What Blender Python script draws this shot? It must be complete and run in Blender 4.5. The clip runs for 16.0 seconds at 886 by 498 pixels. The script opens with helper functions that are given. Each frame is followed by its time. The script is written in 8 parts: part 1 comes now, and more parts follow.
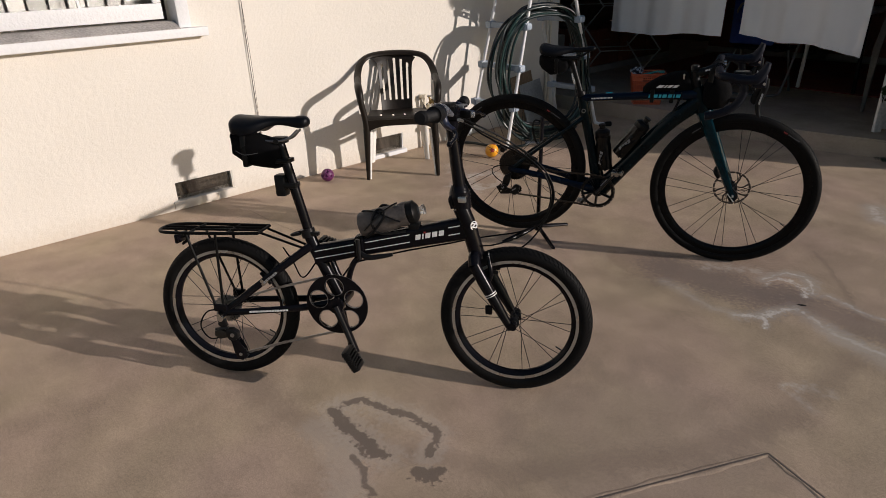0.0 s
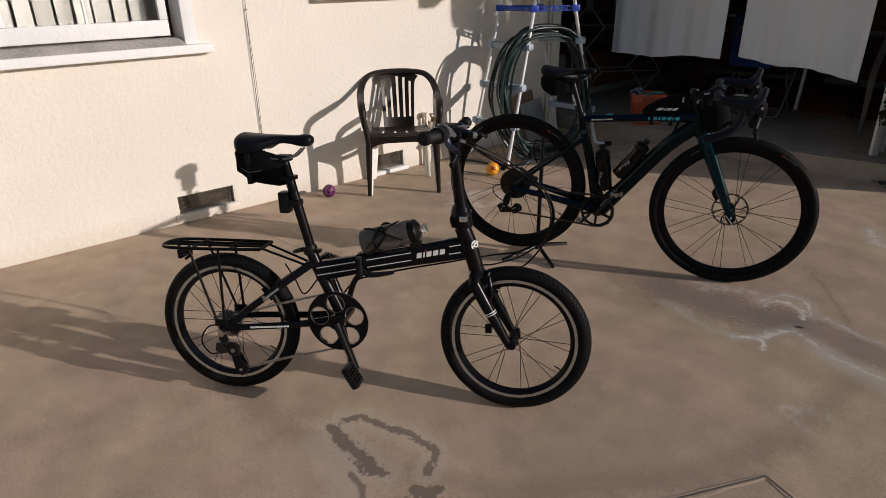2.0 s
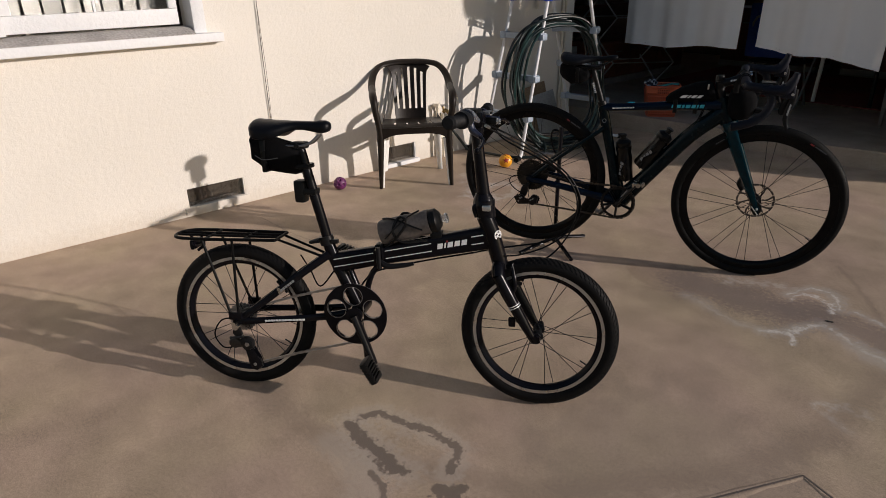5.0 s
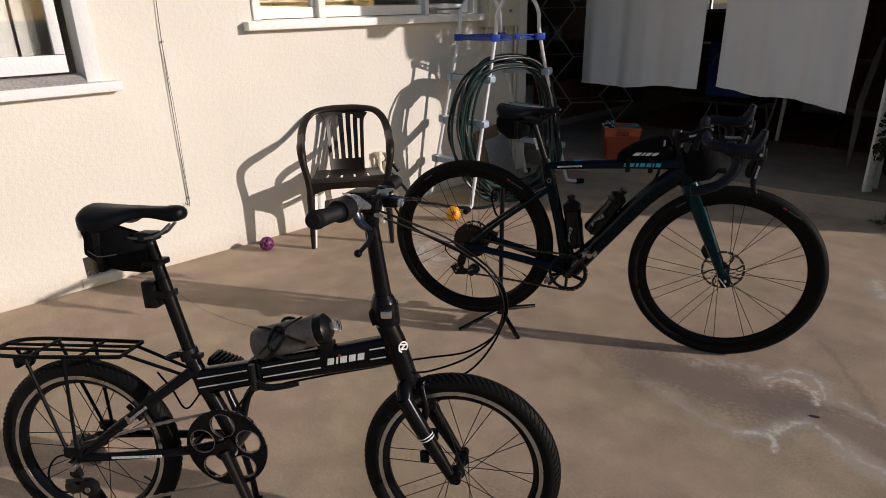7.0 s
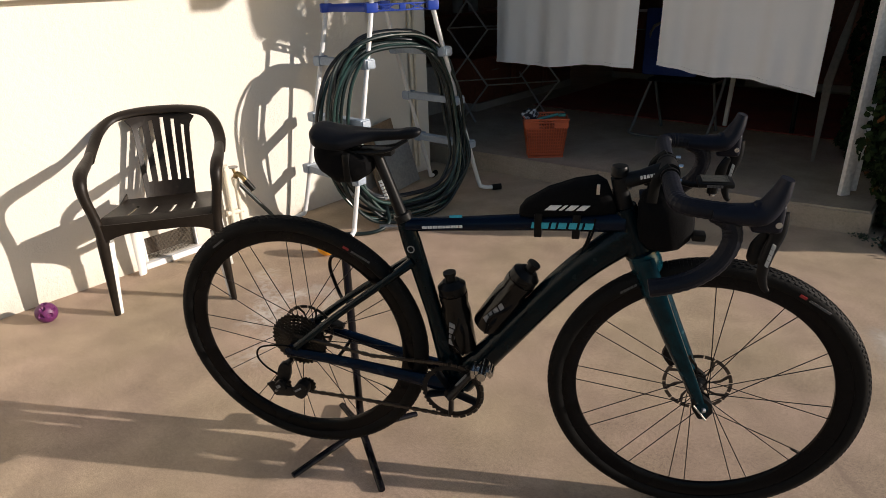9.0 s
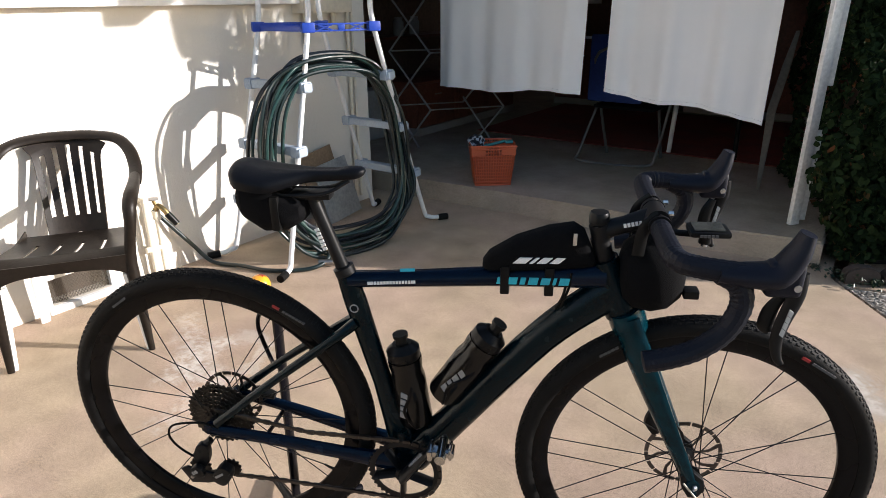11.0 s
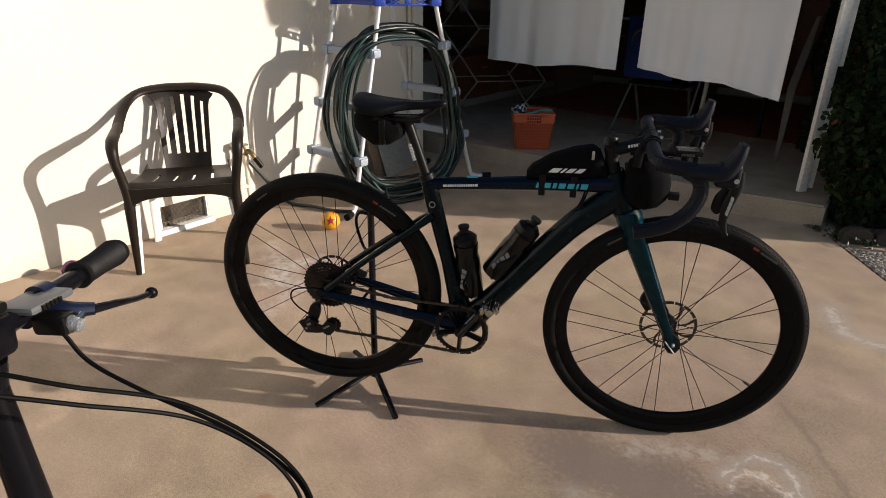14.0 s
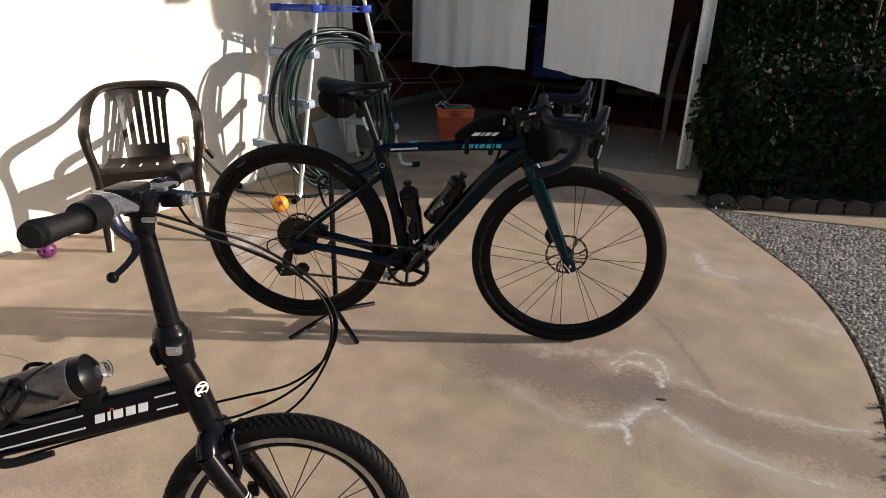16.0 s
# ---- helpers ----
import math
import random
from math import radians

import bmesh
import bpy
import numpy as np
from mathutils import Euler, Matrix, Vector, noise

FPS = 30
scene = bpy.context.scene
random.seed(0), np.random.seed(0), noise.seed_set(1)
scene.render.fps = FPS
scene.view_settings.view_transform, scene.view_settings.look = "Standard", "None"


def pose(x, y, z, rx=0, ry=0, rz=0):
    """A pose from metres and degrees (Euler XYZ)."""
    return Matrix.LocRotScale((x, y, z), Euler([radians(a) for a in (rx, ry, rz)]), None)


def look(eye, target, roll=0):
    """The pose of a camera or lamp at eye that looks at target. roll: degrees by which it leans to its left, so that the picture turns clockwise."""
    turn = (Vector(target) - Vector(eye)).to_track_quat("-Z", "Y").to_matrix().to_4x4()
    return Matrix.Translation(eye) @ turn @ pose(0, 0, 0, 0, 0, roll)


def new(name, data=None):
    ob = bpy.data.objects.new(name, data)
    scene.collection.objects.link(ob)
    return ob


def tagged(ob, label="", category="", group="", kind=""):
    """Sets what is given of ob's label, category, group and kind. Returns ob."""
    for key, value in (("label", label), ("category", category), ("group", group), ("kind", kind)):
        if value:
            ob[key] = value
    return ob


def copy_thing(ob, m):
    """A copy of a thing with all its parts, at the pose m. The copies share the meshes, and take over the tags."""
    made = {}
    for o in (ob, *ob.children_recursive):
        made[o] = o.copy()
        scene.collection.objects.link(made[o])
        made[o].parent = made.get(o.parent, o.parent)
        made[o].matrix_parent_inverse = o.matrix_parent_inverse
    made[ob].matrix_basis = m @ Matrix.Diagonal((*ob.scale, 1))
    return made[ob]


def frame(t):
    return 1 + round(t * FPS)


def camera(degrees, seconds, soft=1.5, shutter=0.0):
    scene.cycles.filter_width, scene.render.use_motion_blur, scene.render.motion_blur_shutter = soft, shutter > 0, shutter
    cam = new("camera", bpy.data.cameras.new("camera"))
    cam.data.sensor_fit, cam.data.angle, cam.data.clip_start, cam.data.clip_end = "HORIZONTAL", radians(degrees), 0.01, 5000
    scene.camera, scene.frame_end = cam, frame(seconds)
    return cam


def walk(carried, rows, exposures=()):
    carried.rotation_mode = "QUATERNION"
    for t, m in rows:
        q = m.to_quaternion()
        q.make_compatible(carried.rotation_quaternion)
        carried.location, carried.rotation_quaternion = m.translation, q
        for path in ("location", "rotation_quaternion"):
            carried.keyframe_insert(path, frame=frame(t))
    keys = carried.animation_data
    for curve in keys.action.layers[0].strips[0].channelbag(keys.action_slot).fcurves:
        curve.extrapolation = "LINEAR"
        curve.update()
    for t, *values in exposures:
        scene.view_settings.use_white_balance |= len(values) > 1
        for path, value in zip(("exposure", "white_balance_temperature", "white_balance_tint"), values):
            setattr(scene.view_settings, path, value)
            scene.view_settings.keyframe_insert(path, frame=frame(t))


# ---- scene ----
cam = camera(70.0, 16.0, soft=0.55)
PATH = [
    (0, (3.817, 1.122, 1.355), (2.444, 2.314, 0.522), -1.8),
    (0.5, (3.825, 1.113, 1.369), (2.443, 2.297, 0.54), -1.6),
    (1, (3.824, 1.114, 1.372), (2.446, 2.298, 0.535), -1.5),
    (1.5, (3.822, 1.122, 1.371), (2.447, 2.33, 0.564), -1.1),
    (2, (3.823, 1.109, 1.373), (2.438, 2.317, 0.584), -1.0),
    (2.5, (3.817, 1.102, 1.374), (2.434, 2.312, 0.585), -0.7),
    (3, (3.814, 1.096, 1.373), (2.427, 2.3, 0.58), -0.6),
    (3.5, (3.811, 1.092, 1.375), (2.408, 2.283, 0.591), -0.9),
    (4, (3.806, 1.097, 1.354), (2.396, 2.298, 0.598), -0.7),
    (6.3, (3.598, 1.192, 1.323), (2.239, 2.381, 0.462), -2.3),
    (6.5, (3.577, 1.299, 1.331), (2.178, 2.494, 0.547), -3.1),
    (7, (3.531, 1.57, 1.348), (2.169, 2.849, 0.635), -1.4),
    (7.5, (3.422, 1.867, 1.319), (2.275, 3.341, 0.605), -0.6),
    (8, (3.257, 2.145, 1.324), (2.19, 3.693, 0.642), -0.7),
    (8.5, (3.115, 2.401, 1.311), (1.861, 3.819, 0.666), -2.9),
    (9, (2.999, 2.581, 1.285), (1.789, 3.963, 0.492), -2.0),
    (9.5, (2.832, 2.715, 1.259), (1.786, 4.219, 0.458), -1.5),
    (10, (2.806, 2.736, 1.264), (1.762, 4.264, 0.505), -1.5),
    (10.2, (2.814, 2.75, 1.259), (1.741, 4.27, 0.526), -0.9),
    (12.5, (2.909, 2.71, 1.282), (1.831, 4.225, 0.546), -0.3),
    (13, (2.976, 2.63, 1.28), (1.858, 4.094, 0.503), -1.9),
    (13.5, (3.01, 2.433, 1.269), (1.801, 3.832, 0.507), -1.5),
    (14, (3.102, 2.282, 1.276), (1.955, 3.717, 0.486), 0.8),
    (14.5, (3.251, 2.197, 1.282), (2.07, 3.65, 0.579), 2.2),
    (15, (3.372, 2.142, 1.299), (2.119, 3.483, 0.503), -2.4),
    (15.5, (3.381, 1.994, 1.301), (2.248, 3.48, 0.587), -1.0),
    (16, (3.363, 1.811, 1.275), (2.401, 3.392, 0.515), 1.3),
]
EXPOSURES = [
    (0, -0.15, 6350, 13), (4, -0.2, 6350, 13), (6.5, -0.18, 6350, 13), (7, -0.12, 6400, 13), (7.5, 0.33, 6600, 15), (8, 0.75, 6450, 11),
    (8.5, 0.65, 6450, 10), (9, 0.42, 6650, 11), (9.5, 0.95, 6300, 10), (10, 1.15, 6100, 10), (12.5, 1.22, 6050, 10), (13, 0.97, 6150, 10),
    (13.5, 0.65, 6350, 10), (14, 0.5, 6650, 12), (15, 0.42, 6700, 12), (16, 0.62, 6450, 10),
]
walk(cam, [(t, look(eye, target, roll)) for t, eye, target, roll in PATH], EXPOSURES)
# daylight: low late-afternoon sun and clear sky
SUN_AZ, SUN_EL = 30.6, 16.4          # degrees from +x towards +y, and above the horizon
world = bpy.data.worlds.new("sky")
scene.world = world
world.use_nodes = True
sky = world.node_tree.nodes.new("ShaderNodeTexSky")
sky.sky_type, sky.sun_disc = "NISHITA", False
sky.sun_elevation, sky.sun_rotation = radians(SUN_EL), radians(90 - SUN_AZ)
world.node_tree.links.new(sky.outputs[0], world.node_tree.nodes["Background"].inputs[0])
world.node_tree.nodes["Background"].inputs[1].default_value = 0.094
sun = new("sun", bpy.data.lights.new("sun", "SUN"))
sun.data.energy, sun.data.angle, sun.data.color = 4.3, radians(0.5), (1.0, 0.90, 0.815)
to_sun = Vector((math.cos(radians(SUN_AZ)) * math.cos(radians(SUN_EL)), math.sin(radians(SUN_AZ)) * math.cos(radians(SUN_EL)), math.sin(radians(SUN_EL))))
sun.matrix_world = look(to_sun * 20, (0, 0, 0))


# ---- materials ----
def nodes_of(name):
    m = bpy.data.materials.new(name)
    m.use_nodes = True
    return m, m.node_tree.nodes, m.node_tree.links, m.node_tree.nodes["Principled BSDF"]


def plain(name, colour, rough=0.5, metal=0.0, vary=0.12, scale=30.0, bump=0.0, bump_scale=200.0, coat=0.0, spec=0.5, random_amount=0.0):
    """Colour with grain at two scales, uneven gloss and fine relief."""
    m, n, l, b = nodes_of(name)
    co = n.new("ShaderNodeTexCoord")
    fine, broad = n.new("ShaderNodeTexNoise"), n.new("ShaderNodeTexNoise")
    fine.inputs["Scale"].default_value, fine.inputs["Detail"].default_value = scale * 6, 4
    broad.inputs["Scale"].default_value, broad.inputs["Detail"].default_value = scale * 0.35, 3
    for t in (fine, broad):
        l.new(co.outputs["Object"], t.inputs["Vector"])
    both = n.new("ShaderNodeMath")
    both.operation = "ADD"
    l.new(fine.outputs["Fac"], both.inputs[0])
    l.new(broad.outputs["Fac"], both.inputs[1])
    ramp = n.new("ShaderNodeMapRange")
    ramp.inputs["From Min"].default_value, ramp.inputs["From Max"].default_value = 0.7, 1.3
    ramp.inputs["To Min"].default_value, ramp.inputs["To Max"].default_value = 1 - vary, 1 + vary
    l.new(both.outputs[0], ramp.inputs["Value"])
    last = ramp.outputs[0]
    if random_amount:
        info, add = n.new("ShaderNodeObjectInfo"), n.new("ShaderNodeMath")
        add.operation = "MULTIPLY_ADD"
        l.new(info.outputs["Random"], add.inputs[0])
        add.inputs[1].default_value = random_amount
        l.new(last, add.inputs[2])
        last = add.outputs[0]
    mul = n.new("ShaderNodeVectorMath")
    mul.operation = "SCALE"
    mul.inputs[0].default_value = colour
    l.new(last, mul.inputs["Scale"])
    l.new(mul.outputs[0], b.inputs["Base Color"])
    gloss = n.new("ShaderNodeMapRange")
    gloss.inputs["From Min"].default_value, gloss.inputs["From Max"].default_value = 0.3, 0.7
    gloss.inputs["To Min"].default_value, gloss.inputs["To Max"].default_value = max(0.03, rough - 0.08), min(1, rough + 0.08)
    l.new(broad.outputs["Fac"], gloss.inputs["Value"])
    l.new(gloss.outputs[0], b.inputs["Roughness"])
    b.inputs["Metallic"].default_value = metal
    b.inputs["Coat Weight"].default_value = coat
    b.inputs["Coat Roughness"].default_value = 0.08
    b.inputs["Specular IOR Level"].default_value = spec
    if bump:
        grain, bp = n.new("ShaderNodeTexNoise"), n.new("ShaderNodeBump")
        grain.inputs["Scale"].default_value, grain.inputs["Detail"].default_value = bump_scale, 3
        l.new(co.outputs["Object"], grain.inputs["Vector"])
        bp.inputs["Strength"].default_value, bp.inputs["Distance"].default_value = min(1, bump), 0.004
        l.new(grain.outputs["Fac"], bp.inputs["Height"])
        l.new(bp.outputs[0], b.inputs["Normal"])
    return m


def chain_nodes(n, l, op, *args):
    m = n.new("ShaderNodeMath")
    m.operation = op
    for k, a in enumerate(args):
        if isinstance(a, (int, float)):
            m.inputs[k].default_value = a
        else:
            l.new(a, m.inputs[k])
    return m.outputs[0]


def stucco_material():
    m, n, l, b = nodes_of("cream_stucco")
    geo = n.new("ShaderNodeNewGeometry")
    lump, grit, blot = (n.new("ShaderNodeTexNoise") for _ in range(3))
    for t, s, d in ((lump, 38, 5), (grit, 150, 4), (blot, 1.3, 5)):
        t.inputs["Scale"].default_value, t.inputs["Detail"].default_value = s, d
        l.new(geo.outputs["Position"], t.inputs["Vector"])
    mix = n.new("ShaderNodeMix")
    mix.data_type = "RGBA"
    fac = chain_nodes(n, l, "MULTIPLY_ADD", blot.outputs["Fac"], 1.0, chain_nodes(n, l, "MULTIPLY", grit.outputs["Fac"], 0.25))
    fac = chain_nodes(n, l, "SUBTRACT", fac, 0.35)
    l.new(fac, mix.inputs["Factor"])
    mix.inputs["A"].default_value, mix.inputs["B"].default_value = (0.635, 0.60, 0.535, 1), (0.75, 0.71, 0.645, 1)
    # rain-splash grime with a ragged edge close to the paving
    sep, low = n.new("ShaderNodeSeparateXYZ"), n.new("ShaderNodeMapRange")
    l.new(geo.outputs["Position"], sep.inputs[0])
    ragged = chain_nodes(n, l, "MULTIPLY_ADD", lump.outputs["Fac"], 0.16, sep.outputs["Z"])
    low.inputs["From Min"].default_value, low.inputs["From Max"].default_value = 0.08, 0.20
    low.inputs["To Min"].default_value, low.inputs["To Max"].default_value = 0.28, 0.0
    l.new(ragged, low.inputs["Value"])
    dirt = n.new("ShaderNodeMix")
    dirt.data_type = "RGBA"
    l.new(low.outputs[0], dirt.inputs["Factor"])
    l.new(mix.outputs["Result"], dirt.inputs["A"])
    dirt.inputs["B"].default_value = (0.42, 0.33, 0.23, 1)
    l.new(dirt.outputs["Result"], b.inputs["Base Color"])
    b.inputs["Roughness"].default_value = 0.92
    b.inputs["Specular IOR Level"].default_value = 0.2
    height = chain_nodes(n, l, "MULTIPLY_ADD", lump.outputs["Fac"], 1.0, chain_nodes(n, l, "MULTIPLY", grit.outputs["Fac"], 0.5))
    bp = n.new("ShaderNodeBump")
    bp.inputs["Strength"].default_value, bp.inputs["Distance"].default_value = 0.6, 0.0055
    l.new(height, bp.inputs["Height"])
    l.new(bp.outputs[0], b.inputs["Normal"])
    return m


def concrete_material(name, base, spots=(), strokes=()):
    """Trowelled concrete with sandy grain, broad blotches and stains; spots: (x, y, radius, ring, colour, amount)."""
    m, n, l, b = nodes_of(name)
    geo = n.new("ShaderNodeNewGeometry")
    sand, blot, wide, wisp, ragged, pit = (n.new("ShaderNodeTexNoise") for _ in range(6))
    for t, s, d in ((sand, 300, 3), (blot, 5, 9), (wide, 0.9, 4), (wisp, 9, 6), (ragged, 55, 4), (pit, 95, 2)):
        t.inputs["Scale"].default_value, t.inputs["Detail"].default_value = s, d
        l.new(geo.outputs["Position"], t.inputs["Vector"])
    v = chain_nodes(n, l, "MULTIPLY_ADD", sand.outputs["Fac"], 1.6, -0.5)
    v = chain_nodes(n, l, "MULTIPLY_ADD", pit.outputs["Fac"], 0.60, v)
    v = chain_nodes(n, l, "MULTIPLY_ADD", blot.outputs["Fac"], 0.70, v)
    v = chain_nodes(n, l, "MULTIPLY_ADD", wide.outputs["Fac"], 0.65, v)
    v = chain_nodes(n, l, "MULTIPLY_ADD", wisp.outputs["Fac"], 0.35, v)
    v = chain_nodes(n, l, "ADD", v, -0.45)
    # scattered dark grit
    grit, speck = n.new("ShaderNodeTexVoronoi"), n.new("ShaderNodeMapRange")
    grit.inputs["Scale"].default_value = 75
    l.new(geo.outputs["Position"], grit.inputs["Vector"])
    speck.inputs["From Min"].default_value, speck.inputs["From Max"].default_value = 0.05, 0.16
    speck.inputs["To Min"].default_value, speck.inputs["To Max"].default_value = 0.72, 1.0
    l.new(grit.outputs["Distance"], speck.inputs["Value"])
    v = chain_nodes(n, l, "MULTIPLY", v, speck.outputs[0])
    tint = n.new("ShaderNodeVectorMath")
    tint.operation = "SCALE"
    hue = n.new("ShaderNodeMix")
    hue.data_type = "RGBA"
    hue.inputs["A"].default_value = (base[0] * 1.01, base[1] * 0.985, base[2] * 1.02, 1)
    hue.inputs["B"].default_value = (base[0] * 0.99, base[1] * 1.015, base[2] * 0.96, 1)
    drift = n.new("ShaderNodeTexNoise")
    drift.inputs["Scale"].default_value, drift.inputs["Detail"].default_value = 1.6, 4
    l.new(geo.outputs["Position"], drift.inputs["Vector"])
    l.new(chain_nodes(n, l, "MULTIPLY_ADD", drift.outputs["Fac"], 4.0, -1.5), hue.inputs["Factor"])
    l.new(hue.outputs["Result"], tint.inputs[0])
    l.new(v, tint.inputs["Scale"])
    last = tint.outputs[0]
    flat = n.new("ShaderNodeVectorMath")
    flat.operation = "MULTIPLY"
    flat.inputs[1].default_value = (1, 1, 0)
    l.new(geo.outputs["Position"], flat.inputs[0])
    for x, y, radius, ring, colour, amount in spots:
        far = n.new("ShaderNodeVectorMath")
        far.operation = "DISTANCE"
        l.new(flat.outputs[0], far.inputs[0])
        far.inputs[1].default_value = (x, y, 0)
        d = chain_nodes(n, l, "MULTIPLY_ADD", wisp.outputs["Fac"], radius * 2.2, far.outputs["Value"])
        d = chain_nodes(n, l, "MULTIPLY_ADD", blot.outputs["Fac"], radius * 0.8, d)
        d = chain_nodes(n, l, "SUBTRACT", d, radius * 2.5)
        if ring:
            d = chain_nodes(n, l, "ABSOLUTE", d)
        edge = n.new("ShaderNodeMapRange")
        edge.interpolation_type = "SMOOTHSTEP"
        edge.inputs["From Min"].default_value = 0.0
        edge.inputs["From Max"].default_value = ring if ring else radius * 0.5
        edge.inputs["To Min"].default_value, edge.inputs["To Max"].default_value = amount, 0.0
        l.new(d, edge.inputs["Value"])
        mix = n.new("ShaderNodeMix")
        mix.data_type = "RGBA"
        l.new(edge.outputs[0], mix.inputs["Factor"])
        l.new(last, mix.inputs["A"])
        mix.inputs["B"].default_value = (*colour, 1)
        last = mix.outputs["Result"]
    def vec(op, a, b_=None):
        v = n.new("ShaderNodeVectorMath")
        v.operation = op
        for k, q in enumerate((a, b_)):
            if q is None:
                continue
            if isinstance(q, tuple):
                v.inputs[k].default_value = q
            else:
                l.new(q, v.inputs[k])
        return v
    shift = n.new("ShaderNodeVectorMath")
    shift.operation = "MULTIPLY_ADD"
    l.new(wisp.outputs["Color"], shift.inputs[0])
    shift.inputs[1].default_value, shift.inputs[2].default_value = (0.07, 0.07, 0), (-0.035, -0.035, 0)
    fray = n.new("ShaderNodeVectorMath")
    fray.operation = "MULTIPLY_ADD"
    l.new(ragged.outputs["Color"], fray.inputs[0])
    fray.inputs[1].default_value, fray.inputs[2].default_value = (0.035, 0.035, 0), (-0.0175, -0.0175, 0)
    warped = vec("ADD", vec("ADD", flat.outputs[0], shift.outputs[0]).outputs[0], fray.outputs[0])
    crumb = n.new("ShaderNodeTexNoise")
    crumb.inputs["Scale"].default_value, crumb.inputs["Detail"].default_value, crumb.inputs["Roughness"].default_value = 28, 7, 0.68
    l.new(geo.outputs["Position"], crumb.inputs["Vector"])
    gaps = n.new("ShaderNodeMapRange")
    gaps.inputs["From Min"].default_value, gaps.inputs["From Max"].default_value = 0.42, 0.56
    gaps.inputs["To Min"].default_value, gaps.inputs["To Max"].default_value = 0.04, 1.0
    l.new(crumb.outputs["Fac"], gaps.inputs["Value"])
    broken = gaps.outputs[0]
    for pts, width, colour, amount, soft in strokes:
        near = None
        for (x0, y0), (x1, y1) in zip(pts, pts[1:]):
            dx, dy = x1 - x0, y1 - y0
            rel = vec("SUBTRACT", warped.outputs[0], (x0, y0, 0.0))
            along = vec("DOT_PRODUCT", rel.outputs[0], (dx / (dx * dx + dy * dy), dy / (dx * dx + dy * dy), 0.0))
            t = n.new("ShaderNodeClamp")
            l.new(along.outputs["Value"], t.inputs[0])
            foot = n.new("ShaderNodeVectorMath")
            foot.operation = "SCALE"
            foot.inputs[0].default_value = (dx, dy, 0)
            l.new(t.outputs[0], foot.inputs["Scale"])
            d = vec("DISTANCE", rel.outputs[0], foot.outputs[0]).outputs["Value"]
            near = d if near is None else chain_nodes(n, l, "MINIMUM", near, d)
        near = chain_nodes(n, l, "MULTIPLY_ADD", blot.outputs["Fac"], width * 0.9, near)
        near = chain_nodes(n, l, "MULTIPLY_ADD", ragged.outputs["Fac"], width * 2.4, near)
        edge = n.new("ShaderNodeMapRange")
        edge.interpolation_type = "SMOOTHSTEP"
        edge.inputs["From Min"].default_value, edge.inputs["From Max"].default_value = width * (2.65 - 0.9 * soft), width * (2.65 + 0.9 * soft)
        edge.inputs["To Min"].default_value, edge.inputs["To Max"].default_value = amount, 0.0
        l.new(near, edge.inputs["Value"])
        mix = n.new("ShaderNodeMix")
        mix.data_type = "RGBA"
        l.new(chain_nodes(n, l, "MULTIPLY", edge.outputs[0], broken) if colour in (WHITE_SALT, DUST) else edge.outputs[0], mix.inputs["Factor"])
        l.new(last, mix.inputs["A"])
        mix.inputs["B"].default_value = (*colour, 1)
        last = mix.outputs["Result"]
    l.new(last, b.inputs["Base Color"])
    b.inputs["Roughness"].default_value = 0.85
    b.inputs["Specular IOR Level"].default_value = 0.3
    bp = n.new("ShaderNodeBump")
    bp.inputs["Strength"].default_value, bp.inputs["Distance"].default_value = 0.45, 0.0018
    l.new(chain_nodes(n, l, "MULTIPLY_ADD", blot.outputs["Fac"], 0.6, sand.outputs["Fac"]), bp.inputs["Height"])
    l.new(bp.outputs[0], b.inputs["Normal"])
    return m


WHITE_SALT, DAMP, RUST, DUST = (0.66, 0.62, 0.56), (0.150, 0.116, 0.092), (0.36, 0.15, 0.07), (0.53, 0.47, 0.40)
M_STUCCO = stucco_material()
GREYED = (0.200, 0.155, 0.130)
PALE_HALO, GREY_HALO = (0.50, 0.425, 0.345), (0.42, 0.38, 0.33)
A = [(2.28, 1.95), (2.36, 1.94), (2.45, 1.93), (2.52, 1.925), (2.57, 1.94)]
B = [(2.28, 2.00), (2.31, 2.045), (2.39, 2.075), (2.47, 2.10), (2.54, 2.12), (2.60, 2.12), (2.63, 2.09), (2.67, 2.04)]
C = [(2.69, 1.965), (2.73, 1.985), (2.745, 2.02)]
D = [(2.52, 1.87), (2.57, 1.86), (2.61, 1.82), (2.67, 1.82)]
SALT_LOW = [(2.56, 3.53), (2.64, 3.52), (2.73, 3.48), (2.82, 3.46), (2.92, 3.48), (2.99, 3.53), (3.02, 3.62), (3.05, 3.70)]
SALT_TIP = [(3.00, 3.54), (3.045, 3.455)]
SALT_TOP = [(2.88, 3.80), (2.885, 3.86), (2.91, 3.91), (2.96, 3.935), (3.01, 3.90), (3.04, 3.83)]
SALT_OUT = [(2.85, 3.86), (2.87, 3.94), (2.91, 4.00), (2.98, 4.01), (3.03, 3.96), (3.06, 3.87)]
SALT_RUN = [(3.09, 3.69), (3.17, 3.645), (3.25, 3.60), (3.34, 3.585), (3.44, 3.575), (3.62, 3.60)]
RUN_TOP = [(3.12, 3.90), (3.20, 3.87), (3.30, 3.84), (3.41, 3.87), (3.52, 3.88), (3.68, 3.93)]
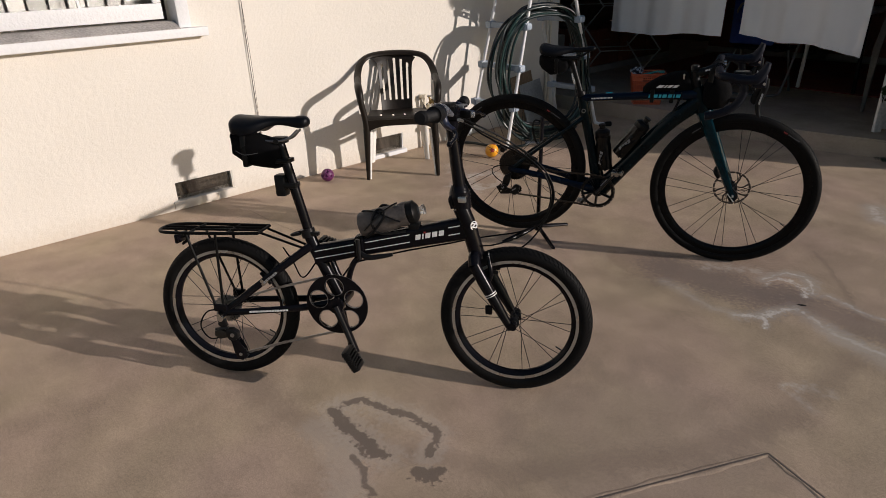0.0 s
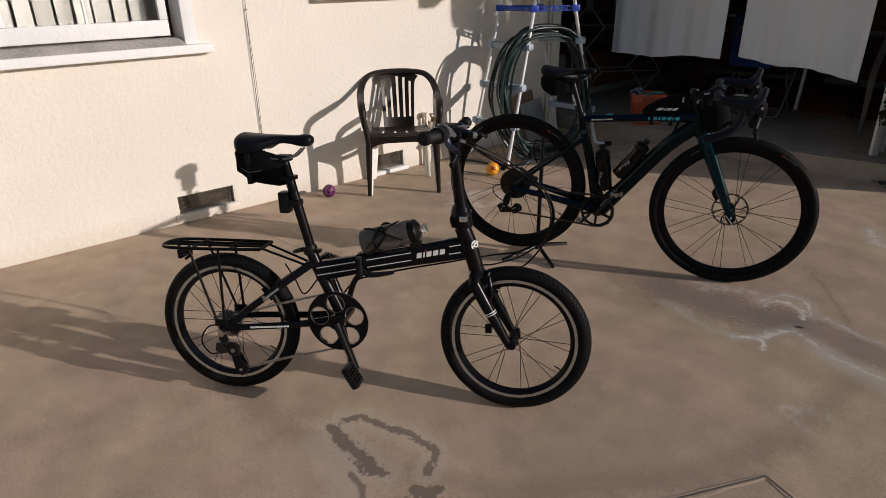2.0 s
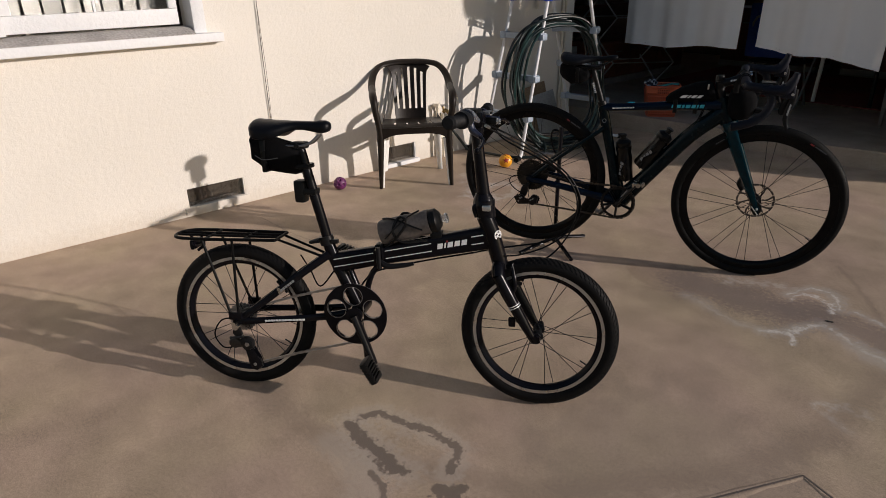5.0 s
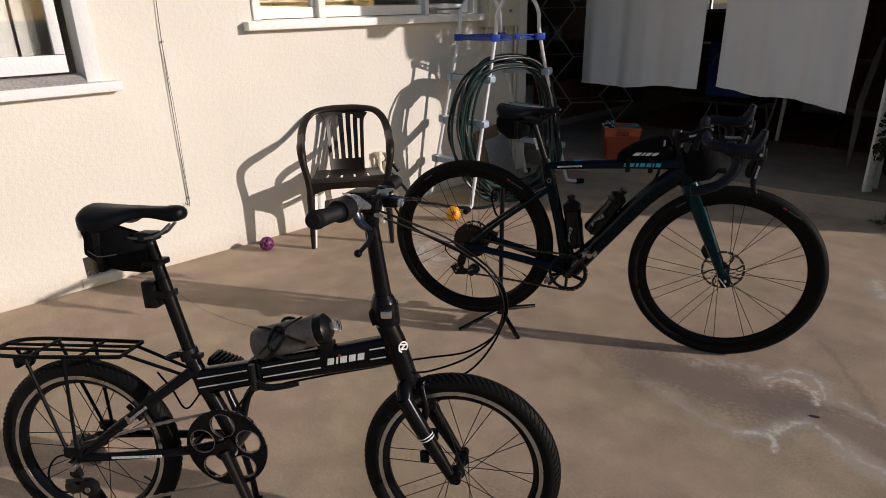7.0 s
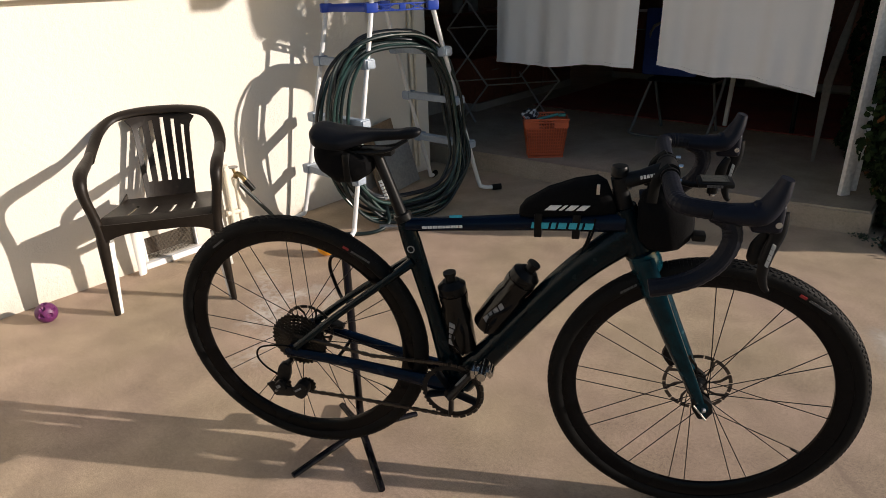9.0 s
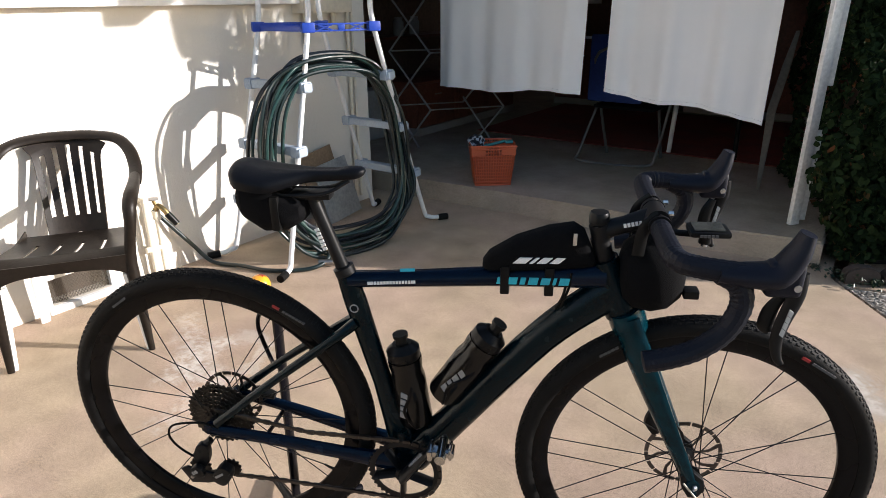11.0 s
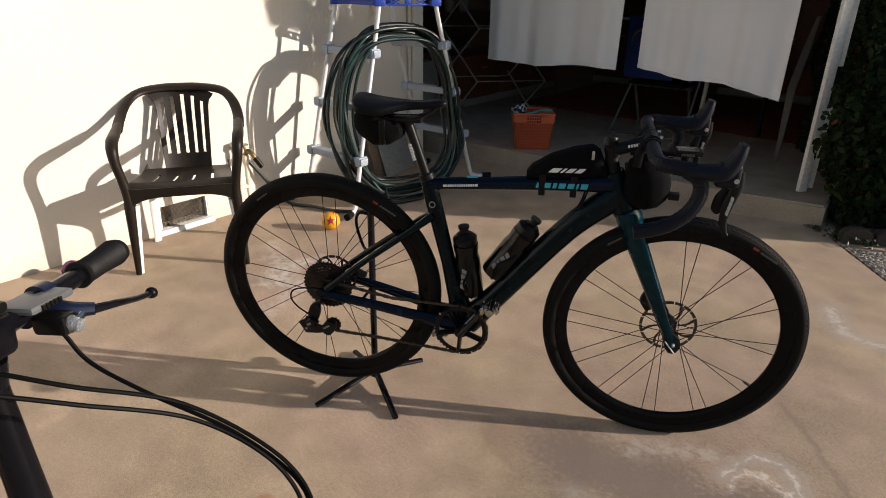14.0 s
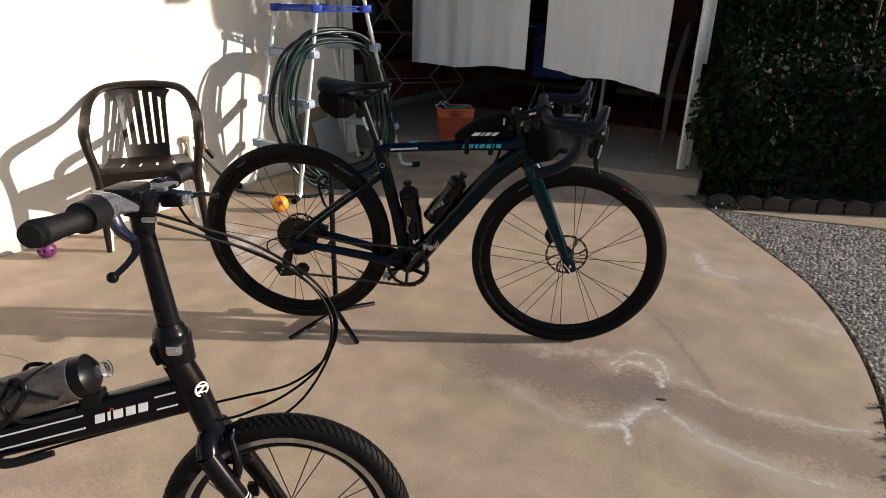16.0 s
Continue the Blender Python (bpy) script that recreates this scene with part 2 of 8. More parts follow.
M_PATIO = concrete_material("patio_concrete", (0.400, 0.304, 0.219), [
    (0.95, 4.00, 0.13, 0.05, WHITE_SALT, 0.3),
    (1.95, 2.99, 0.022, 0, RUST, 0.5),
    (2.40, 3.62, 0.12, 0, (0.25, 0.175, 0.125), 0.35),
    (3.60, 4.72, 0.10, 0, DUST, 0.35),
    (1.40, 2.60, 0.30, 0, (0.33, 0.25, 0.185), 0.3),
    (3.05, 2.55, 0.28, 0, (0.30, 0.235, 0.18), 0.3),
], [
    ([(2.50, 3.66), (2.67, 3.67), (2.80, 3.69), (2.93, 3.68)], 0.120, GREYED, 0.78, 0.7),
    ([(2.92, 3.74), (2.97, 3.82), (3.00, 3.80)], 0.075, GREYED, 0.75, 0.6),
    ([(3.05, 3.77), (3.21, 3.75), (3.37, 3.73), (3.70, 3.77)], 0.085, GREYED, 0.62, 0.6),
    ([(2.62, 3.80), (2.72, 3.88), (2.80, 3.93)], 0.035, DUST, 0.5, 1.0),
    ([(2.91, 4.32), (3.06, 4.13), (3.18, 3.95), (3.27, 3.78)], 0.012, (0.24, 0.18, 0.135), 0.5, 1.0),
    (SALT_LOW[:5], 0.030, GREY_HALO, 0.28, 1.0), (SALT_LOW[4:], 0.030, GREY_HALO, 0.5, 1.0), (SALT_LOW[:5], 0.010, WHITE_SALT, 0.15, 1.0), (SALT_LOW[4:], 0.012, WHITE_SALT, 0.75, 1.0),
    (SALT_TIP, 0.012, GREY_HALO, 0.6, 1.0), (SALT_TIP, 0.008, WHITE_SALT, 0.9, 0.9),
    (SALT_OUT, 0.030, GREY_HALO, 0.55, 0.9), (SALT_OUT, 0.006, WHITE_SALT, 0.8, 1.0), (SALT_TOP[:3], 0.009, WHITE_SALT, 0.7, 1.0), (SALT_TOP[2:], 0.016, WHITE_SALT, 0.9, 0.9),
    (SALT_RUN, 0.034, GREY_HALO, 0.40, 1.0), (SALT_RUN, 0.008, WHITE_SALT, 0.55, 1.0),
    ([(3.24, 3.60), (3.36, 3.56), (3.50, 3.53), (3.70, 3.52)], 0.050, GREY_HALO, 0.40, 1.0),
    (RUN_TOP, 0.022, GREY_HALO, 0.40, 1.0), (RUN_TOP, 0.007, WHITE_SALT, 0.45, 1.0),
    ([(3.26, 3.13), (3.30, 3.19), (3.37, 3.20)], 0.022, DUST, 0.7, 1.0), ([(3.26, 3.12), (3.31, 3.10), (3.36, 3.08)], 0.018, DUST, 0.6, 1.0),
    ([(2.90, 5.17), (2.99, 4.98), (3.13, 4.97), (3.22, 5.08)], 0.055, GREY_HALO, 0.6, 1.0),
    ([(2.90, 5.17), (2.98, 4.99), (3.10, 4.95)], 0.022, WHITE_SALT, 0.55, 1.0),
    ([(3.34, 4.63), (3.44, 4.64), (3.57, 4.61)], 0.030, DUST, 0.7, 1.0),
    ([(1.60, 1.78), (1.92, 1.80), (2.19, 1.83), (2.44, 1.89), (2.88, 2.16), (3.18, 2.57), (3.33, 2.99), (3.35, 3.46)], 0.045, (0.23, 0.172, 0.128), 0.42, 0.9),
    (A, 0.055, PALE_HALO, 0.45, 0.6), (B, 0.050, PALE_HALO, 0.45, 0.6), ([(2.32, 1.86), (2.44, 1.86), (2.53, 1.84), (2.62, 1.78)], 0.05, PALE_HALO, 0.45, 0.8),
    (A, 0.022, DAMP, 0.85, 0.35), (B, 0.016, DAMP, 0.8, 0.4), (C, 0.022, DAMP, 0.85, 0.3), (D, 0.012, DAMP, 0.75, 0.5),
    ([(0.90, 3.78), (0.82, 3.94), (0.84, 4.03)], 0.045, WHITE_SALT, 0.6, 1.0),
    ([(0.55, 4.08), (0.83, 3.90), (1.03, 3.84), (1.11, 3.62)], 0.05, WHITE_SALT, 0.4, 1.0),
])
M_GARAGE_FLOOR = concrete_material("garage_concrete", (0.33, 0.27, 0.21))
M_SOIL = plain("dry_soil", (0.10, 0.075, 0.055), 0.95, vary=0.4, scale=12, bump=1.0, bump_scale=60)
M_WHITE_PAINT = plain("white_paint", (0.80, 0.78, 0.74), 0.45, vary=0.06, scale=6, bump=0.15, bump_scale=70)
M_OLD_PAINT = plain("weathered_white_paint", (0.66, 0.665, 0.67), 0.6, vary=0.04, scale=8, bump=0.5, bump_scale=60)
# near-black: painted shade inside the hedge, and the fallen leaf's own colour
M_DARK = plain("hedge_shade_and_dry_leaf", (0.02, 0.018, 0.016), 0.9)
M_JOINT = plain("joint_filler", (0.10, 0.08, 0.065), 0.95, vary=0.3, scale=40)


# ---- mesh helpers ----
def part(name, bm, material, parent=None, label="", smooth=True, angle=40, m=None):
    """Links a bmesh as one mesh object under a thing or under a part."""
    bmesh.ops.recalc_face_normals(bm, faces=bm.faces)
    data = bpy.data.meshes.new(name)
    bm.to_mesh(data)
    bm.free()
    data.materials.append(material)
    if smooth:
        data.shade_smooth()
        data.set_sharp_from_angle(angle=radians(angle))
    ob = new(name, data)
    if parent is not None:
        ob.parent = parent
    if m is not None:
        ob.matrix_basis = m
    if label:
        tagged(ob, label)
    return ob


def thing(name, m, label, category, group="", kind=""):
    ob = new(name)
    ob.empty_display_size = 0.1
    ob.matrix_basis = m
    return tagged(ob, label, category, group, kind)


def box(bm, lo, hi, m=None, bevel=0.0, segments=2):
    """An axis-aligned block between two corners, turned by m."""
    made = bmesh.ops.create_cube(bm, size=1.0)["verts"]
    lo, hi = Vector(lo), Vector(hi)
    size, mid = hi - lo, (hi + lo) / 2
    for v in made:
        v.co = Vector((v.co.x * size.x, v.co.y * size.y, v.co.z * size.z)) + mid
    if bevel:
        edges = {e for v in made for e in v.link_edges}
        out = bmesh.ops.bevel(bm, geom=list(edges), offset=bevel, segments=segments, affect="EDGES", profile=0.6)
        made = list({v for f in out["faces"] for v in f.verts} | {v for v in made if v.is_valid})
    if m is not None:
        bmesh.ops.transform(bm, matrix=m, verts=made)
    return made


def smooth_path(pts, steps=6, closed=False):
    """A Catmull-Rom curve through the points."""
    p = [Vector(q) for q in pts]
    out, n = [], len(p)
    for i in range(n if closed else n - 1):
        if closed:
            a, b, c, d = p[i - 1], p[i], p[(i + 1) % n], p[(i + 2) % n]
        else:
            b, c = p[i], p[i + 1]
            a = p[i - 1] if i else b * 2 - c
            d = p[i + 2] if i + 2 < n else c * 2 - b
        for k in range(steps):
            t = k / steps
            out.append(0.5 * ((2 * b) + (c - a) * t + (2 * a - 5 * b + 4 * c - d) * t * t + (3 * b - a - 3 * c + d) * t ** 3))
    if not closed:
        out.append(p[-1])
    return out


def tube(bm, pts, r, seg=10, closed=False, oval=(1.0, 1.0), up=(0, 0, 1)):
    """A tube swept along points; r: one radius or one a point; oval: its width and height factors."""
    p = [Vector(q) for q in pts]
    n = len(p)
    rs = r if isinstance(r, (list, tuple)) else [r] * n
    if len(rs) != n:
        rs = [rs[min(len(rs) - 1, int(i * (len(rs) - 1) / (n - 1)))] * (1 - (i * (len(rs) - 1) / (n - 1)) % 1) + rs[min(len(rs) - 1, int(i * (len(rs) - 1) / (n - 1)) + 1)] * ((i * (len(rs) - 1) / (n - 1)) % 1) for i in range(n)]
    rings, side = [], None
    for i in range(n):
        if closed:
            d = p[(i + 1) % n] - p[i - 1]
        else:
            d = p[min(i + 1, n - 1)] - p[max(i - 1, 0)]
        d.normalize()
        if side is None:
            side = d.cross(Vector(up))
            if side.length < 1e-3:
                side = d.cross(Vector((1, 0, 0)))
        side = (side - d * side.dot(d)).normalized()
        top = side.cross(d).normalized()
        rings.append([bm.verts.new(p[i] + (side * math.cos(a) * oval[0] + top * math.sin(a) * oval[1]) * rs[i]) for a in (2 * math.pi * k / seg for k in range(seg))])
    for i in range(n if closed else n - 1):
        a, b = rings[i], rings[(i + 1) % n]
        for k in range(seg):
            bm.faces.new((a[k], a[(k + 1) % seg], b[(k + 1) % seg], b[k]))
    if not closed:
        bm.faces.new(rings[0][::-1])
        bm.faces.new(rings[-1])
    return rings


def lathe(bm, profile, seg=32, axis="Z", centre=(0, 0, 0), closed=False):
    """Turns a profile of (radius, height) round an axis through centre."""
    c, rings = Vector(centre), []
    for k in range(seg):
        a = 2 * math.pi * k / seg
        row = []
        for r, h in profile:
            x, y = r * math.cos(a), r * math.sin(a)
            q = {"Z": (x, y, h), "Y": (x, h, y), "X": (h, x, y)}[axis]
            row.append(bm.verts.new(c + Vector(q)))
        rings.append(row)
    m = len(profile)
    for k in range(seg):
        a, b = rings[k], rings[(k + 1) % seg]
        for i in range(m if closed else m - 1):
            j = (i + 1) % m
            bm.faces.new((a[i], a[j], b[j], b[i]))
    if not closed:
        for i in (0, m - 1):
            if profile[i][0] > 1e-5:
                bm.faces.new([rings[k][i] for k in range(seg)])
    bmesh.ops.remove_doubles(bm, verts=[v for row in rings for v in row], dist=1e-6)


def prism(bm, outline, z0, z1, m=None):
    """An upright solid on a flat outline of (x, y)."""
    low = [bm.verts.new((x, y, z0)) for x, y in outline]
    top = [bm.verts.new((x, y, z1)) for x, y in outline]
    bm.faces.new(low[::-1])
    bm.faces.new(top)
    for i in range(len(outline)):
        j = (i + 1) % len(outline)
        bm.faces.new((low[i], low[j], top[j], top[i]))
    if m is not None:
        bmesh.ops.transform(bm, matrix=m, verts=low + top)


def wall_cells(bm, us, zs, holes, t0, t1, axis="X"):
    """A wall with openings: blocks between the cuts us and zs, but for those whose middle lies in a hole (u0, u1, z0, z1)."""
    for u0, u1 in zip(us, us[1:]):
        for z0, z1 in zip(zs, zs[1:]):
            u, z = (u0 + u1) / 2, (z0 + z1) / 2
            if any(a < u < b and c < z < d for a, b, c, d in holes):
                continue
            if axis == "X":
                box(bm, (t0, u0, z0), (t1, u1, z1))
            else:
                box(bm, (u0, t0, z0), (u1, t1, z1))
    bmesh.ops.remove_doubles(bm, verts=bm.verts, dist=1e-5)
    bm.verts.index_update()
    seen = {}
    for f in bm.faces:
        seen.setdefault(tuple(sorted(v.index for v in f.verts)), []).append(f)
    bmesh.ops.delete(bm, geom=[f for fs in seen.values() if len(fs) > 1 for f in fs], context="FACES_ONLY")




# ---- bicycles ----
M_RUBBER = plain("tyre_rubber", (0.0065, 0.0062, 0.006), 0.6, vary=0.25, scale=25, bump=0.25, bump_scale=400, spec=0.10)
M_CASSETTE = plain("dark_plated_sprocket", (0.035, 0.033, 0.03), 0.34, 0.8, vary=0.3, scale=60)
M_CARBON = plain("matt_carbon", (0.0025, 0.0025, 0.003), 0.25, vary=0.2, scale=20, spec=0.12)
M_BLACK = plain("satin_black_paint", (0.0045, 0.0043, 0.0058), 0.2, vary=0.15, scale=15, spec=0.13)
M_ANOD = plain("black_anodised", (0.007, 0.007, 0.0075), 0.36, 0.0, vary=0.15, scale=30, spec=0.16)
M_STEEL = plain("brushed_steel", (0.55, 0.55, 0.54), 0.28, 1.0, vary=0.12, scale=40)
M_DULL_STEEL = plain("dull_steel", (0.30, 0.29, 0.28), 0.42, 1.0, vary=0.25, scale=60)
M_TEAL = plain("teal_flake_paint", (0.0005, 0.006, 0.009), 0.2, 0.1, vary=0.3, scale=60, spec=0.16)
M_FORK = plain("bright_teal_flake_paint", (0.001, 0.020, 0.030), 0.2, 0.15, vary=0.5, scale=90, spec=0.16)
M_NAVY = plain("navy_flake_paint", (0.001, 0.006, 0.017), 0.2, 0.1, vary=0.3, scale=60, spec=0.16)
M_CABLE = plain("cable_housing", (0.003, 0.003, 0.003), 0.45, spec=0.07)
M_RACK = plain("matt_black_tube", (0.004, 0.004, 0.004), 0.5, vary=0.2, scale=40, spec=0.07)
M_TAPE = plain("bar_tape", (0.006, 0.007, 0.012), 0.5, vary=0.15, scale=40, spec=0.16, bump=0.3, bump_scale=260)
M_HOOD = plain("hood_rubber", (0.006, 0.007, 0.013), 0.45, vary=0.15, scale=40, spec=0.18, bump=0.15, bump_scale=500)
M_SADDLE = plain("saddle_cover", (0.003, 0.0035, 0.005), 0.4, spec=0.13, vary=0.15, scale=30, bump=0.2, bump_scale=600)
M_CLOTH = plain("black_cordura", (0.004, 0.004, 0.0045), 0.9, spec=0.08, vary=0.3, scale=30, bump=0.5, bump_scale=700)
M_GREY_CLOTH = plain("grey_bottle_sleeve", (0.080, 0.068, 0.060), 0.6, vary=0.35, scale=18, bump=0.3, bump_scale=300)
M_PLASTIC = plain("black_plastic", (0.006, 0.006, 0.006), 0.35, vary=0.15, scale=25, spec=0.14)
M_SMOKE = plain("smoked_bottle", (0.003, 0.003, 0.003), 0.2, spec=0.25, vary=0.1, scale=20)
M_DECAL_WHITE = plain("white_decal", (0.72, 0.72, 0.70), 0.45)
M_DECAL_CYAN = plain("cyan_decal", (0.02, 0.35, 0.46), 0.4)
M_DECAL_RED = plain("red_decal", (0.28, 0.02, 0.02), 0.45)
M_DECAL_DIM = plain("faded_grey_print", (0.07, 0.07, 0.07), 0.6)
M_DECAL_LEVER = plain("silver_lever_print", (0.40, 0.40, 0.39), 0.5)
M_DECAL_GREY = plain("grey_decal", (0.22, 0.22, 0.22), 0.5)
M_RIM_SILVER = plain("machined_rim_edge", (0.50, 0.50, 0.49), 0.3, 1.0, vary=0.1, scale=60)
M_SILVER = plain("silver_plastic", (0.42, 0.44, 0.50), 0.24, 0.85, vary=0.08, scale=20)
M_BLUE_LEVER = plain("blue_black_lever", (0.004, 0.008, 0.026), 0.42, 0.0, coat=0.1)


M_CHROME = plain("worn_chrome", (0.42, 0.42, 0.41), 0.18, 1.0, vary=0.3, scale=50)
M_CHAIN = plain("oiled_chain", (0.05, 0.045, 0.04), 0.4, 0.8, vary=0.3, scale=60)


def clear_plastic(name, colour, rough):
    m, n, l, b = nodes_of(name)
    b.inputs["Base Color"].default_value = (*colour, 1)
    b.inputs["Roughness"].default_value = rough
    b.inputs["Transmission Weight"].default_value = 0.85
    b.inputs["IOR"].default_value = 1.4
    return m


M_CLEAR = clear_plastic("clear_plastic", (0.85, 0.88, 0.90), 0.15)


def cyl(bm, a, b, r, seg=14, r2=None):
    tube(bm, [a, b], [r, r if r2 is None else r2], seg)


def one(name, material, parent, build, label="", m=None, angle=40):
    bm = bmesh.new()
    build(bm)
    return part(name, bm, material, parent, label, m=m, angle=angle)


def bars(parent, material, start, along, up, lengths, height, gap=0.3, lean=0.0, off=(0, 0, 0), label="", proud=0.0012):
    """Unreadable writing: a row of plain slanted bars on a surface; along and up are directions on it."""
    bm = bmesh.new()
    along, up = Vector(along).normalized(), Vector(up).normalized()
    out = along.cross(up).normalized()
    p = Vector(start) + Vector(off)
    for w in lengths:
        if w > 0:
            a = p
            q = [a, a + along * w, a + along * (w + lean * height) + up * height, a + along * lean * height + up * height]
            low = [bm.verts.new(v - out * proud) for v in q]
            top = [bm.verts.new(v + out * proud) for v in q]
            bm.faces.new(low[::-1])
            bm.faces.new(top)
            for i in range(4):
                bm.faces.new((low[i], low[(i + 1) % 4], top[(i + 1) % 4], top[i]))
        p = p + along * (abs(w) + gap * height)
    return part("marking", bm, material, parent, label, smooth=False)


def loft(bm, rings):
    rows = [[bm.verts.new(v) for v in ring] for ring in rings]
    n = len(rows[0])
    for a, b in zip(rows, rows[1:]):
        for k in range(n):
            bm.faces.new((a[k], a[(k + 1) % n], b[(k + 1) % n], b[k]))
    bm.faces.new(rows[0][::-1])
    bm.faces.new(rows[-1])


def pillow(bm, sections, seg=20, power=2.6):
    """A body lofted through sections (x, half_width, z_low, z_high) with rounded outlines."""
    rings = []
    for x, w, z0, z1 in sections:
        ring = []
        for k in range(seg):
            a = 2 * math.pi * k / seg
            c, s = math.cos(a), math.sin(a)
            ring.append((x, w * math.copysign(abs(c) ** (2 / power), c), (z0 + z1) / 2 + (z1 - z0) / 2 * math.copysign(abs(s) ** (2 / power), s)))
        rings.append(ring)
    loft(bm, rings)


def wheel(bike, centre, radius, tyre_r, rim_in, spokes, rim_mat, silver, knobs, hub_len, hub_r, m=None, tread_skip=False):
    """Rim, tyre with tread blocks, hub and single spokes, about an axle along y."""
    base = (m if m is not None else Matrix()) @ Matrix.Translation(centre)
    seat = radius - 1.7 * tyre_r
    bm = bmesh.new()
    w = tyre_r * 0.62
    lathe(bm, [(seat, -w), (seat - 0.012, -w), (rim_in + 0.006, -w * 0.62), (rim_in, -w * 0.3), (rim_in, w * 0.3), (rim_in + 0.006, w * 0.62), (seat - 0.012, w), (seat, w)], 96, "Y", closed=True)
    ob = part("wheel", bm, rim_mat, bike, m=base)
    bm = bmesh.new()
    mid = radius - tyre_r
    prof = [(mid + tyre_r * math.cos(a), tyre_r * 0.98 * math.sin(a)) for a in np.linspace(-2.35, 2.35, 17)]
    lathe(bm, prof, 96, "Y", closed=True)
    part("tyre", bm, M_RUBBER, ob)
    bm = bmesh.new()
    for j, a0 in enumerate(knobs[1]):
        for k in range(knobs[0]):
            t = 2 * math.pi * (k + 0.5 * (j % 2)) / knobs[0]
            r = mid + tyre_r * math.cos(a0) + 0.0004
            y = tyre_r * 0.98 * math.sin(a0)
            turn = Matrix.Rotation(-t, 4, "Y") @ Matrix.Translation((r, y, 0)) @ Matrix.Rotation(a0, 4, "Z") @ Matrix.Rotation(knobs[3] * (1 if a0 > 0 else -1), 4, "X")
            l, b = knobs[2]
            vs = [turn @ Vector(q) for q in ((0.0010, -b, -l), (0.0010, b, -l), (0.0010, b, l), (0.0010, -b, l), (-0.001, -b * 1.2, -l * 1.2), (-0.001, b * 1.2, -l * 1.2), (-0.001, b * 1.2, l * 1.2), (-0.001, -b * 1.2, l * 1.2))]
            v = [bm.verts.new(q) for q in vs]
            for f in ((0, 1, 2, 3), (0, 4, 5, 1), (1, 5, 6, 2), (2, 6, 7, 3), (3, 7, 4, 0)):
                bm.faces.new([v[i] for i in f])
    part("tread", bm, M_RUBBER, ob, smooth=False)
    if silver:
        for s in (-1, 1):
            bm = bmesh.new()
            lathe(bm, [(seat - 0.001, s * (w + 0.0012)), (seat - 0.011, s * (w + 0.0012)), (seat - 0.011, s * (w - 0.001)), (seat - 0.001, s * (w - 0.001))], 72, "Y", closed=True)
            part("brake_track", bm, M_RIM_SILVER, ob, "bare machined brake track")
    bm = bmesh.new()
    lathe(bm, [(0.006, -hub_len), (hub_r * 0.8, -hub_len + 0.004), (hub_r * 0.8, -hub_len * 0.72), (hub_r * 1.35, -hub_len * 0.66), (hub_r * 1.35, -hub_len * 0.58), (hub_r * 0.75, -hub_len * 0.45), (hub_r * 0.75, hub_len * 0.45), (hub_r * 1.35, hub_len * 0.58), (hub_r * 1.35, hub_len * 0.66), (hub_r * 0.8, hub_len * 0.72), (hub_r * 0.8, hub_len - 0.004), (0.006, hub_len)], 24, "Y")
    part("hub", bm, M_ANOD, ob)
    data = []
    for s in (-1, 1):
        bm = bmesh.new()
        fl = hub_r * 1.25
        cyl(bm, (fl * math.cos(1.1), s * hub_len * 0.62, fl * math.sin(1.1)), (rim_in + 0.002, s * 0.002, 0), 0.0012, 5)
        first = part("spoke", bm, M_ANOD, ob)
        data.append(first.data)
        mirror = Matrix.Scale(-1, 4, (0, 0, 1))
        for k in range(1, spokes // 2):
            sp = new("spoke", first.data)
            sp.parent = ob
            sp.matrix_basis = Matrix.Rotation(4 * math.pi * k / spokes, 4, "Y") @ (mirror if k % 2 else Matrix())
        first.matrix_basis = Matrix()
        for c in [c for c in ob.children if c.name.startswith("spoke") and c.data == first.data]:
            c.matrix_basis = Matrix.Rotation(2 * math.pi / spokes * (0.5 if s > 0 else 0), 4, "Y") @ c.matrix_basis
    bm = bmesh.new()
    cyl(bm, (rim_in + 0.003, 0, 0), (rim_in - 0.024, 0, 0), 0.0026, 8)
    part("valve", bm, M_CASSETTE, ob, m=Matrix.Rotation(0.55, 4, "Y"))
    return ob


M_ROTOR = plain("browned_rotor_steel", (0.11, 0.10, 0.095), 0.38, 1.0, vary=0.3, scale=60)


def rotor(parent, y, r):
    """One pierced disc: outer band, six slanted arms and a hub ring."""
    bm = bmesh.new()
    radii, seg = (0.012, 0.024, (0.024 + r) / 2, r - 0.0085, r), 144
    rows = []
    for i, q in enumerate(radii):
        twist = (0.0, 0.0, 0.12, 0.28, 0.28)[i]
        rows.append([bm.verts.new((q * math.cos(2 * math.pi * k / seg + twist), y, q * math.sin(2 * math.pi * k / seg + twist))) for k in range(seg)])
    faces = []
    for i in range(4):
        for k in range(seg):
            if i == 0 or (i == 3 and k % 8 not in (3,)) or (i in (1, 2) and k % 18 < 3):
                faces.append(bm.faces.new((rows[i][k], rows[i][(k + 1) % seg], rows[i + 1][(k + 1) % seg], rows[i + 1][k])))
    bmesh.ops.delete(bm, geom=[v for v in bm.verts if not v.link_faces], context="VERTS")
    bmesh.ops.solidify(bm, geom=faces, thickness=0.0018)
    return part("brake_rotor", bm, M_ROTOR, parent, "drilled steel disc brake rotor")


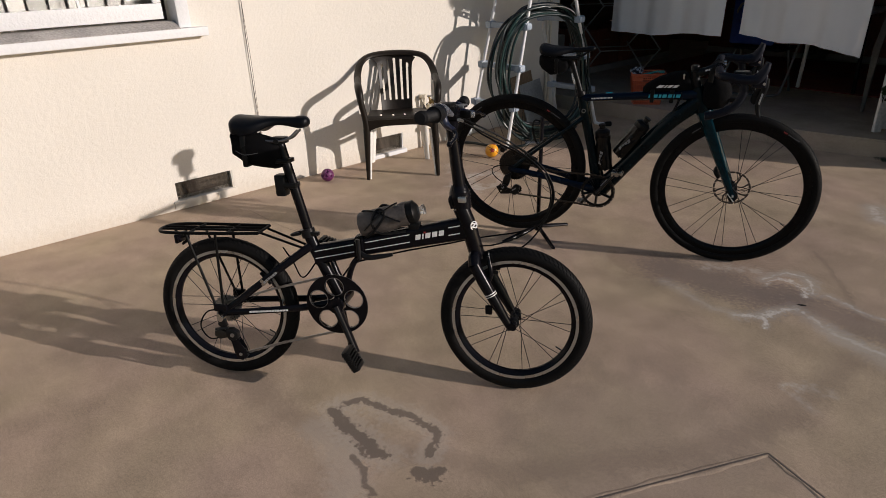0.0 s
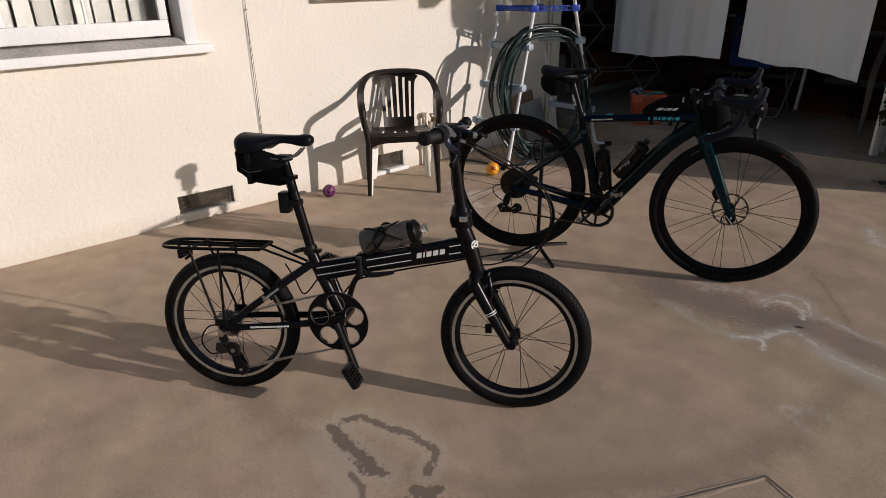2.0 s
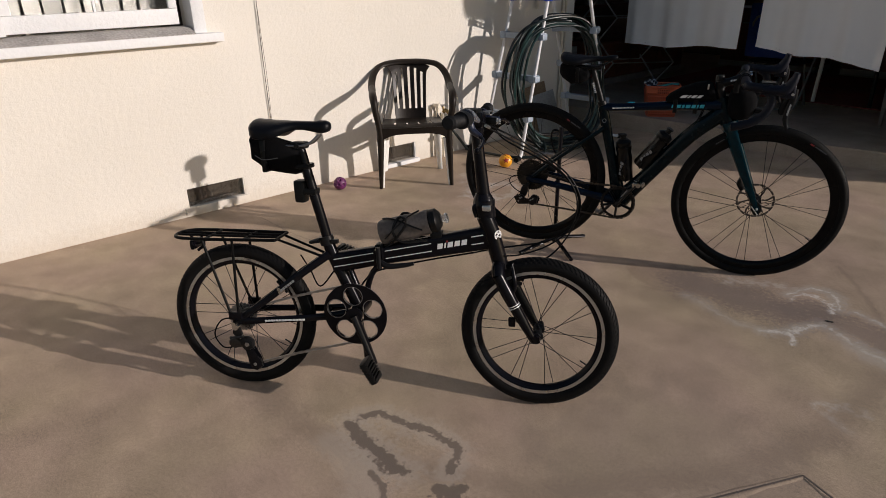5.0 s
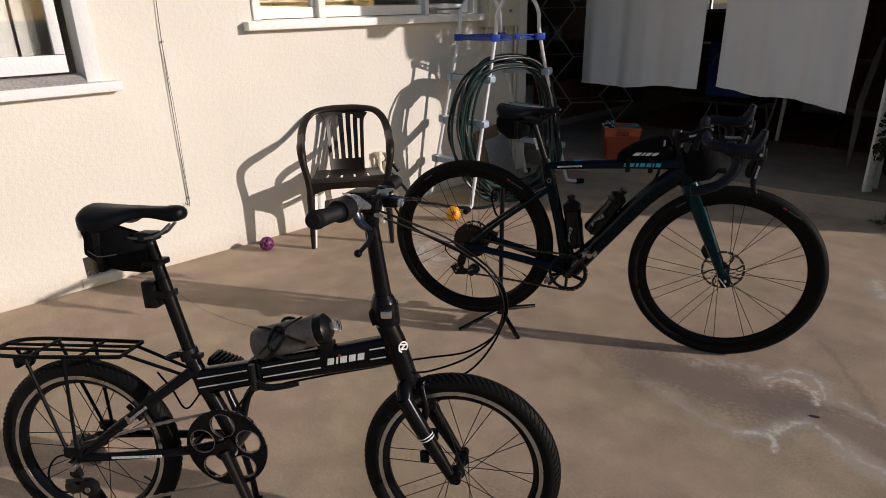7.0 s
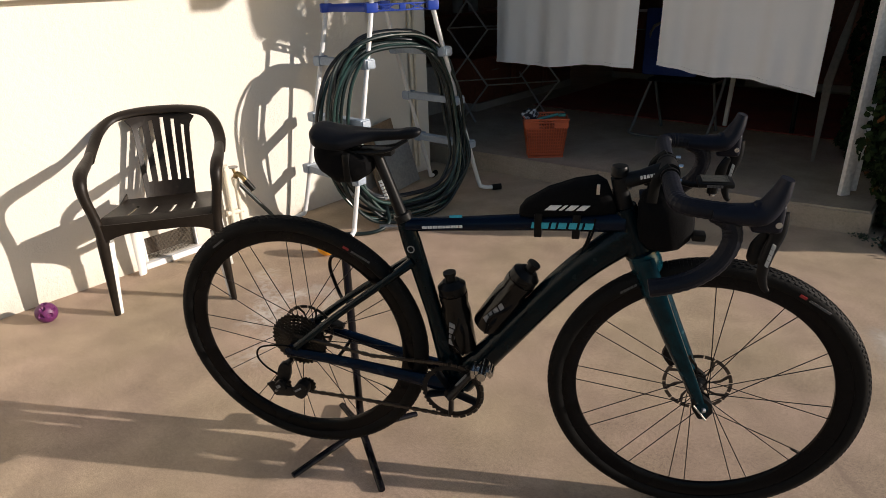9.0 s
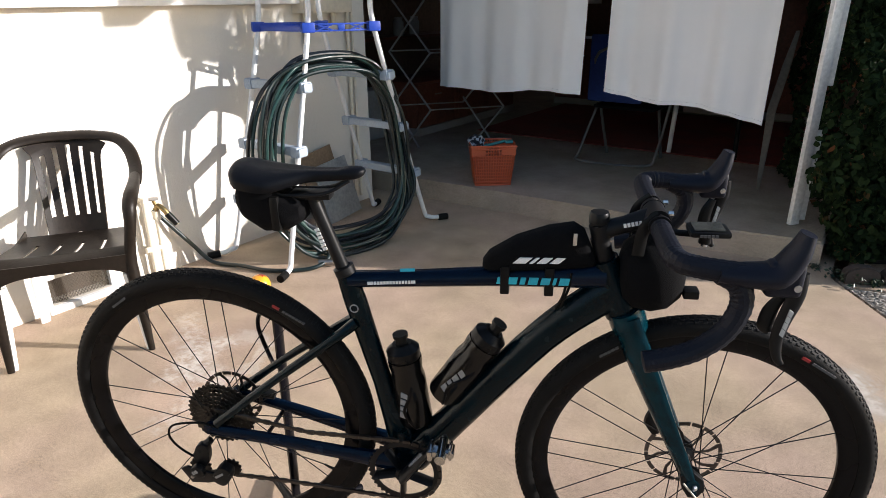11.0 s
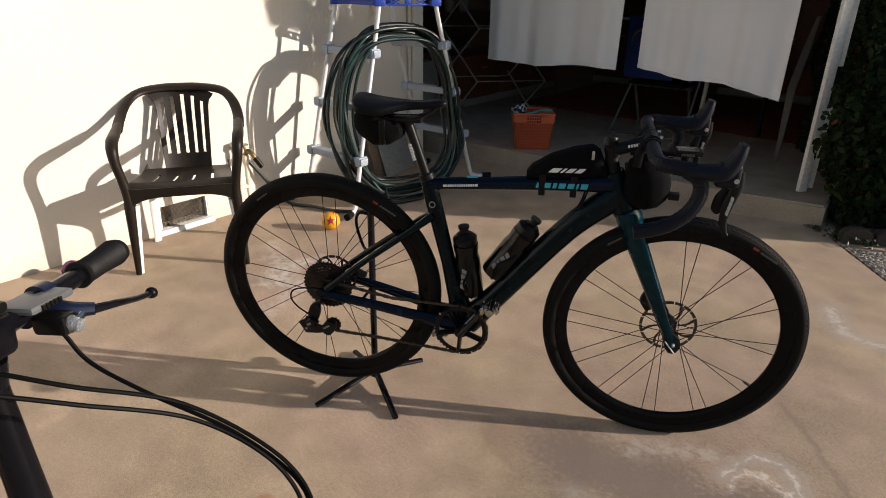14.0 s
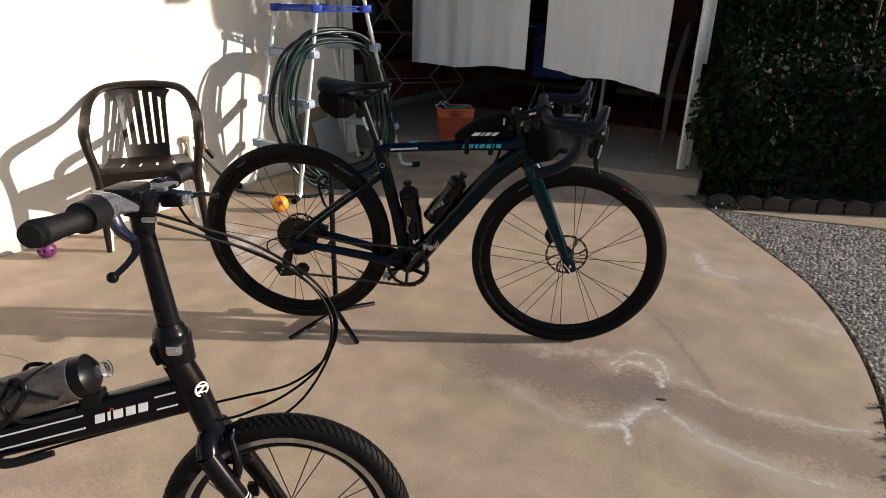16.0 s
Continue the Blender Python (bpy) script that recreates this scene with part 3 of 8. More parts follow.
def cog(bm, r, y, thick, teeth, inner, centre=(0, 0, 0)):
    outline = []
    for k in range(teeth * 4):
        a = 2 * math.pi * k / (teeth * 4)
        outline.append((r if k % 4 in (1, 2) else r - 0.004, a))
    c = Vector(centre)
    rows = []
    for yy in (y - thick / 2, y + thick / 2):
        rows.append(([bm.verts.new(c + Vector((rr * math.cos(a), yy, rr * math.sin(a)))) for rr, a in outline], [bm.verts.new(c + Vector((inner * math.cos(a), yy, inner * math.sin(a)))) for rr, a in outline]))
    n = len(outline)
    for k in range(n):
        j = (k + 1) % n
        for (o, i_) in rows:
            bm.faces.new((o[k], o[j], i_[j], i_[k]))
        bm.faces.new((rows[0][0][k], rows[0][0][j], rows[1][0][j], rows[1][0][k]))
        bm.faces.new((rows[0][1][k], rows[0][1][j], rows[1][1][j], rows[1][1][k]))


def chain_run(bm, pts, pitch=0.0127):
    path = [Vector(p) for p in pts]
    dist, k = 0.0, 0
    for a, b in zip(path, path[1:]):
        d = b - a
        n = max(1, int(d.length / pitch))
        u = d.normalized()
        side = Vector((0, 1, 0))
        up = u.cross(side).normalized()
        for i in range(n):
            c = a + d * ((i + 0.5) / n)
            m = Matrix((u, side, up)).transposed().to_4x4()
            m.translation = c
            h = 0.0042 if k % 2 else 0.0034
            w = 0.0032 if k % 2 else 0.0022
            box(bm, (-0.0078, -w, -h), (0.0078, w, h), m)
            k += 1


def pedal(parent, centre, material, flat=False, tilt=0.0):
    bm = bmesh.new()
    x, y, z = centre
    c = Matrix.Translation(centre)
    turn = c @ Matrix.Rotation(radians(tilt), 4, "Y") @ Matrix.Scale(0.85, 4) @ c.inverted() if tilt else Matrix()
    if flat:
        for s in (-1, 1):
            box(bm, (x - 0.045, y + s * 0.035 - 0.006, z - 0.012), (x + 0.045, y + s * 0.035 + 0.006, z + 0.012), bevel=0.003)
            box(bm, (x + s * 0.040 - 0.006, y - 0.036, z - 0.014), (x + s * 0.040 + 0.006, y + 0.036, z + 0.014), bevel=0.003)
        cyl(bm, (x, y - 0.045, z), (x, y + 0.045, z), 0.009, 10)
    else:
        cyl(bm, (x, y - 0.03, z), (x, y + 0.03, z), 0.011, 12)
        box(bm, (x - 0.030, y - 0.015, z - 0.007), (x + 0.026, y + 0.015, z + 0.007), pose(0, 0, 0), bevel=0.004)
        box(bm, (x - 0.028, y - 0.020, z - 0.014), (x - 0.018, y + 0.020, z + 0.010), bevel=0.004)
        box(bm, (x + 0.014, y - 0.016, z - 0.012), (x + 0.022, y + 0.016, z + 0.014), bevel=0.004)
    bmesh.ops.transform(bm, matrix=turn, verts=bm.verts)
    made = part("pedal", bm, material, parent)
    for k in range(6 if flat else 0):
        rib = bmesh.new()
        box(rib, (x - 0.036 + k * 0.013, y - 0.04, z - 0.016), (x - 0.031 + k * 0.013, y + 0.04, z + 0.016), bevel=0.001)
        bmesh.ops.transform(rib, matrix=turn, verts=rib.verts)
        part("tread_bar", rib, material, made)
    return made


def side_plate(bm, outline, y0, y1, bevel):
    """A thick plate on an outline of (x, z), with rounded edges."""
    a, b = [[bm.verts.new((x, y, z)) for x, z in outline] for y in (y0, y1)]
    made = [bm.faces.new(a), bm.faces.new(b[::-1])]
    n = len(outline)
    made += [bm.faces.new((a[i], b[i], b[(i + 1) % n], a[(i + 1) % n])) for i in range(n)]
    bmesh.ops.bevel(bm, geom=list({e for f in made for e in f.edges}), offset=bevel, segments=2, affect="EDGES", profile=0.6)


# ---- the large structure ----
bm = bmesh.new()
bmesh.ops.create_grid(bm, x_segments=8, y_segments=8, size=400)
ground = tagged(part("ground", bm, M_SOIL, m=pose(0, 0, -0.10)), "dry bare soil beyond the paving", "ground", kind="structure")

# slab with a sweeping curved edge on the side of the pebble paving
EDGE = [(2.74, 6.12), (2.78, 6.04), (3.07, 5.62), (3.36, 5.20), (3.50, 4.92), (3.62, 4.56), (3.70, 4.15), (3.735, 3.7), (3.76, 3.2), (3.85, 2.6), (4.05, 1.9), (4.4, 1.2), (5.0, 0.5), (5.8, 0.0), (7.0, -0.3)]
curve = [(v.x, v.y) for v in smooth_path([(x, y, 0) for x, y in EDGE], 6)]
bm = bmesh.new()
prism(bm, [(-0.1, 6.7), (-0.1, -8), (7.0, -8)] + curve[::-1] + [(2.74, 6.7)], -0.10, 0.0)
patio = tagged(part("patio", bm, M_PATIO, smooth=False), "stained tan concrete patio slab with a curved edge", "patio", kind="structure")

HOLES = [(0.6, 2.52, 1.045, 2.15), (3.47, 5.26, 1.305, 2.25), (2.30, 2.67, 0.058, 0.17), (3.78, 4.06, 0.03, 0.15)]
us = sorted({-8.0, 5.9, *(h[0] for h in HOLES), *(h[1] for h in HOLES)})
zs = sorted({-0.1, 2.7, *(h[2] for h in HOLES), *(h[3] for h in HOLES)})
bm = bmesh.new()
wall_cells(bm, us, zs, HOLES, -0.18, 0.0)
wall_west = tagged(part("wall_west", bm, M_STUCCO, smooth=False), "cream stucco house wall with two windows and floor vents", "wall", kind="structure")
bm = bmesh.new()
for lo, hi in (((-4, -8, -0.1), (-3.9, 5.9, 2.7)), ((-3.9, -8, -0.1), (-0.18, -7.9, 2.7)), ((-4, -8, 2.7), (0.0, 5.9, 2.8)), ((-3.9, -7.9, -0.1), (-0.18, 5.78, 0.0)), ((-3.9, 5.78, 0.0), (-0.18, 5.9, 2.7))):
    box(bm, lo, hi)
tagged(part("house_shell", bm, plain("dim_plaster", (0.35, 0.32, 0.28), 0.9), smooth=False), "plain dim room shell behind the windows", "wall", kind="structure")

# garage: raised slab, walls, roof, jamb
bm = bmesh.new()
prism(bm, [(-1.7, 6.0), (0.0, 6.05), (1.2, 6.11), (2.2, 6.145), (2.68, 6.215), (2.665, 6.86), (2.665, 10.6), (-1.7, 10.6)], -0.1, 0.13)
bmesh.ops.bevel(bm, geom=[e for e in bm.edges if all(v.co.z > 0.12 and v.co.y < 7 for v in e.verts)], offset=0.012, segments=3, affect="EDGES")
garage_floor = tagged(part("garage_floor", bm, M_GARAGE_FLOOR), "raised concrete garage floor with a worn step edge", "floor", kind="structure")
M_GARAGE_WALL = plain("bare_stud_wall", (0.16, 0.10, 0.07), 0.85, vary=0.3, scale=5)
bm = bmesh.new()
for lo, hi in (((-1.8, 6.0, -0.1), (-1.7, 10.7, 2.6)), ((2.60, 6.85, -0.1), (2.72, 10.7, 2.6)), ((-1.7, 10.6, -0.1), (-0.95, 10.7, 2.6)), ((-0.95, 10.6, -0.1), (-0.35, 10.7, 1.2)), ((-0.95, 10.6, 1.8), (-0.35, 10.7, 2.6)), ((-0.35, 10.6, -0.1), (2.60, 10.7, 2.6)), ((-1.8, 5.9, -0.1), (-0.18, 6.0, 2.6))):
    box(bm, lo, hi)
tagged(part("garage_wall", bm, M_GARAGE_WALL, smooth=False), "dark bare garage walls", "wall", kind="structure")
bm = bmesh.new()
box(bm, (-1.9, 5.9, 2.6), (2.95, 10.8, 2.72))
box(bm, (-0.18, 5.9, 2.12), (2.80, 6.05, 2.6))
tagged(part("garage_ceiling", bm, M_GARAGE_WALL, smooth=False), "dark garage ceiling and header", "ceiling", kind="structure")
bm = bmesh.new()
box(bm, (0.0, 0.0, 0.0), (0.056, 0.028, 2.47), pose(2.502, 6.402, 0.13, 0, 0, 50), bevel=0.004)
box(bm, (0.0, 0.0, 0.02), (0.030, 0.016, 0.50), pose(2.533, 6.462, 0.13, 0, 0, 30), bevel=0.003)
box(bm, (0.0, 0.0, 0.72), (0.030, 0.016, 2.46), pose(2.533, 6.462, 0.13, 0, 0, 30), bevel=0.003)
M_JAMB = plain("sun_worn_white_paint", (0.72, 0.70, 0.66), 0.75, vary=0.2, scale=9, bump=0.5, bump_scale=60)
tagged(part("door_jamb", bm, M_JAMB), "weathered white wooden garage door jamb", "door jamb", kind="structure")


# ---- openings and fittings of the house wall ----
def pane_material(name, tint):
    m, n, l, b = nodes_of(name)
    b.inputs["Base Color"].default_value = (*tint, 1)
    b.inputs["Roughness"].default_value = 0.02
    b.inputs["Transmission Weight"].default_value = 1.0
    b.inputs["IOR"].default_value = 1.45
    return m


M_PANE = pane_material("window_glass", (0.95, 0.97, 0.96))
M_BLIND = plain("vinyl_blind", (0.25, 0.24, 0.222), 0.5, vary=0.08, scale=5)
M_SLAT = plain("aluminium_blind", (0.42, 0.41, 0.38), 0.4, vary=0.1, scale=5)


def window_1():
    w = tagged(new("window_1"), "white wooden sash window with vertical blinds", "window", kind="structure")
    y0, y1, z0, z1 = 0.6, 2.52, 1.045, 2.15
    zs = z0 + 0.038
    one("window_sill", M_OLD_PAINT, w, lambda bm: box(bm, (-0.12, y0 - 0.1, 0.995), (0.062, 2.655, 1.043), bevel=0.004), "chipped white wooden sill")
    one("sill_top", plain("bare_weathered_wood", (0.36, 0.335, 0.31), 0.85, vary=0.35, scale=14, bump=0.6, bump_scale=90), w, lambda bm: prism(bm, [(-0.119, 1.0435), (0.056, 1.0435), (0.056, 1.0465), (-0.030, 1.080), (-0.119, 1.082)], -2.500, -(y0 - 0.09), Matrix.Rotation(radians(90), 4, "X")), "sloping sill top worn to bare grey wood")
    one("window_frame", M_OLD_PAINT, w, lambda bm: (box(bm, (-0.10, y1 - 0.012, z0), (0.018, y1 + 0.058, z1 + 0.06), bevel=0.003), box(bm, (-0.10, y0 - 0.06, z1), (0.018, y1 - 0.014, z1 + 0.06), bevel=0.003), box(bm, (-0.10, y0 - 0.06, z0), (0.018, y0 + 0.012, z1 - 0.002), bevel=0.003)), "white wooden casing")
    one("mullion", M_OLD_PAINT, w, lambda bm: box(bm, (-0.053, 1.535, zs + 0.004), (-0.014, 1.618, z1 - 0.004), bevel=0.004), "white painted post between the sashes")
    for a, b, x in ((0.63, 1.60, -0.055), (1.62, 2.452, -0.035)):
        sash = one("sash", M_OLD_PAINT, w, lambda bm: (box(bm, (x - 0.03, a, zs + 0.012), (x, b, zs + 0.095), bevel=0.004), box(bm, (x - 0.03, a, z1 - 0.06), (x, b, z1 - 0.005), bevel=0.003), box(bm, (x - 0.029, a, zs + 0.097), (x - 0.001, a + 0.045, z1 - 0.062), bevel=0.003), box(bm, (x - 0.029, b - 0.045, zs + 0.097), (x - 0.001, b, z1 - 0.062), bevel=0.003)), "peeling white sash")
        one("muntin", M_OLD_PAINT, sash, lambda bm: box(bm, (x - 0.024, (a + b) / 2 - 0.006, zs + 0.095), (x - 0.006, (a + b) / 2 + 0.006, z1 - 0.06)))
        p = one("pane", M_PANE, sash, lambda bm: box(bm, (x - 0.016, a + 0.044, zs + 0.093), (x - 0.012, b - 0.044, z1 - 0.06)))
        p.visible_shadow = False
    data = None
    for k in range(19):
        y = 0.66 + k * 0.093
        if data is None:
            ob = one("blind_slat", M_BLIND, w, lambda bm: (box(bm, (-0.001, -0.042, 0), (0.001, 0.042, 1.08))))
            data = ob.data
        else:
            ob = new("blind_slat", data)
            ob.parent = w
        ob.matrix_basis = pose(-0.15, y, 1.06, 0, 0, 10 + 12 * math.sin(k * 2.3))


def window_2():
    w = tagged(new("window_2"), "white three-part window with dark glass and thin blinds", "window", kind="structure")
    y0, y1, z0, z1 = 3.47, 5.26, 1.305, 2.25
    one("window_sill", M_WHITE_PAINT, w, lambda bm: box(bm, (-0.12, 3.375, 1.250), (0.066, 5.325, 1.298), bevel=0.005), "white painted window sill")
    one("window_frame", M_WHITE_PAINT, w, lambda bm: (box(bm, (-0.10, y0 - 0.03, z0), (0.014, y0 + 0.018, z1 + 0.05), bevel=0.003), box(bm, (-0.10, y1 - 0.018, z0), (0.014, y1 + 0.03, z1 + 0.05), bevel=0.003), box(bm, (-0.10, y0 + 0.019, z1), (0.014, y1 - 0.019, z1 + 0.05), bevel=0.003), box(bm, (-0.09, 3.885, z0), (0.008, 3.935, z1), bevel=0.003), box(bm, (-0.09, 4.765, z0), (0.008, 4.80, z1), bevel=0.003)), "white painted window frame")
    for a, b in ((3.49, 3.883), (3.937, 4.763), (4.802, 5.24)):
        sash = one("sash", M_WHITE_PAINT, w, lambda bm: (box(bm, (-0.075, a, z0 + 0.004), (-0.030, b, z0 + 0.065), bevel=0.003), box(bm, (-0.074, a, z0 + 0.067), (-0.031, a + 0.022, z1), bevel=0.003), box(bm, (-0.074, b - 0.022, z0 + 0.067), (-0.031, b, z1), bevel=0.003)))
        p = one("pane", M_PANE, sash, lambda bm: box(bm, (-0.055, a + 0.02, z0 + 0.06), (-0.050, b - 0.02, z1)))
        p.visible_shadow = False
    one("window_latch", M_DULL_STEEL, w, lambda bm: (tube(bm, [(-0.024, 4.86, z0 + 0.030), (-0.024, 5.14, z0 + 0.034)], 0.007, 8), box(bm, (-0.03, 4.83, z0 + 0.01), (-0.012, 4.90, z0 + 0.045), bevel=0.004)))
    data = None
    for k in range(26):
        if data is None:
            ob = one("blind_slat", M_SLAT, w, lambda bm: box(bm, (-0.010, 3.50, -0.0007), (0.010, 5.23, 0.0007)))
            data = ob.data
        else:
            ob = new("blind_slat", data)
            ob.parent = w
        ob.matrix_basis = pose(-0.12, 0, 1.345 + k * 0.030, 0, 24, 0)
    for y in (3.72, 4.10, 4.60, 5.0):
        one("blind_cord", M_BLIND, w, lambda bm: cyl(bm, (-0.106, y, 1.33), (-0.106, y, 2.2), 0.0016, 6))


def window_3():
    """The small back window of the garage."""
    w = tagged(new("window_3"), "small wooden window in the back wall of the garage", "window", kind="structure")
    one("window_frame", M_OLD_PAINT, w, lambda bm: (box(bm, (-0.95, 10.62, 1.2), (-0.35, 10.68, 1.245)), box(bm, (-0.95, 10.62, 1.755), (-0.35, 10.68, 1.8)), box(bm, (-0.95, 10.625, 1.246), (-0.905, 10.675, 1.754)), box(bm, (-0.395, 10.625, 1.246), (-0.35, 10.675, 1.754)), box(bm, (-0.665, 10.63, 1.246), (-0.635, 10.67, 1.754))))
    p = one("pane", M_PANE, w, lambda bm: box(bm, (-0.906, 10.648, 1.244), (-0.394, 10.652, 1.756)))
    p.visible_shadow = False


window_1()
window_2()
window_3()
M_MESH = plain("rusty_vent_mesh", (0.09, 0.075, 0.055), 0.8, vary=0.5, scale=30)


def vent(y0, y1, z0, z1, proud, label):
    v = thing("wall_vent", Matrix.Translation((0, (y0 + y1) / 2, z0)), label, "vent")
    w, h = (y1 - y0) / 2, z1 - z0
    one("backing", plain("dusty_void", (0.075, 0.055, 0.042), 0.9, vary=0.4, scale=14), v, lambda bm: box(bm, (-0.10, -w, 0), (-0.09, w, h)))
    wires = bmesh.new()
    n = int(2 * w / 0.0065)
    for k in range(n + 1):
        box(wires, (-0.0260, -w + k * 2 * w / n - 0.0007, 0), (-0.0245, -w + k * 2 * w / n + 0.0007, h))
    n = int(h / 0.0065)
    for k in range(n + 1):
        box(wires, (-0.0234, -w, k * h / n - 0.0007), (-0.0222, w, k * h / n + 0.0007))
    part("wire_mesh", wires, M_MESH, v, smooth=False)
    one("frame", M_OLD_PAINT if proud else M_STUCCO, v, lambda bm: (box(bm, (-0.03, -w - 0.02, -0.045), (0.012 + proud, w + 0.02, -0.001), bevel=0.005), box(bm, (-0.028, -w, 0.0), (-0.002, -w + 0.008, h)), box(bm, (-0.028, w - 0.008, 0.0), (-0.002, w, h))))


vent(2.30, 2.67, 0.058, 0.17, 0.0, "rusty wire vent set low in the stucco wall")
vent(3.78, 4.06, 0.03, 0.15, 0.014, "wire vent with a white ledge behind the chair")

# thin wire hanging down the wall
wire = thing("hanging_wire", Matrix.Translation((0, 2.90, 0)), "thin black wire hooked to nails down the wall", "wire")
M_WIRE = plain("dull_brown_wire", (0.085, 0.070, 0.058), 0.7, vary=0.2, scale=30)
one("strand", M_WIRE, wire, lambda bm: tube(bm, smooth_path([(0.012, 0.012, 2.6), (0.012, 0.012, 1.6), (0.014, 0.0, 1.21), (0.012, -0.004, 0.8), (0.012, 0.0, 0.36), (0.013, 0.0, 0.342), (0.014, -0.010, 0.332), (0.014, -0.020, 0.338), (0.014, -0.021, 0.350)], 8), 0.0021, 6))
one("strand", M_WIRE, wire, lambda bm: tube(bm, smooth_path([(0.012, 0.0, 1.21), (0.012, 0.008, 0.8), (0.012, 0.003, 0.45), (0.012, 0.003, 0.36), (0.014, 0.004, 0.345), (0.014, -0.004, 0.334), (0.014, -0.016, 0.334), (0.014, -0.026, 0.348)], 8), 0.0013, 6))
for y, z in ((0.004, 1.215), (0.002, 0.37)):
    one("nail", M_DULL_STEEL, wire, lambda bm: cyl(bm, (-0.01, y, z), (0.022, y, z), 0.005, 8))

# electric box and conduits by the corner
M_BEIGE = plain("beige_enamel", (0.62, 0.56, 0.45), 0.5, vary=0.12, scale=6)
eb = thing("electric_box", Matrix.Translation((0.0, 5.50, 1.20)), "beige metal electric box on the wall by the corner", "electric box")
one("housing", M_BEIGE, eb, lambda bm: box(bm, (-0.005, -0.185, 0.0), (0.10, 0.185, 0.85), bevel=0.006))
one("cover", M_BEIGE, eb, lambda bm: box(bm, (0.101, -0.175, 0.012), (0.108, 0.175, 0.83), bevel=0.003))
one("latch", M_DULL_STEEL, eb, lambda bm: box(bm, (0.108, 0.05, 0.10), (0.118, 0.075, 0.125), bevel=0.003))
one("screw", M_DULL_STEEL, eb, lambda bm: cyl(bm, (0.107, 0.14, 0.32), (0.112, 0.14, 0.32), 0.007, 10))
for y, r in ((0.225, 0.012), (0.262, 0.010)):
    one("conduit", M_BEIGE, eb, lambda bm: cyl(bm, (0.022, y, -1.15), (0.022, y, 0.9), r, 12))
one("conduit", M_BEIGE, eb, lambda bm: cyl(bm, (0.03, -0.12, -0.16), (0.03, -0.12, 0.02), 0.011, 12))
one("conduit", M_BEIGE, eb, lambda bm: cyl(bm, (0.03, 0.10, -0.07), (0.03, 0.10, 0.02), 0.016, 12))

# curved pebble paving, its joint, and the slab joints
def pebble_material():
    m, n, l, b = nodes_of("exposed_pebble")
    geo, cell, vor2, nz = n.new("ShaderNodeNewGeometry"), n.new("ShaderNodeTexVoronoi"), n.new("ShaderNodeTexVoronoi"), n.new("ShaderNodeTexNoise")
    cell.inputs["Scale"].default_value = 52
    vor2.inputs["Scale"].default_value = 52
    vor2.feature = "DISTANCE_TO_EDGE"
    nz.inputs["Scale"].default_value = 2.5
    for t in (cell, vor2, nz):
        l.new(geo.outputs["Position"], t.inputs["Vector"])
    bw = n.new("ShaderNodeRGBToBW")
    l.new(cell.outputs["Color"], bw.inputs[0])
    ramp = n.new("ShaderNodeValToRGB")
    l.new(bw.outputs[0], ramp.inputs[0])
    ramp.color_ramp.elements[0].color, ramp.color_ramp.elements[1].color = (0.10, 0.088, 0.075, 1), (0.44, 0.40, 0.345, 1)
    ramp.color_ramp.elements[0].position, ramp.color_ramp.elements[1].position = 0.25, 0.75
    edge = n.new("ShaderNodeMapRange")
    edge.inputs["From Max"].default_value = 0.18
    edge.inputs["To Min"].default_value = 0.35
    l.new(vor2.outputs["Distance"], edge.inputs["Value"])
    mul = n.new("ShaderNodeVectorMath")
    mul.operation = "SCALE"
    l.new(ramp.outputs[0], mul.inputs[0])
    l.new(chain_nodes(n, l, "MULTIPLY", edge.outputs[0], chain_nodes(n, l, "ADD", nz.outputs["Fac"], 0.5)), mul.inputs["Scale"])
    l.new(mul.outputs[0], b.inputs["Base Color"])
    b.inputs["Roughness"].default_value = 0.7
    bp = n.new("ShaderNodeBump")
    bp.inputs["Strength"].default_value, bp.inputs["Distance"].default_value = 0.9, 0.008
    l.new(vor2.outputs["Distance"], bp.inputs["Height"])
    l.new(bp.outputs[0], b.inputs["Normal"])
    return m


M_PEBBLE = pebble_material()
inner = [(x + 0.026, y) for x, y in curve]
OUTER = [(2.86, 6.02), (3.09, 6.08), (3.35, 6.13), (4.2, 6.35), (6.0, 6.80), (10, 7.80), (10, -1.0)]
bm = bmesh.new()
prism(bm, inner[::-1][1:] + OUTER + [(10, -8), (7.05, -8)], -0.10, -0.004)
tagged(part("pebble_paving", bm, M_PEBBLE, smooth=False), "grey exposed-pebble paving along the curved slab", "paving", kind="structure")


def stone_material():
    m, n, l, b = nodes_of("washed_pebble")
    geo, ramp, grain = n.new("ShaderNodeNewGeometry"), n.new("ShaderNodeValToRGB"), n.new("ShaderNodeTexNoise")
    l.new(geo.outputs["Random Per Island"], ramp.inputs[0])
    e = ramp.color_ramp.elements
    e[0].color, e[1].color = (0.10, 0.085, 0.070, 1), (0.50, 0.46, 0.40, 1)
    e.new(0.35).color = (0.22, 0.195, 0.165, 1)
    e.new(0.75).color = (0.33, 0.30, 0.26, 1)
    grain.inputs["Scale"].default_value = 260
    l.new(geo.outputs["Position"], grain.inputs["Vector"])
    mul = n.new("ShaderNodeVectorMath")
    mul.operation = "SCALE"
    l.new(ramp.outputs[0], mul.inputs[0])
    l.new(chain_nodes(n, l, "ADD", grain.outputs["Fac"], 0.5), mul.inputs["Scale"])
    l.new(mul.outputs[0], b.inputs["Base Color"])
    b.inputs["Roughness"].default_value = 0.65
    return m


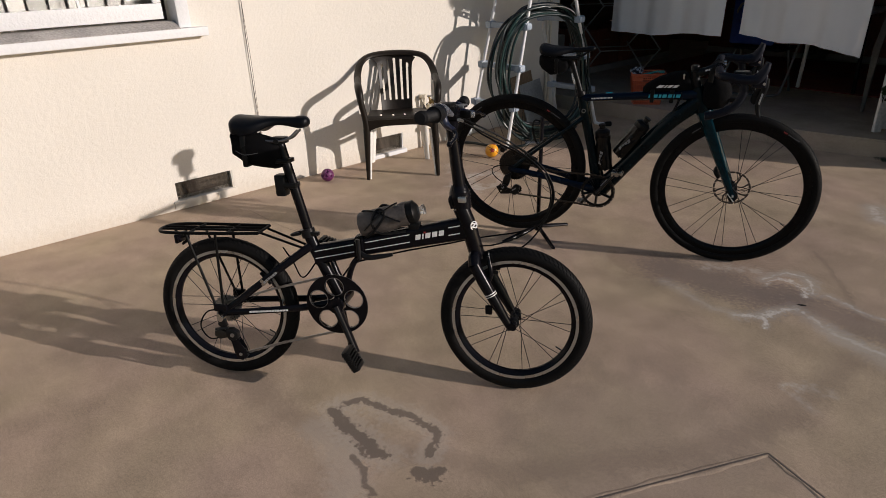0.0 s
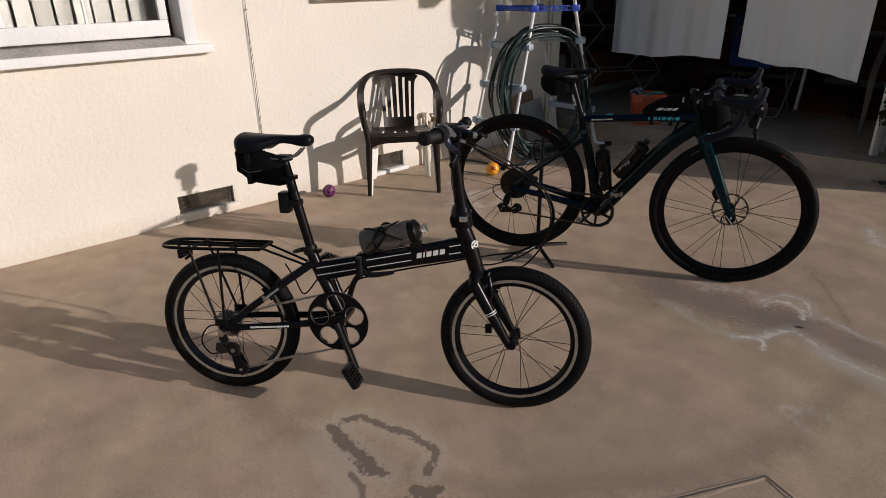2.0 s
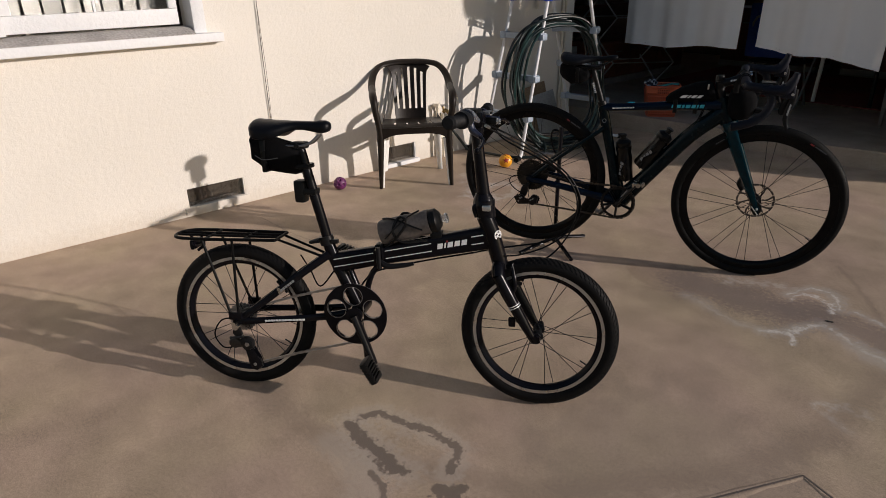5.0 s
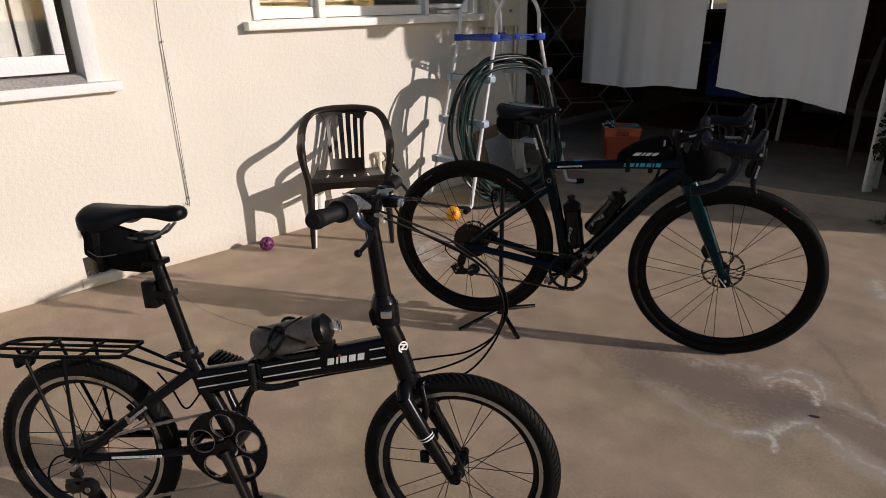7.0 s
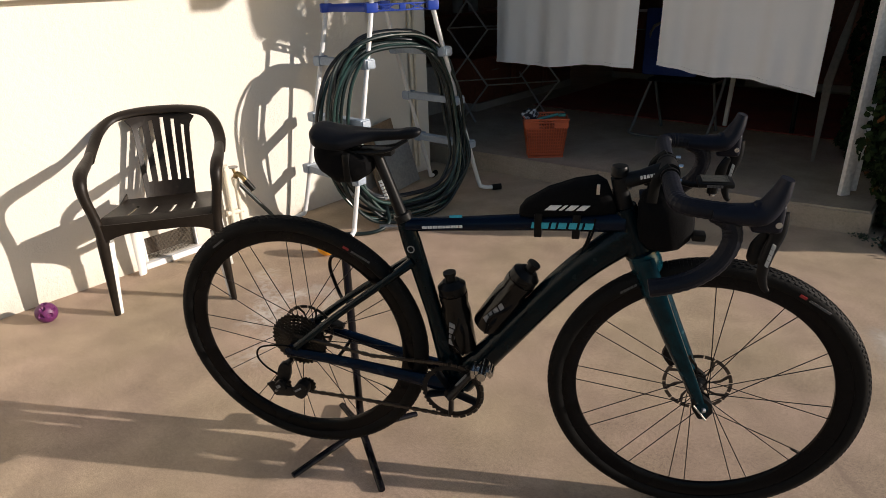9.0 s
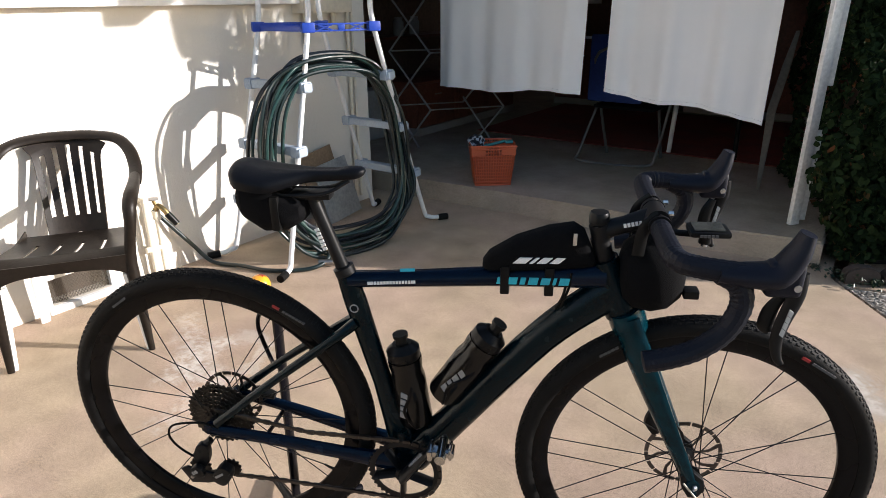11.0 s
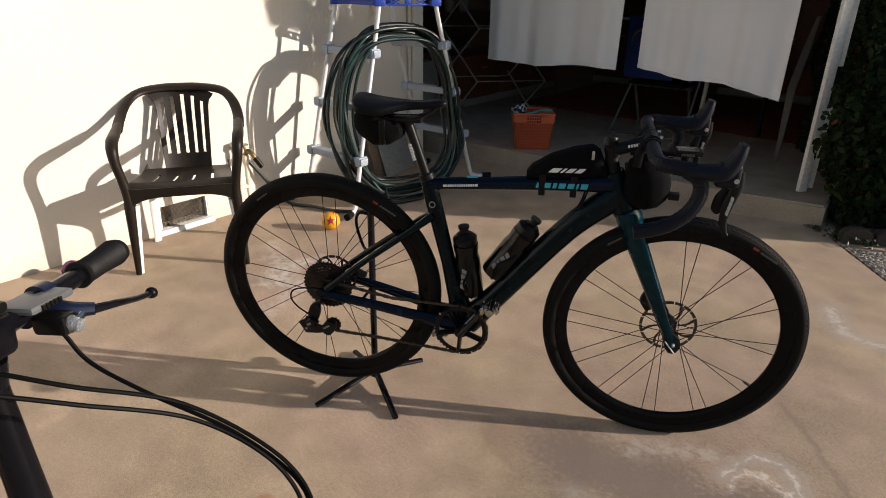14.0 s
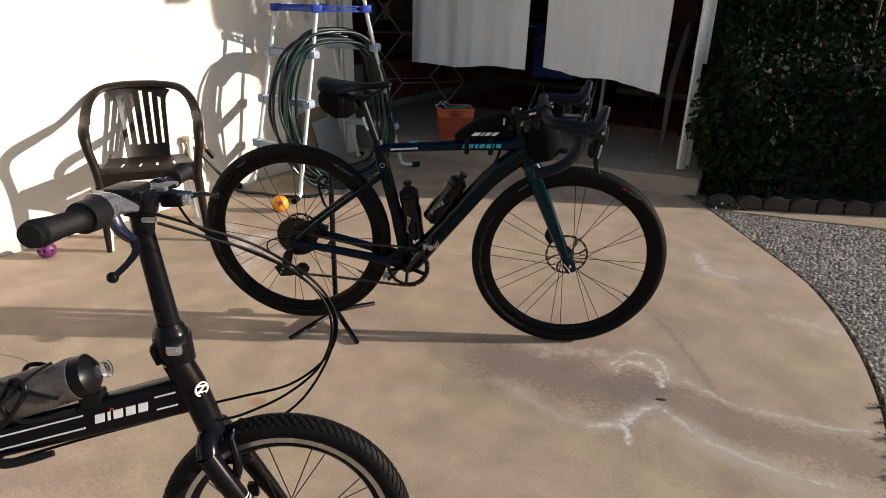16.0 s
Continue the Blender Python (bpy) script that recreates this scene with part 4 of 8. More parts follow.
# pebbles standing proud of the paving where it lies open to view
rp = np.random.RandomState(5)
edge_y, edge_x = [p[1] for p in curve][::-1], [p[0] for p in curve][::-1]
far_x, far_y = [p[0] for p in OUTER[:5]], [p[1] for p in OUTER[:5]]
verts, faces = [], []
for gy in np.arange(2.3, 6.3, 0.019):
    for gx in np.arange(2.8, 4.9, 0.021):
        x, y = gx + rp.uniform(-0.008, 0.008), gy + rp.uniform(-0.007, 0.007)
        if x < np.interp(y, edge_y, edge_x) + 0.045 or y > np.interp(x, far_x, far_y) - 0.012 or rp.rand() < 0.06:
            continue
        a, b, turn, h = rp.uniform(0.007, 0.013), rp.uniform(0.005, 0.009), rp.uniform(0, 3.14), rp.uniform(0.002, 0.0055)
        i = len(verts)
        for scale, z in ((1.0, -0.005), (0.78, -0.004 + h * 0.8)):
            for k in range(6):
                u, v = a * scale * math.cos(k * 1.0472), b * scale * math.sin(k * 1.0472)
                verts.append((x + u * math.cos(turn) - v * math.sin(turn), y + u * math.sin(turn) + v * math.cos(turn), z))
        verts.append((x, y, -0.004 + h))
        for k in range(6):
            q = (k + 1) % 6
            faces.extend([(i + k, i + q, i + 6 + q, i + 6 + k), (i + 6 + k, i + 6 + q, i + 12)])
data = bpy.data.meshes.new("pebbles")
data.from_pydata(verts, [], faces)
data.materials.append(stone_material())
tagged(new("pebbles", data), "small rounded grey and tan pebbles set in the paving", "pebbles", kind="stuff")
bm = bmesh.new()
prism(bm, [(2.80, 6.03), (2.86, 6.045), (3.09, 6.105), (3.35, 6.155), (4.2, 6.375), (6.0, 6.825), (10.0, 7.825), (10.0, 10.2), (2.80, 6.55)], -0.10, -0.002)
tagged(part("path_strip", bm, M_PATIO, smooth=False), "concrete strip below the hedge", "pavement", kind="structure")
joint = bmesh.new()
for a, b in (((2.60, 1.20), (3.35, 2.772)), ((3.35, 2.772), (4.55, 2.36))):
    d = Vector((b[0] - a[0], b[1] - a[1], 0)).normalized()
    s = Vector((-d.y, d.x, 0)) * 0.0026
    a, b = Vector((*a, 0)), Vector((*b, 0))
    vs = [joint.verts.new(v + Vector((0, 0, h))) for h in (-0.02, 0.0025) for v in (a - s, b - s, b + s, a + s)]
    joint.faces.new(vs[4:])
    for i in range(4):
        joint.faces.new((vs[i], vs[(i + 1) % 4], vs[4 + (i + 1) % 4], vs[4 + i]))
tagged(part("slab_joint", joint, M_JOINT, smooth=False), "dark joint between two paving slabs", "joint", kind="structure")
lips = bmesh.new()
for a, b, n_ in (((2.60, 1.20), (3.35, 2.772), 40), ((3.35, 2.772), (4.55, 2.36), 32)):
    d = Vector((b[0] - a[0], b[1] - a[1], 0)).normalized()
    s = Vector((-d.y, d.x, 0))
    a, b = Vector((*a, 0)), Vector((*b, 0))
    for side in (-1, 1):
        rows = []
        for k in range(n_ + 1):
            p = a.lerp(b, k / n_)
            w = 0.013 + 0.012 * noise.noise(p * 14 + Vector((side * 5, 0, 0)))
            rows.append([lips.verts.new(p + s * side * q + Vector((0, 0, h))) for q, h in ((0.0028, 0.0016), (0.0045, 0.0024), (w * 0.7, 0.0018), (w, 0.0))])
        for r0, r1 in zip(rows, rows[1:]):
            for i in range(3):
                lips.faces.new((r0[i], r1[i], r1[i + 1], r0[i + 1]))
tagged(part("joint_lip", lips, M_PATIO), "rounded trowelled lip along the slab joint", "joint", kind="structure")


def crack(pts, w):
    bm = bmesh.new()
    p = smooth_path([(x, y, 0.0022) for x, y in pts], 6)
    p = [q + Vector((0.006 * noise.noise(q * 30), 0.006 * noise.noise(q * 30 + Vector((9, 0, 0))), 0)) for q in p]
    for a, b in zip(p, p[1:]):
        d = (b - a).normalized()
        s = Vector((-d.y, d.x, 0)) * w
        bm.faces.new([bm.verts.new(v) for v in (a - s, b - s, b + s, a + s)])
    tagged(part("slab_crack", bm, M_JOINT, smooth=False), "hairline crack in the concrete slab", "crack", kind="structure")


crack([(0.30, 2.605), (0.50, 2.612), (0.62, 2.615), (0.775, 2.63), (0.926, 2.663), (1.06, 2.698), (1.15, 2.665)], 0.0010)


# --- gravel bike ---
gravel = thing("gravel_bike", pose(1.7094, 3.4661, 0, 0, 0, 26.65) @ pose(0, 0, 0, 2.72, 0, 0), "dark teal carbon gravel bike held upright by a rear-wheel stand", "bicycle")
RX, RZ, FX, FZ = -0.0247, 0.382, 1.004, 0.354
KN = (140, (-0.78, -0.46, -0.15, 0.15, 0.46, 0.78), (0.0032, 0.0019), 0.0)
rear = wheel(gravel, (0, 0, 0.3951), 0.356, 0.0205, 0.287, 24, M_CARBON, False, KN, 0.062, 0.016)
front = wheel(gravel, (1.0218, 0, 0.3550), 0.356, 0.0205, 0.287, 24, M_CARBON, False, KN, 0.045, 0.016)
rotor(rear, 0.045, 0.072)
rotor(front, 0.038, 0.080)
for ob in (rear, front):
    bars(ob, M_DECAL_RED, (0.16, -0.0206, 0.290), (0.87, 0, -0.47), (0.47, 0, 0.87), [0.016], 0.006, label="small red tyre mark")
    bars(ob, M_DECAL_DIM, (0.18, -0.0206, 0.279), (0.85, 0, -0.52), (0.52, 0, 0.85), [0.006] * 7, 0.005, 0.35, 0.2)
    bars(ob, M_DECAL_DIM, (-0.20, -0.0206, 0.262), (0.83, 0, 0.60), (-0.60, 0, 0.83), [0.007] * 5, 0.005, 0.3, 0.3)
bm = bmesh.new()
for i, r in enumerate((0.080, 0.073, 0.065, 0.057, 0.050, 0.043, 0.036, 0.030, 0.025)):
    cog(bm, r, -0.016 - i * 0.0042, 0.0018, max(11, int(r * 2 * math.pi / 0.0127)), r - 0.012)
part("cassette", bm, M_CASSETTE, rear, "dark steel sprocket cassette")

BB, SC = Vector((0.415, 0, 0.292)), Vector((0.303, 0, 0.735))
HT, HB = Vector((0.806, 0, 0.800)), Vector((0.850, 0, 0.690))


def g_main(bm):
    tube(bm, smooth_path([SC + Vector((-0.006, 0, 0.022)), SC.lerp(BB, 0.12), SC.lerp(BB, 0.55), BB + Vector((0, 0, 0.01))], 6), [0.017, 0.021, 0.019, 0.032], 14, oval=(0.9, 1.15))
    tube(bm, smooth_path([HT.lerp(HB, 0.55), (0.70, 0, 0.625), (0.52, 0, 0.405), BB + Vector((0.01, 0, 0.0))], 6), [0.036, 0.033, 0.034, 0.040], 14, oval=(0.85, 1.05))
    tube(bm, [HT, HT.lerp(HB, 0.5), HB], [0.025, 0.029, 0.034], 16)
    cyl(bm, BB + Vector((0, -0.042, 0)), BB + Vector((0, 0.042, 0)), 0.030, 20)


one("frame", M_TEAL, gravel, g_main, "dark teal carbon front triangle")
one("top_tube", M_NAVY, gravel, lambda bm: tube(bm, smooth_path([SC + Vector((0.004, 0, -0.002)), (0.45, 0, 0.742), (0.62, 0, 0.755), HT + Vector((0.004, 0, -0.032))], 6), [0.019, 0.019, 0.022, 0.030], 14, oval=(1.0, 0.9)), "navy blue flake top tube")


def g_stays(bm, s):
        tube(bm, smooth_path([(0.318, s * 0.012, 0.640), (0.270, s * 0.030, 0.606), (0.12, s * 0.052, 0.495), (RX + 0.02, s * 0.066, RZ + 0.012)], 5), [0.013, 0.011, 0.009, 0.011], 10)


def g_chainstays(bm, s):
        tube(bm, smooth_path([(0.40, s * 0.030, 0.296), (0.29, s * 0.040, 0.318), (0.13, s * 0.054, 0.352), (RX + 0.005, s * 0.066, RZ - 0.004)], 5), [0.020, 0.015, 0.013, 0.012], 10, oval=(0.8, 1.2))
        cyl(bm, (RX, s * 0.058, RZ), (RX, s * 0.074, RZ), 0.012, 14)


for s in (-1, 1):
    one("seat_stay", M_TEAL, gravel, lambda bm: g_stays(bm, s))
    one("chain_stay", M_NAVY, gravel, lambda bm: g_chainstays(bm, s))


def g_fork(bm):
    tube(bm, smooth_path([(0.850, 0, 0.700), (0.862, 0, 0.672), (0.872, 0, 0.655)], 3), [0.034, 0.036, 0.032], 16, oval=(1.25, 1.0))
    for s in (-1, 1):
        tube(bm, smooth_path([(0.855, s * 0.030, 0.690), (0.878, s * 0.045, 0.630), (0.935, s * 0.052, 0.500), (0.988, s * 0.054, 0.385), (1.008, s * 0.054, 0.330)], 5), [0.022, 0.025, 0.019, 0.013, 0.008], 12, oval=(0.62, 1.25))
        cyl(bm, (FX, s * 0.046, FZ), (FX, s * 0.064, FZ), 0.014, 14)


one("fork", M_FORK, gravel, g_fork, "teal flake carbon fork")
one("brake_caliper", M_PLASTIC, gravel, lambda bm: tube(bm, smooth_path([(0.948, 0.046, 0.432), (0.944, 0.044, 0.405), (0.958, 0.044, 0.376)], 4), [0.009, 0.014, 0.010], 10, oval=(0.9, 1.1)))
one("brake_caliper", M_PLASTIC, gravel, lambda bm: tube(bm, smooth_path([(0.03, 0.048, 0.404), (0.055, 0.048, 0.400), (0.085, 0.048, 0.392)], 4), [0.010, 0.015, 0.010], 10))
for s in (-1, 1):
    one("dropout", M_ANOD, gravel, lambda bm: side_plate(bm, [(0.978, 0.372), (1.004, 0.384), (1.026, 0.366), (1.030, 0.342), (1.016, 0.322), (0.998, 0.322), (0.984, 0.344)], s * 0.044, s * 0.060, 0.004), "black fork end round the front axle")
one("thru_axle", M_STEEL, gravel, lambda bm: (cyl(bm, (1.010, -0.063, 0.352), (1.004, -0.066, 0.352), 0.006, 10), tube(bm, [(0.985, -0.0665, 0.362), (1.014, -0.0665, 0.327)], 0.0022, 8)))
one("seatpost", M_ANOD, gravel, lambda bm: (cyl(bm, (0.298, 0, 0.748), (0.243, 0, 0.908), 0.0136, 16), box(bm, (0.205, -0.016, 0.903), (0.285, 0.016, 0.918), bevel=0.004)))
bars(gravel, M_DECAL_WHITE, (0.2715, -0.0142, 0.802), (-0.32, 0, 0.947), (-0.947, 0, -0.32), [0.006] * 6, 0.009, 0.25)
one("seat_clamp", M_ANOD, gravel, lambda bm: lathe(bm, [(0.021, -0.008), (0.021, 0.008), (0.016, 0.010), (0.016, -0.010)], 20, "Z", closed=True), m=Matrix.Translation((0.298, 0, 0.752)) @ Matrix.Rotation(-0.33, 4, "Y"))


def saddle_mesh(bm, x0, x1, z, wide, nose, drop, thick, rise=0.016, slim=0.35, arch=0.0):
    """A saddle lofted from tail to nose, with a rounded tail and nose and a shallow centre channel."""
    ts = [0.0, 0.012, 0.035, 0.07, 0.11, *np.linspace(0.16, 0.86, 13), 0.90, 0.935, 0.965, 0.987, 1.0]
    rings = []
    for t in ts:
        w = wide if t < 0.25 else nose + (wide - nose) * (0.5 + 0.5 * math.cos(math.pi * min(1, (t - 0.25) / 0.42))) ** 1.1
        end = min(1.0, t / 0.10) if t < 0.10 else min(1.0, (1 - t) / 0.09)
        end = math.sqrt(max(0.0, 1 - (1 - end) ** 2))
        w *= 0.45 + 0.55 * end if t < 0.5 else 0.15 + 0.85 * end
        top = z + rise * (1 - t * 2.2) ** 2 * (1 if t < 0.45 else 0.25) - drop * t
        th = thick * (1.0 - slim * t) - arch * math.sin(math.pi * min(1.0, max(0.0, (t - 0.30) / 0.55)))
        mid = top - th * 0.45
        z0, z1 = mid - th * 0.55 * (0.15 + 0.85 * end), mid + th * 0.45 * (0.15 + 0.85 * end)
        ring = []
        for k in range(28):
            a = 2 * math.pi * k / 28
            c, q = math.cos(a), math.sin(a)
            yy = w * math.copysign(abs(c) ** 0.85, c)
            zz = (z0 + z1) / 2 + (z1 - z0) / 2 * math.copysign(abs(q) ** 0.8, q) - 0.26 * abs(yy) ** 1.7 * (5.0 if q > 0 else 9.0)
            zz -= 0.005 * max(0.0, q) * math.exp(-(yy / 0.012) ** 2) * (0.15 < t < 0.85)
            ring.append((x0 + (x1 - x0) * t, yy, zz))
        rings.append(ring)
    loft(bm, rings)


saddle = one("saddle", M_SADDLE, gravel, lambda bm: saddle_mesh(bm, 0.098, 0.354, 0.966, 0.061, 0.018, 0.004, 0.034), "black road saddle with a centre channel", angle=60)
for s in (-1, 1):
    one("saddle_rail", M_ANOD, saddle, lambda bm: tube(bm, smooth_path([(0.115, s * 0.020, 0.945), (0.17, s * 0.022, 0.918), (0.27, s * 0.022, 0.917), (0.325, s * 0.012, 0.942)], 4), 0.0036, 8))
sb = one("saddle_bag", M_CLOTH, gravel, lambda bm: pillow(bm, [(0.096, 0.020, 0.880, 0.922), (0.110, 0.034, 0.862, 0.935), (0.15, 0.040, 0.836, 0.938), (0.195, 0.038, 0.840, 0.920), (0.226, 0.030, 0.858, 0.905), (0.234, 0.016, 0.866, 0.895)]), "small black cloth bag under the saddle")
one("strap", M_PLASTIC, sb, lambda bm: box(bm, (0.172, -0.0405, 0.846), (0.190, 0.0405, 0.915), bevel=0.006))

# cockpit
one("spacer_stack", M_ANOD, gravel, lambda bm: cyl(bm, (0.806, 0, 0.800), (0.793, 0, 0.842), 0.0175, 18))
stem = one("stem", M_ANOD, gravel, lambda bm: (cyl(bm, (0.799, 0, 0.838), (0.790, 0, 0.868), 0.0195, 18), tube(bm, [(0.794, 0, 0.855), (0.835, 0, 0.868), (0.884, 0, 0.886)], [0.018, 0.016, 0.019], 14), cyl(bm, (0.886, -0.023, 0.887), (0.886, 0.023, 0.887), 0.0205, 18)), "black alloy stem with small white lettering bars")
bars(stem, M_DECAL_WHITE, (0.832, -0.0172, 0.868), (0.97, 0, 0.23), (-0.23, 0, 0.97), [0.005] * 6, 0.007, 0.25)
one("bell", M_PLASTIC, gravel, lambda bm: lathe(bm, [(0.0, 0.026), (0.016, 0.025), (0.0185, 0.020), (0.0185, 0.004), (0.012, 0.0), (0.0, 0.0)], 22, "Z", (0.789, 0, 0.866)))


def ridged(path, r, n):
    pts = []
    p = smooth_path(path, n)
    return p, [r * (1.05 if i % 2 else 0.985) for i in range(len(p))]


def g_bar(bm):
    cyl(bm, (0.886, -0.075, 0.887), (0.886, 0.075, 0.887), 0.0155, 16)


handlebar = one("handlebar", M_ANOD, gravel, g_bar, "black drop handlebar with cloth-wrapped drops")
for s in (-1, 1):
    top = [(0.886, s * 0.060, 0.887), (0.886, s * 0.15, 0.888), (0.893, s * 0.192, 0.888), (0.925, s * 0.208, 0.886), (0.985, s * 0.211, 0.880)]
    low = [(0.950, s * 0.210, 0.880), (0.978, s * 0.212, 0.862), (0.985, s * 0.215, 0.828), (0.968, s * 0.220, 0.788), (0.932, s * 0.226, 0.758), (0.890, s * 0.231, 0.742), (0.852, s * 0.234, 0.734)]
    bm = bmesh.new()
    p, r = ridged(top, 0.0168, 9)
    tube(bm, p, r, 14)
    p, r = ridged(low, 0.0168, 7)
    tube(bm, p, r, 14)
    part("bar_tape", bm, M_TAPE, handlebar, "ridged black bar tape", angle=25)
    hood = one("brake_hood", M_HOOD, handlebar, lambda bm: tube(bm, smooth_path([(0.945, s * 0.211, 0.882), (0.985, s * 0.212, 0.880), (1.026, s * 0.213, 0.884), (1.047, s * 0.213, 0.915), (1.056, s * 0.213, 0.947)], 5), [0.0175, 0.0225, 0.026, 0.0215, 0.0140], 16, oval=(0.80, 1.15), up=(0, 1, 0)), "black rubber brake hood")
    one("hood_body", M_HOOD, hood, lambda bm: box(bm, (1.010, s * 0.213 - 0.014, 0.850), (1.062, s * 0.213 + 0.014, 0.905), bevel=0.010, segments=3))
    one("brake_lever", M_ANOD, hood, lambda bm: tube(bm, smooth_path([(1.056, s * 0.214, 0.886), (1.058, s * 0.215, 0.850), (1.048, s * 0.217, 0.808), (1.044, s * 0.219, 0.775), (1.050, s * 0.220, 0.748), (1.058, s * 0.221, 0.736)], 5), [0.0145, 0.0135, 0.0115, 0.0095, 0.007, 0.0045], 12, oval=(1.0, 0.5), up=(0, 1, 0)), "black brake lever with pale marks")
    one("shift_paddle", M_PLASTIC, hood, lambda bm: tube(bm, smooth_path([(1.040, s * 0.210, 0.846), (1.030, s * 0.208, 0.822), (1.028, s * 0.208, 0.798), (1.034, s * 0.209, 0.786)], 4), [0.008, 0.012, 0.013, 0.007], 10, oval=(1.0, 0.45), up=(0, 1, 0)))
    one("lever_bolt", M_STEEL, hood, lambda bm: cyl(bm, (1.053, s * 0.213 - 0.0155, 0.868), (1.053, s * 0.213 + 0.0155, 0.868), 0.0055, 12))
    bars(hood, M_DECAL_LEVER, (1.0510, s * 0.216 - 0.0068, 0.832), (-0.16, 0, -1), (1, 0, -0.16), [0.010, 0.009, 0.010, 0.011], 0.0065, 0.18, 0.5)
comp = one("bike_computer", M_PLASTIC, gravel, lambda bm: (box(bm, (0.946, -0.026, 0.856), (1.016, 0.026, 0.867), pose(0, 0, 0), bevel=0.005), tube(bm, smooth_path([(0.888, 0.03, 0.875), (0.925, 0.024, 0.848), (0.975, 0.004, 0.852)], 4), 0.006, 8), cyl(bm, (0.978, 0, 0.838), (0.978, 0, 0.858), 0.011, 12)), "small black cycling computer on an out-front mount")
one("screen", plain("lcd_grey", (0.035, 0.04, 0.038), 0.2), comp, lambda bm: box(bm, (0.953, -0.020, 0.8680), (1.006, 0.020, 0.8695)))
one("mount_bolt", M_STEEL, comp, lambda bm: cyl(bm, (0.978, 0, 0.832), (0.978, 0, 0.838), 0.006, 10))
bars(comp, M_DECAL_DIM, (0.962, -0.0268, 0.858), (1, 0, 0), (0, 0, 1), [0.005] * 5, 0.005, 0.3)
for s in (-1, 1):
    ring = one("bar_clamp", M_ANOD, handlebar, lambda bm: (cyl(bm, (0.886, s * 0.022, 0.887), (0.886, s * 0.034, 0.887), 0.0215, 22), cyl(bm, (0.886, s * 0.050, 0.887), (0.886, s * 0.056, 0.887), 0.0195, 22)), "glossy black clamp ring on the bar")
    one("clamp_bolt", M_STEEL, ring, lambda bm: [cyl(bm, (0.902, s * 0.028, z), (0.911, s * 0.028, z), 0.0042, 8) for z in (0.872, 0.902)])
bag = one("handlebar_bag", M_CLOTH, gravel, lambda bm: pillow(bm, [(0.834, 0.026, 0.756, 0.806), (0.842, 0.050, 0.730, 0.830), (0.862, 0.062, 0.712, 0.844), (0.892, 0.066, 0.706, 0.848), (0.922, 0.062, 0.714, 0.838), (0.942, 0.048, 0.734, 0.812), (0.950, 0.026, 0.752, 0.792)], 26, 2.5), "black cloth pouch strapped below the handlebar")
one("strap", M_PLASTIC, bag, lambda bm: box(bm, (0.945, -0.050, 0.748), (0.972, -0.024, 0.764), bevel=0.003))
for s in (-1, 1):
    one("strap", M_PLASTIC, bag, lambda bm: tube(bm, smooth_path([(0.886, s * 0.045, 0.905), (0.862, s * 0.048, 0.88), (0.856, s * 0.05, 0.83)], 4), 0.007, 8, oval=(0.4, 1.6)))
tb = one("top_tube_bag", M_CLOTH, gravel, lambda bm: pillow(bm, [(0.578, 0.012, 0.774, 0.790), (0.590, 0.022, 0.770, 0.806), (0.640, 0.026, 0.772, 0.838), (0.700, 0.027, 0.776, 0.860), (0.745, 0.027, 0.780, 0.868), (0.765, 0.026, 0.782, 0.856), (0.785, 0.020, 0.786, 0.812), (0.790, 0.012, 0.788, 0.802)], 22, 3.2), "black top tube bag with white lettering bars")
bars(tb, M_DECAL_WHITE, (0.636, -0.0272, 0.7950), (1, 0, 0.03), (0, 0, 1), [0.024, -0.001, 0.007, -0.001, 0.017, -0.001, 0.017], 0.0115, 0.25, 1.1)
one("zip_pull", M_STEEL, tb, lambda bm: box(bm, (0.744, -0.0285, 0.835), (0.751, -0.0262, 0.858), bevel=0.001))
for x in (0.622, 0.706):
    one("strap", M_PLASTIC, tb, lambda bm: box(bm, (x - 0.009, -0.0262, 0.728), (x + 0.009, 0.0262, 0.786), bevel=0.003))
bars(gravel, M_DECAL_CYAN, (0.606, -0.0232, 0.7490), (1, -0.055, 0.05), (-0.05, 0, 1), [0.016, 0.017, 0.010, 0.018, 0.017, 0.006, 0.018], 0.0140, 0.40, 0.25, label="cyan bars of a frame maker's mark")
bars(gravel, M_DECAL_WHITE, (0.350, -0.0198, 0.7320), (1, 0, 0.08), (-0.08, 0, 1), [0.012] + [0.0045] * 12 + [0.008], 0.006, 0.3)
bars(gravel, M_DECAL_CYAN, (0.415, -0.010, 0.7585), (1, 0, 0.08), (-0.08, 0.3, 0.95), [0.03], 0.006)
one("badge", M_DECAL_GREY, gravel, lambda bm: lathe(bm, [(0.0070, -0.0005), (0.0095, -0.0005), (0.0095, 0.0008), (0.0070, 0.0008)], 20, "Y", (0.318, -0.0195, 0.676), closed=True))


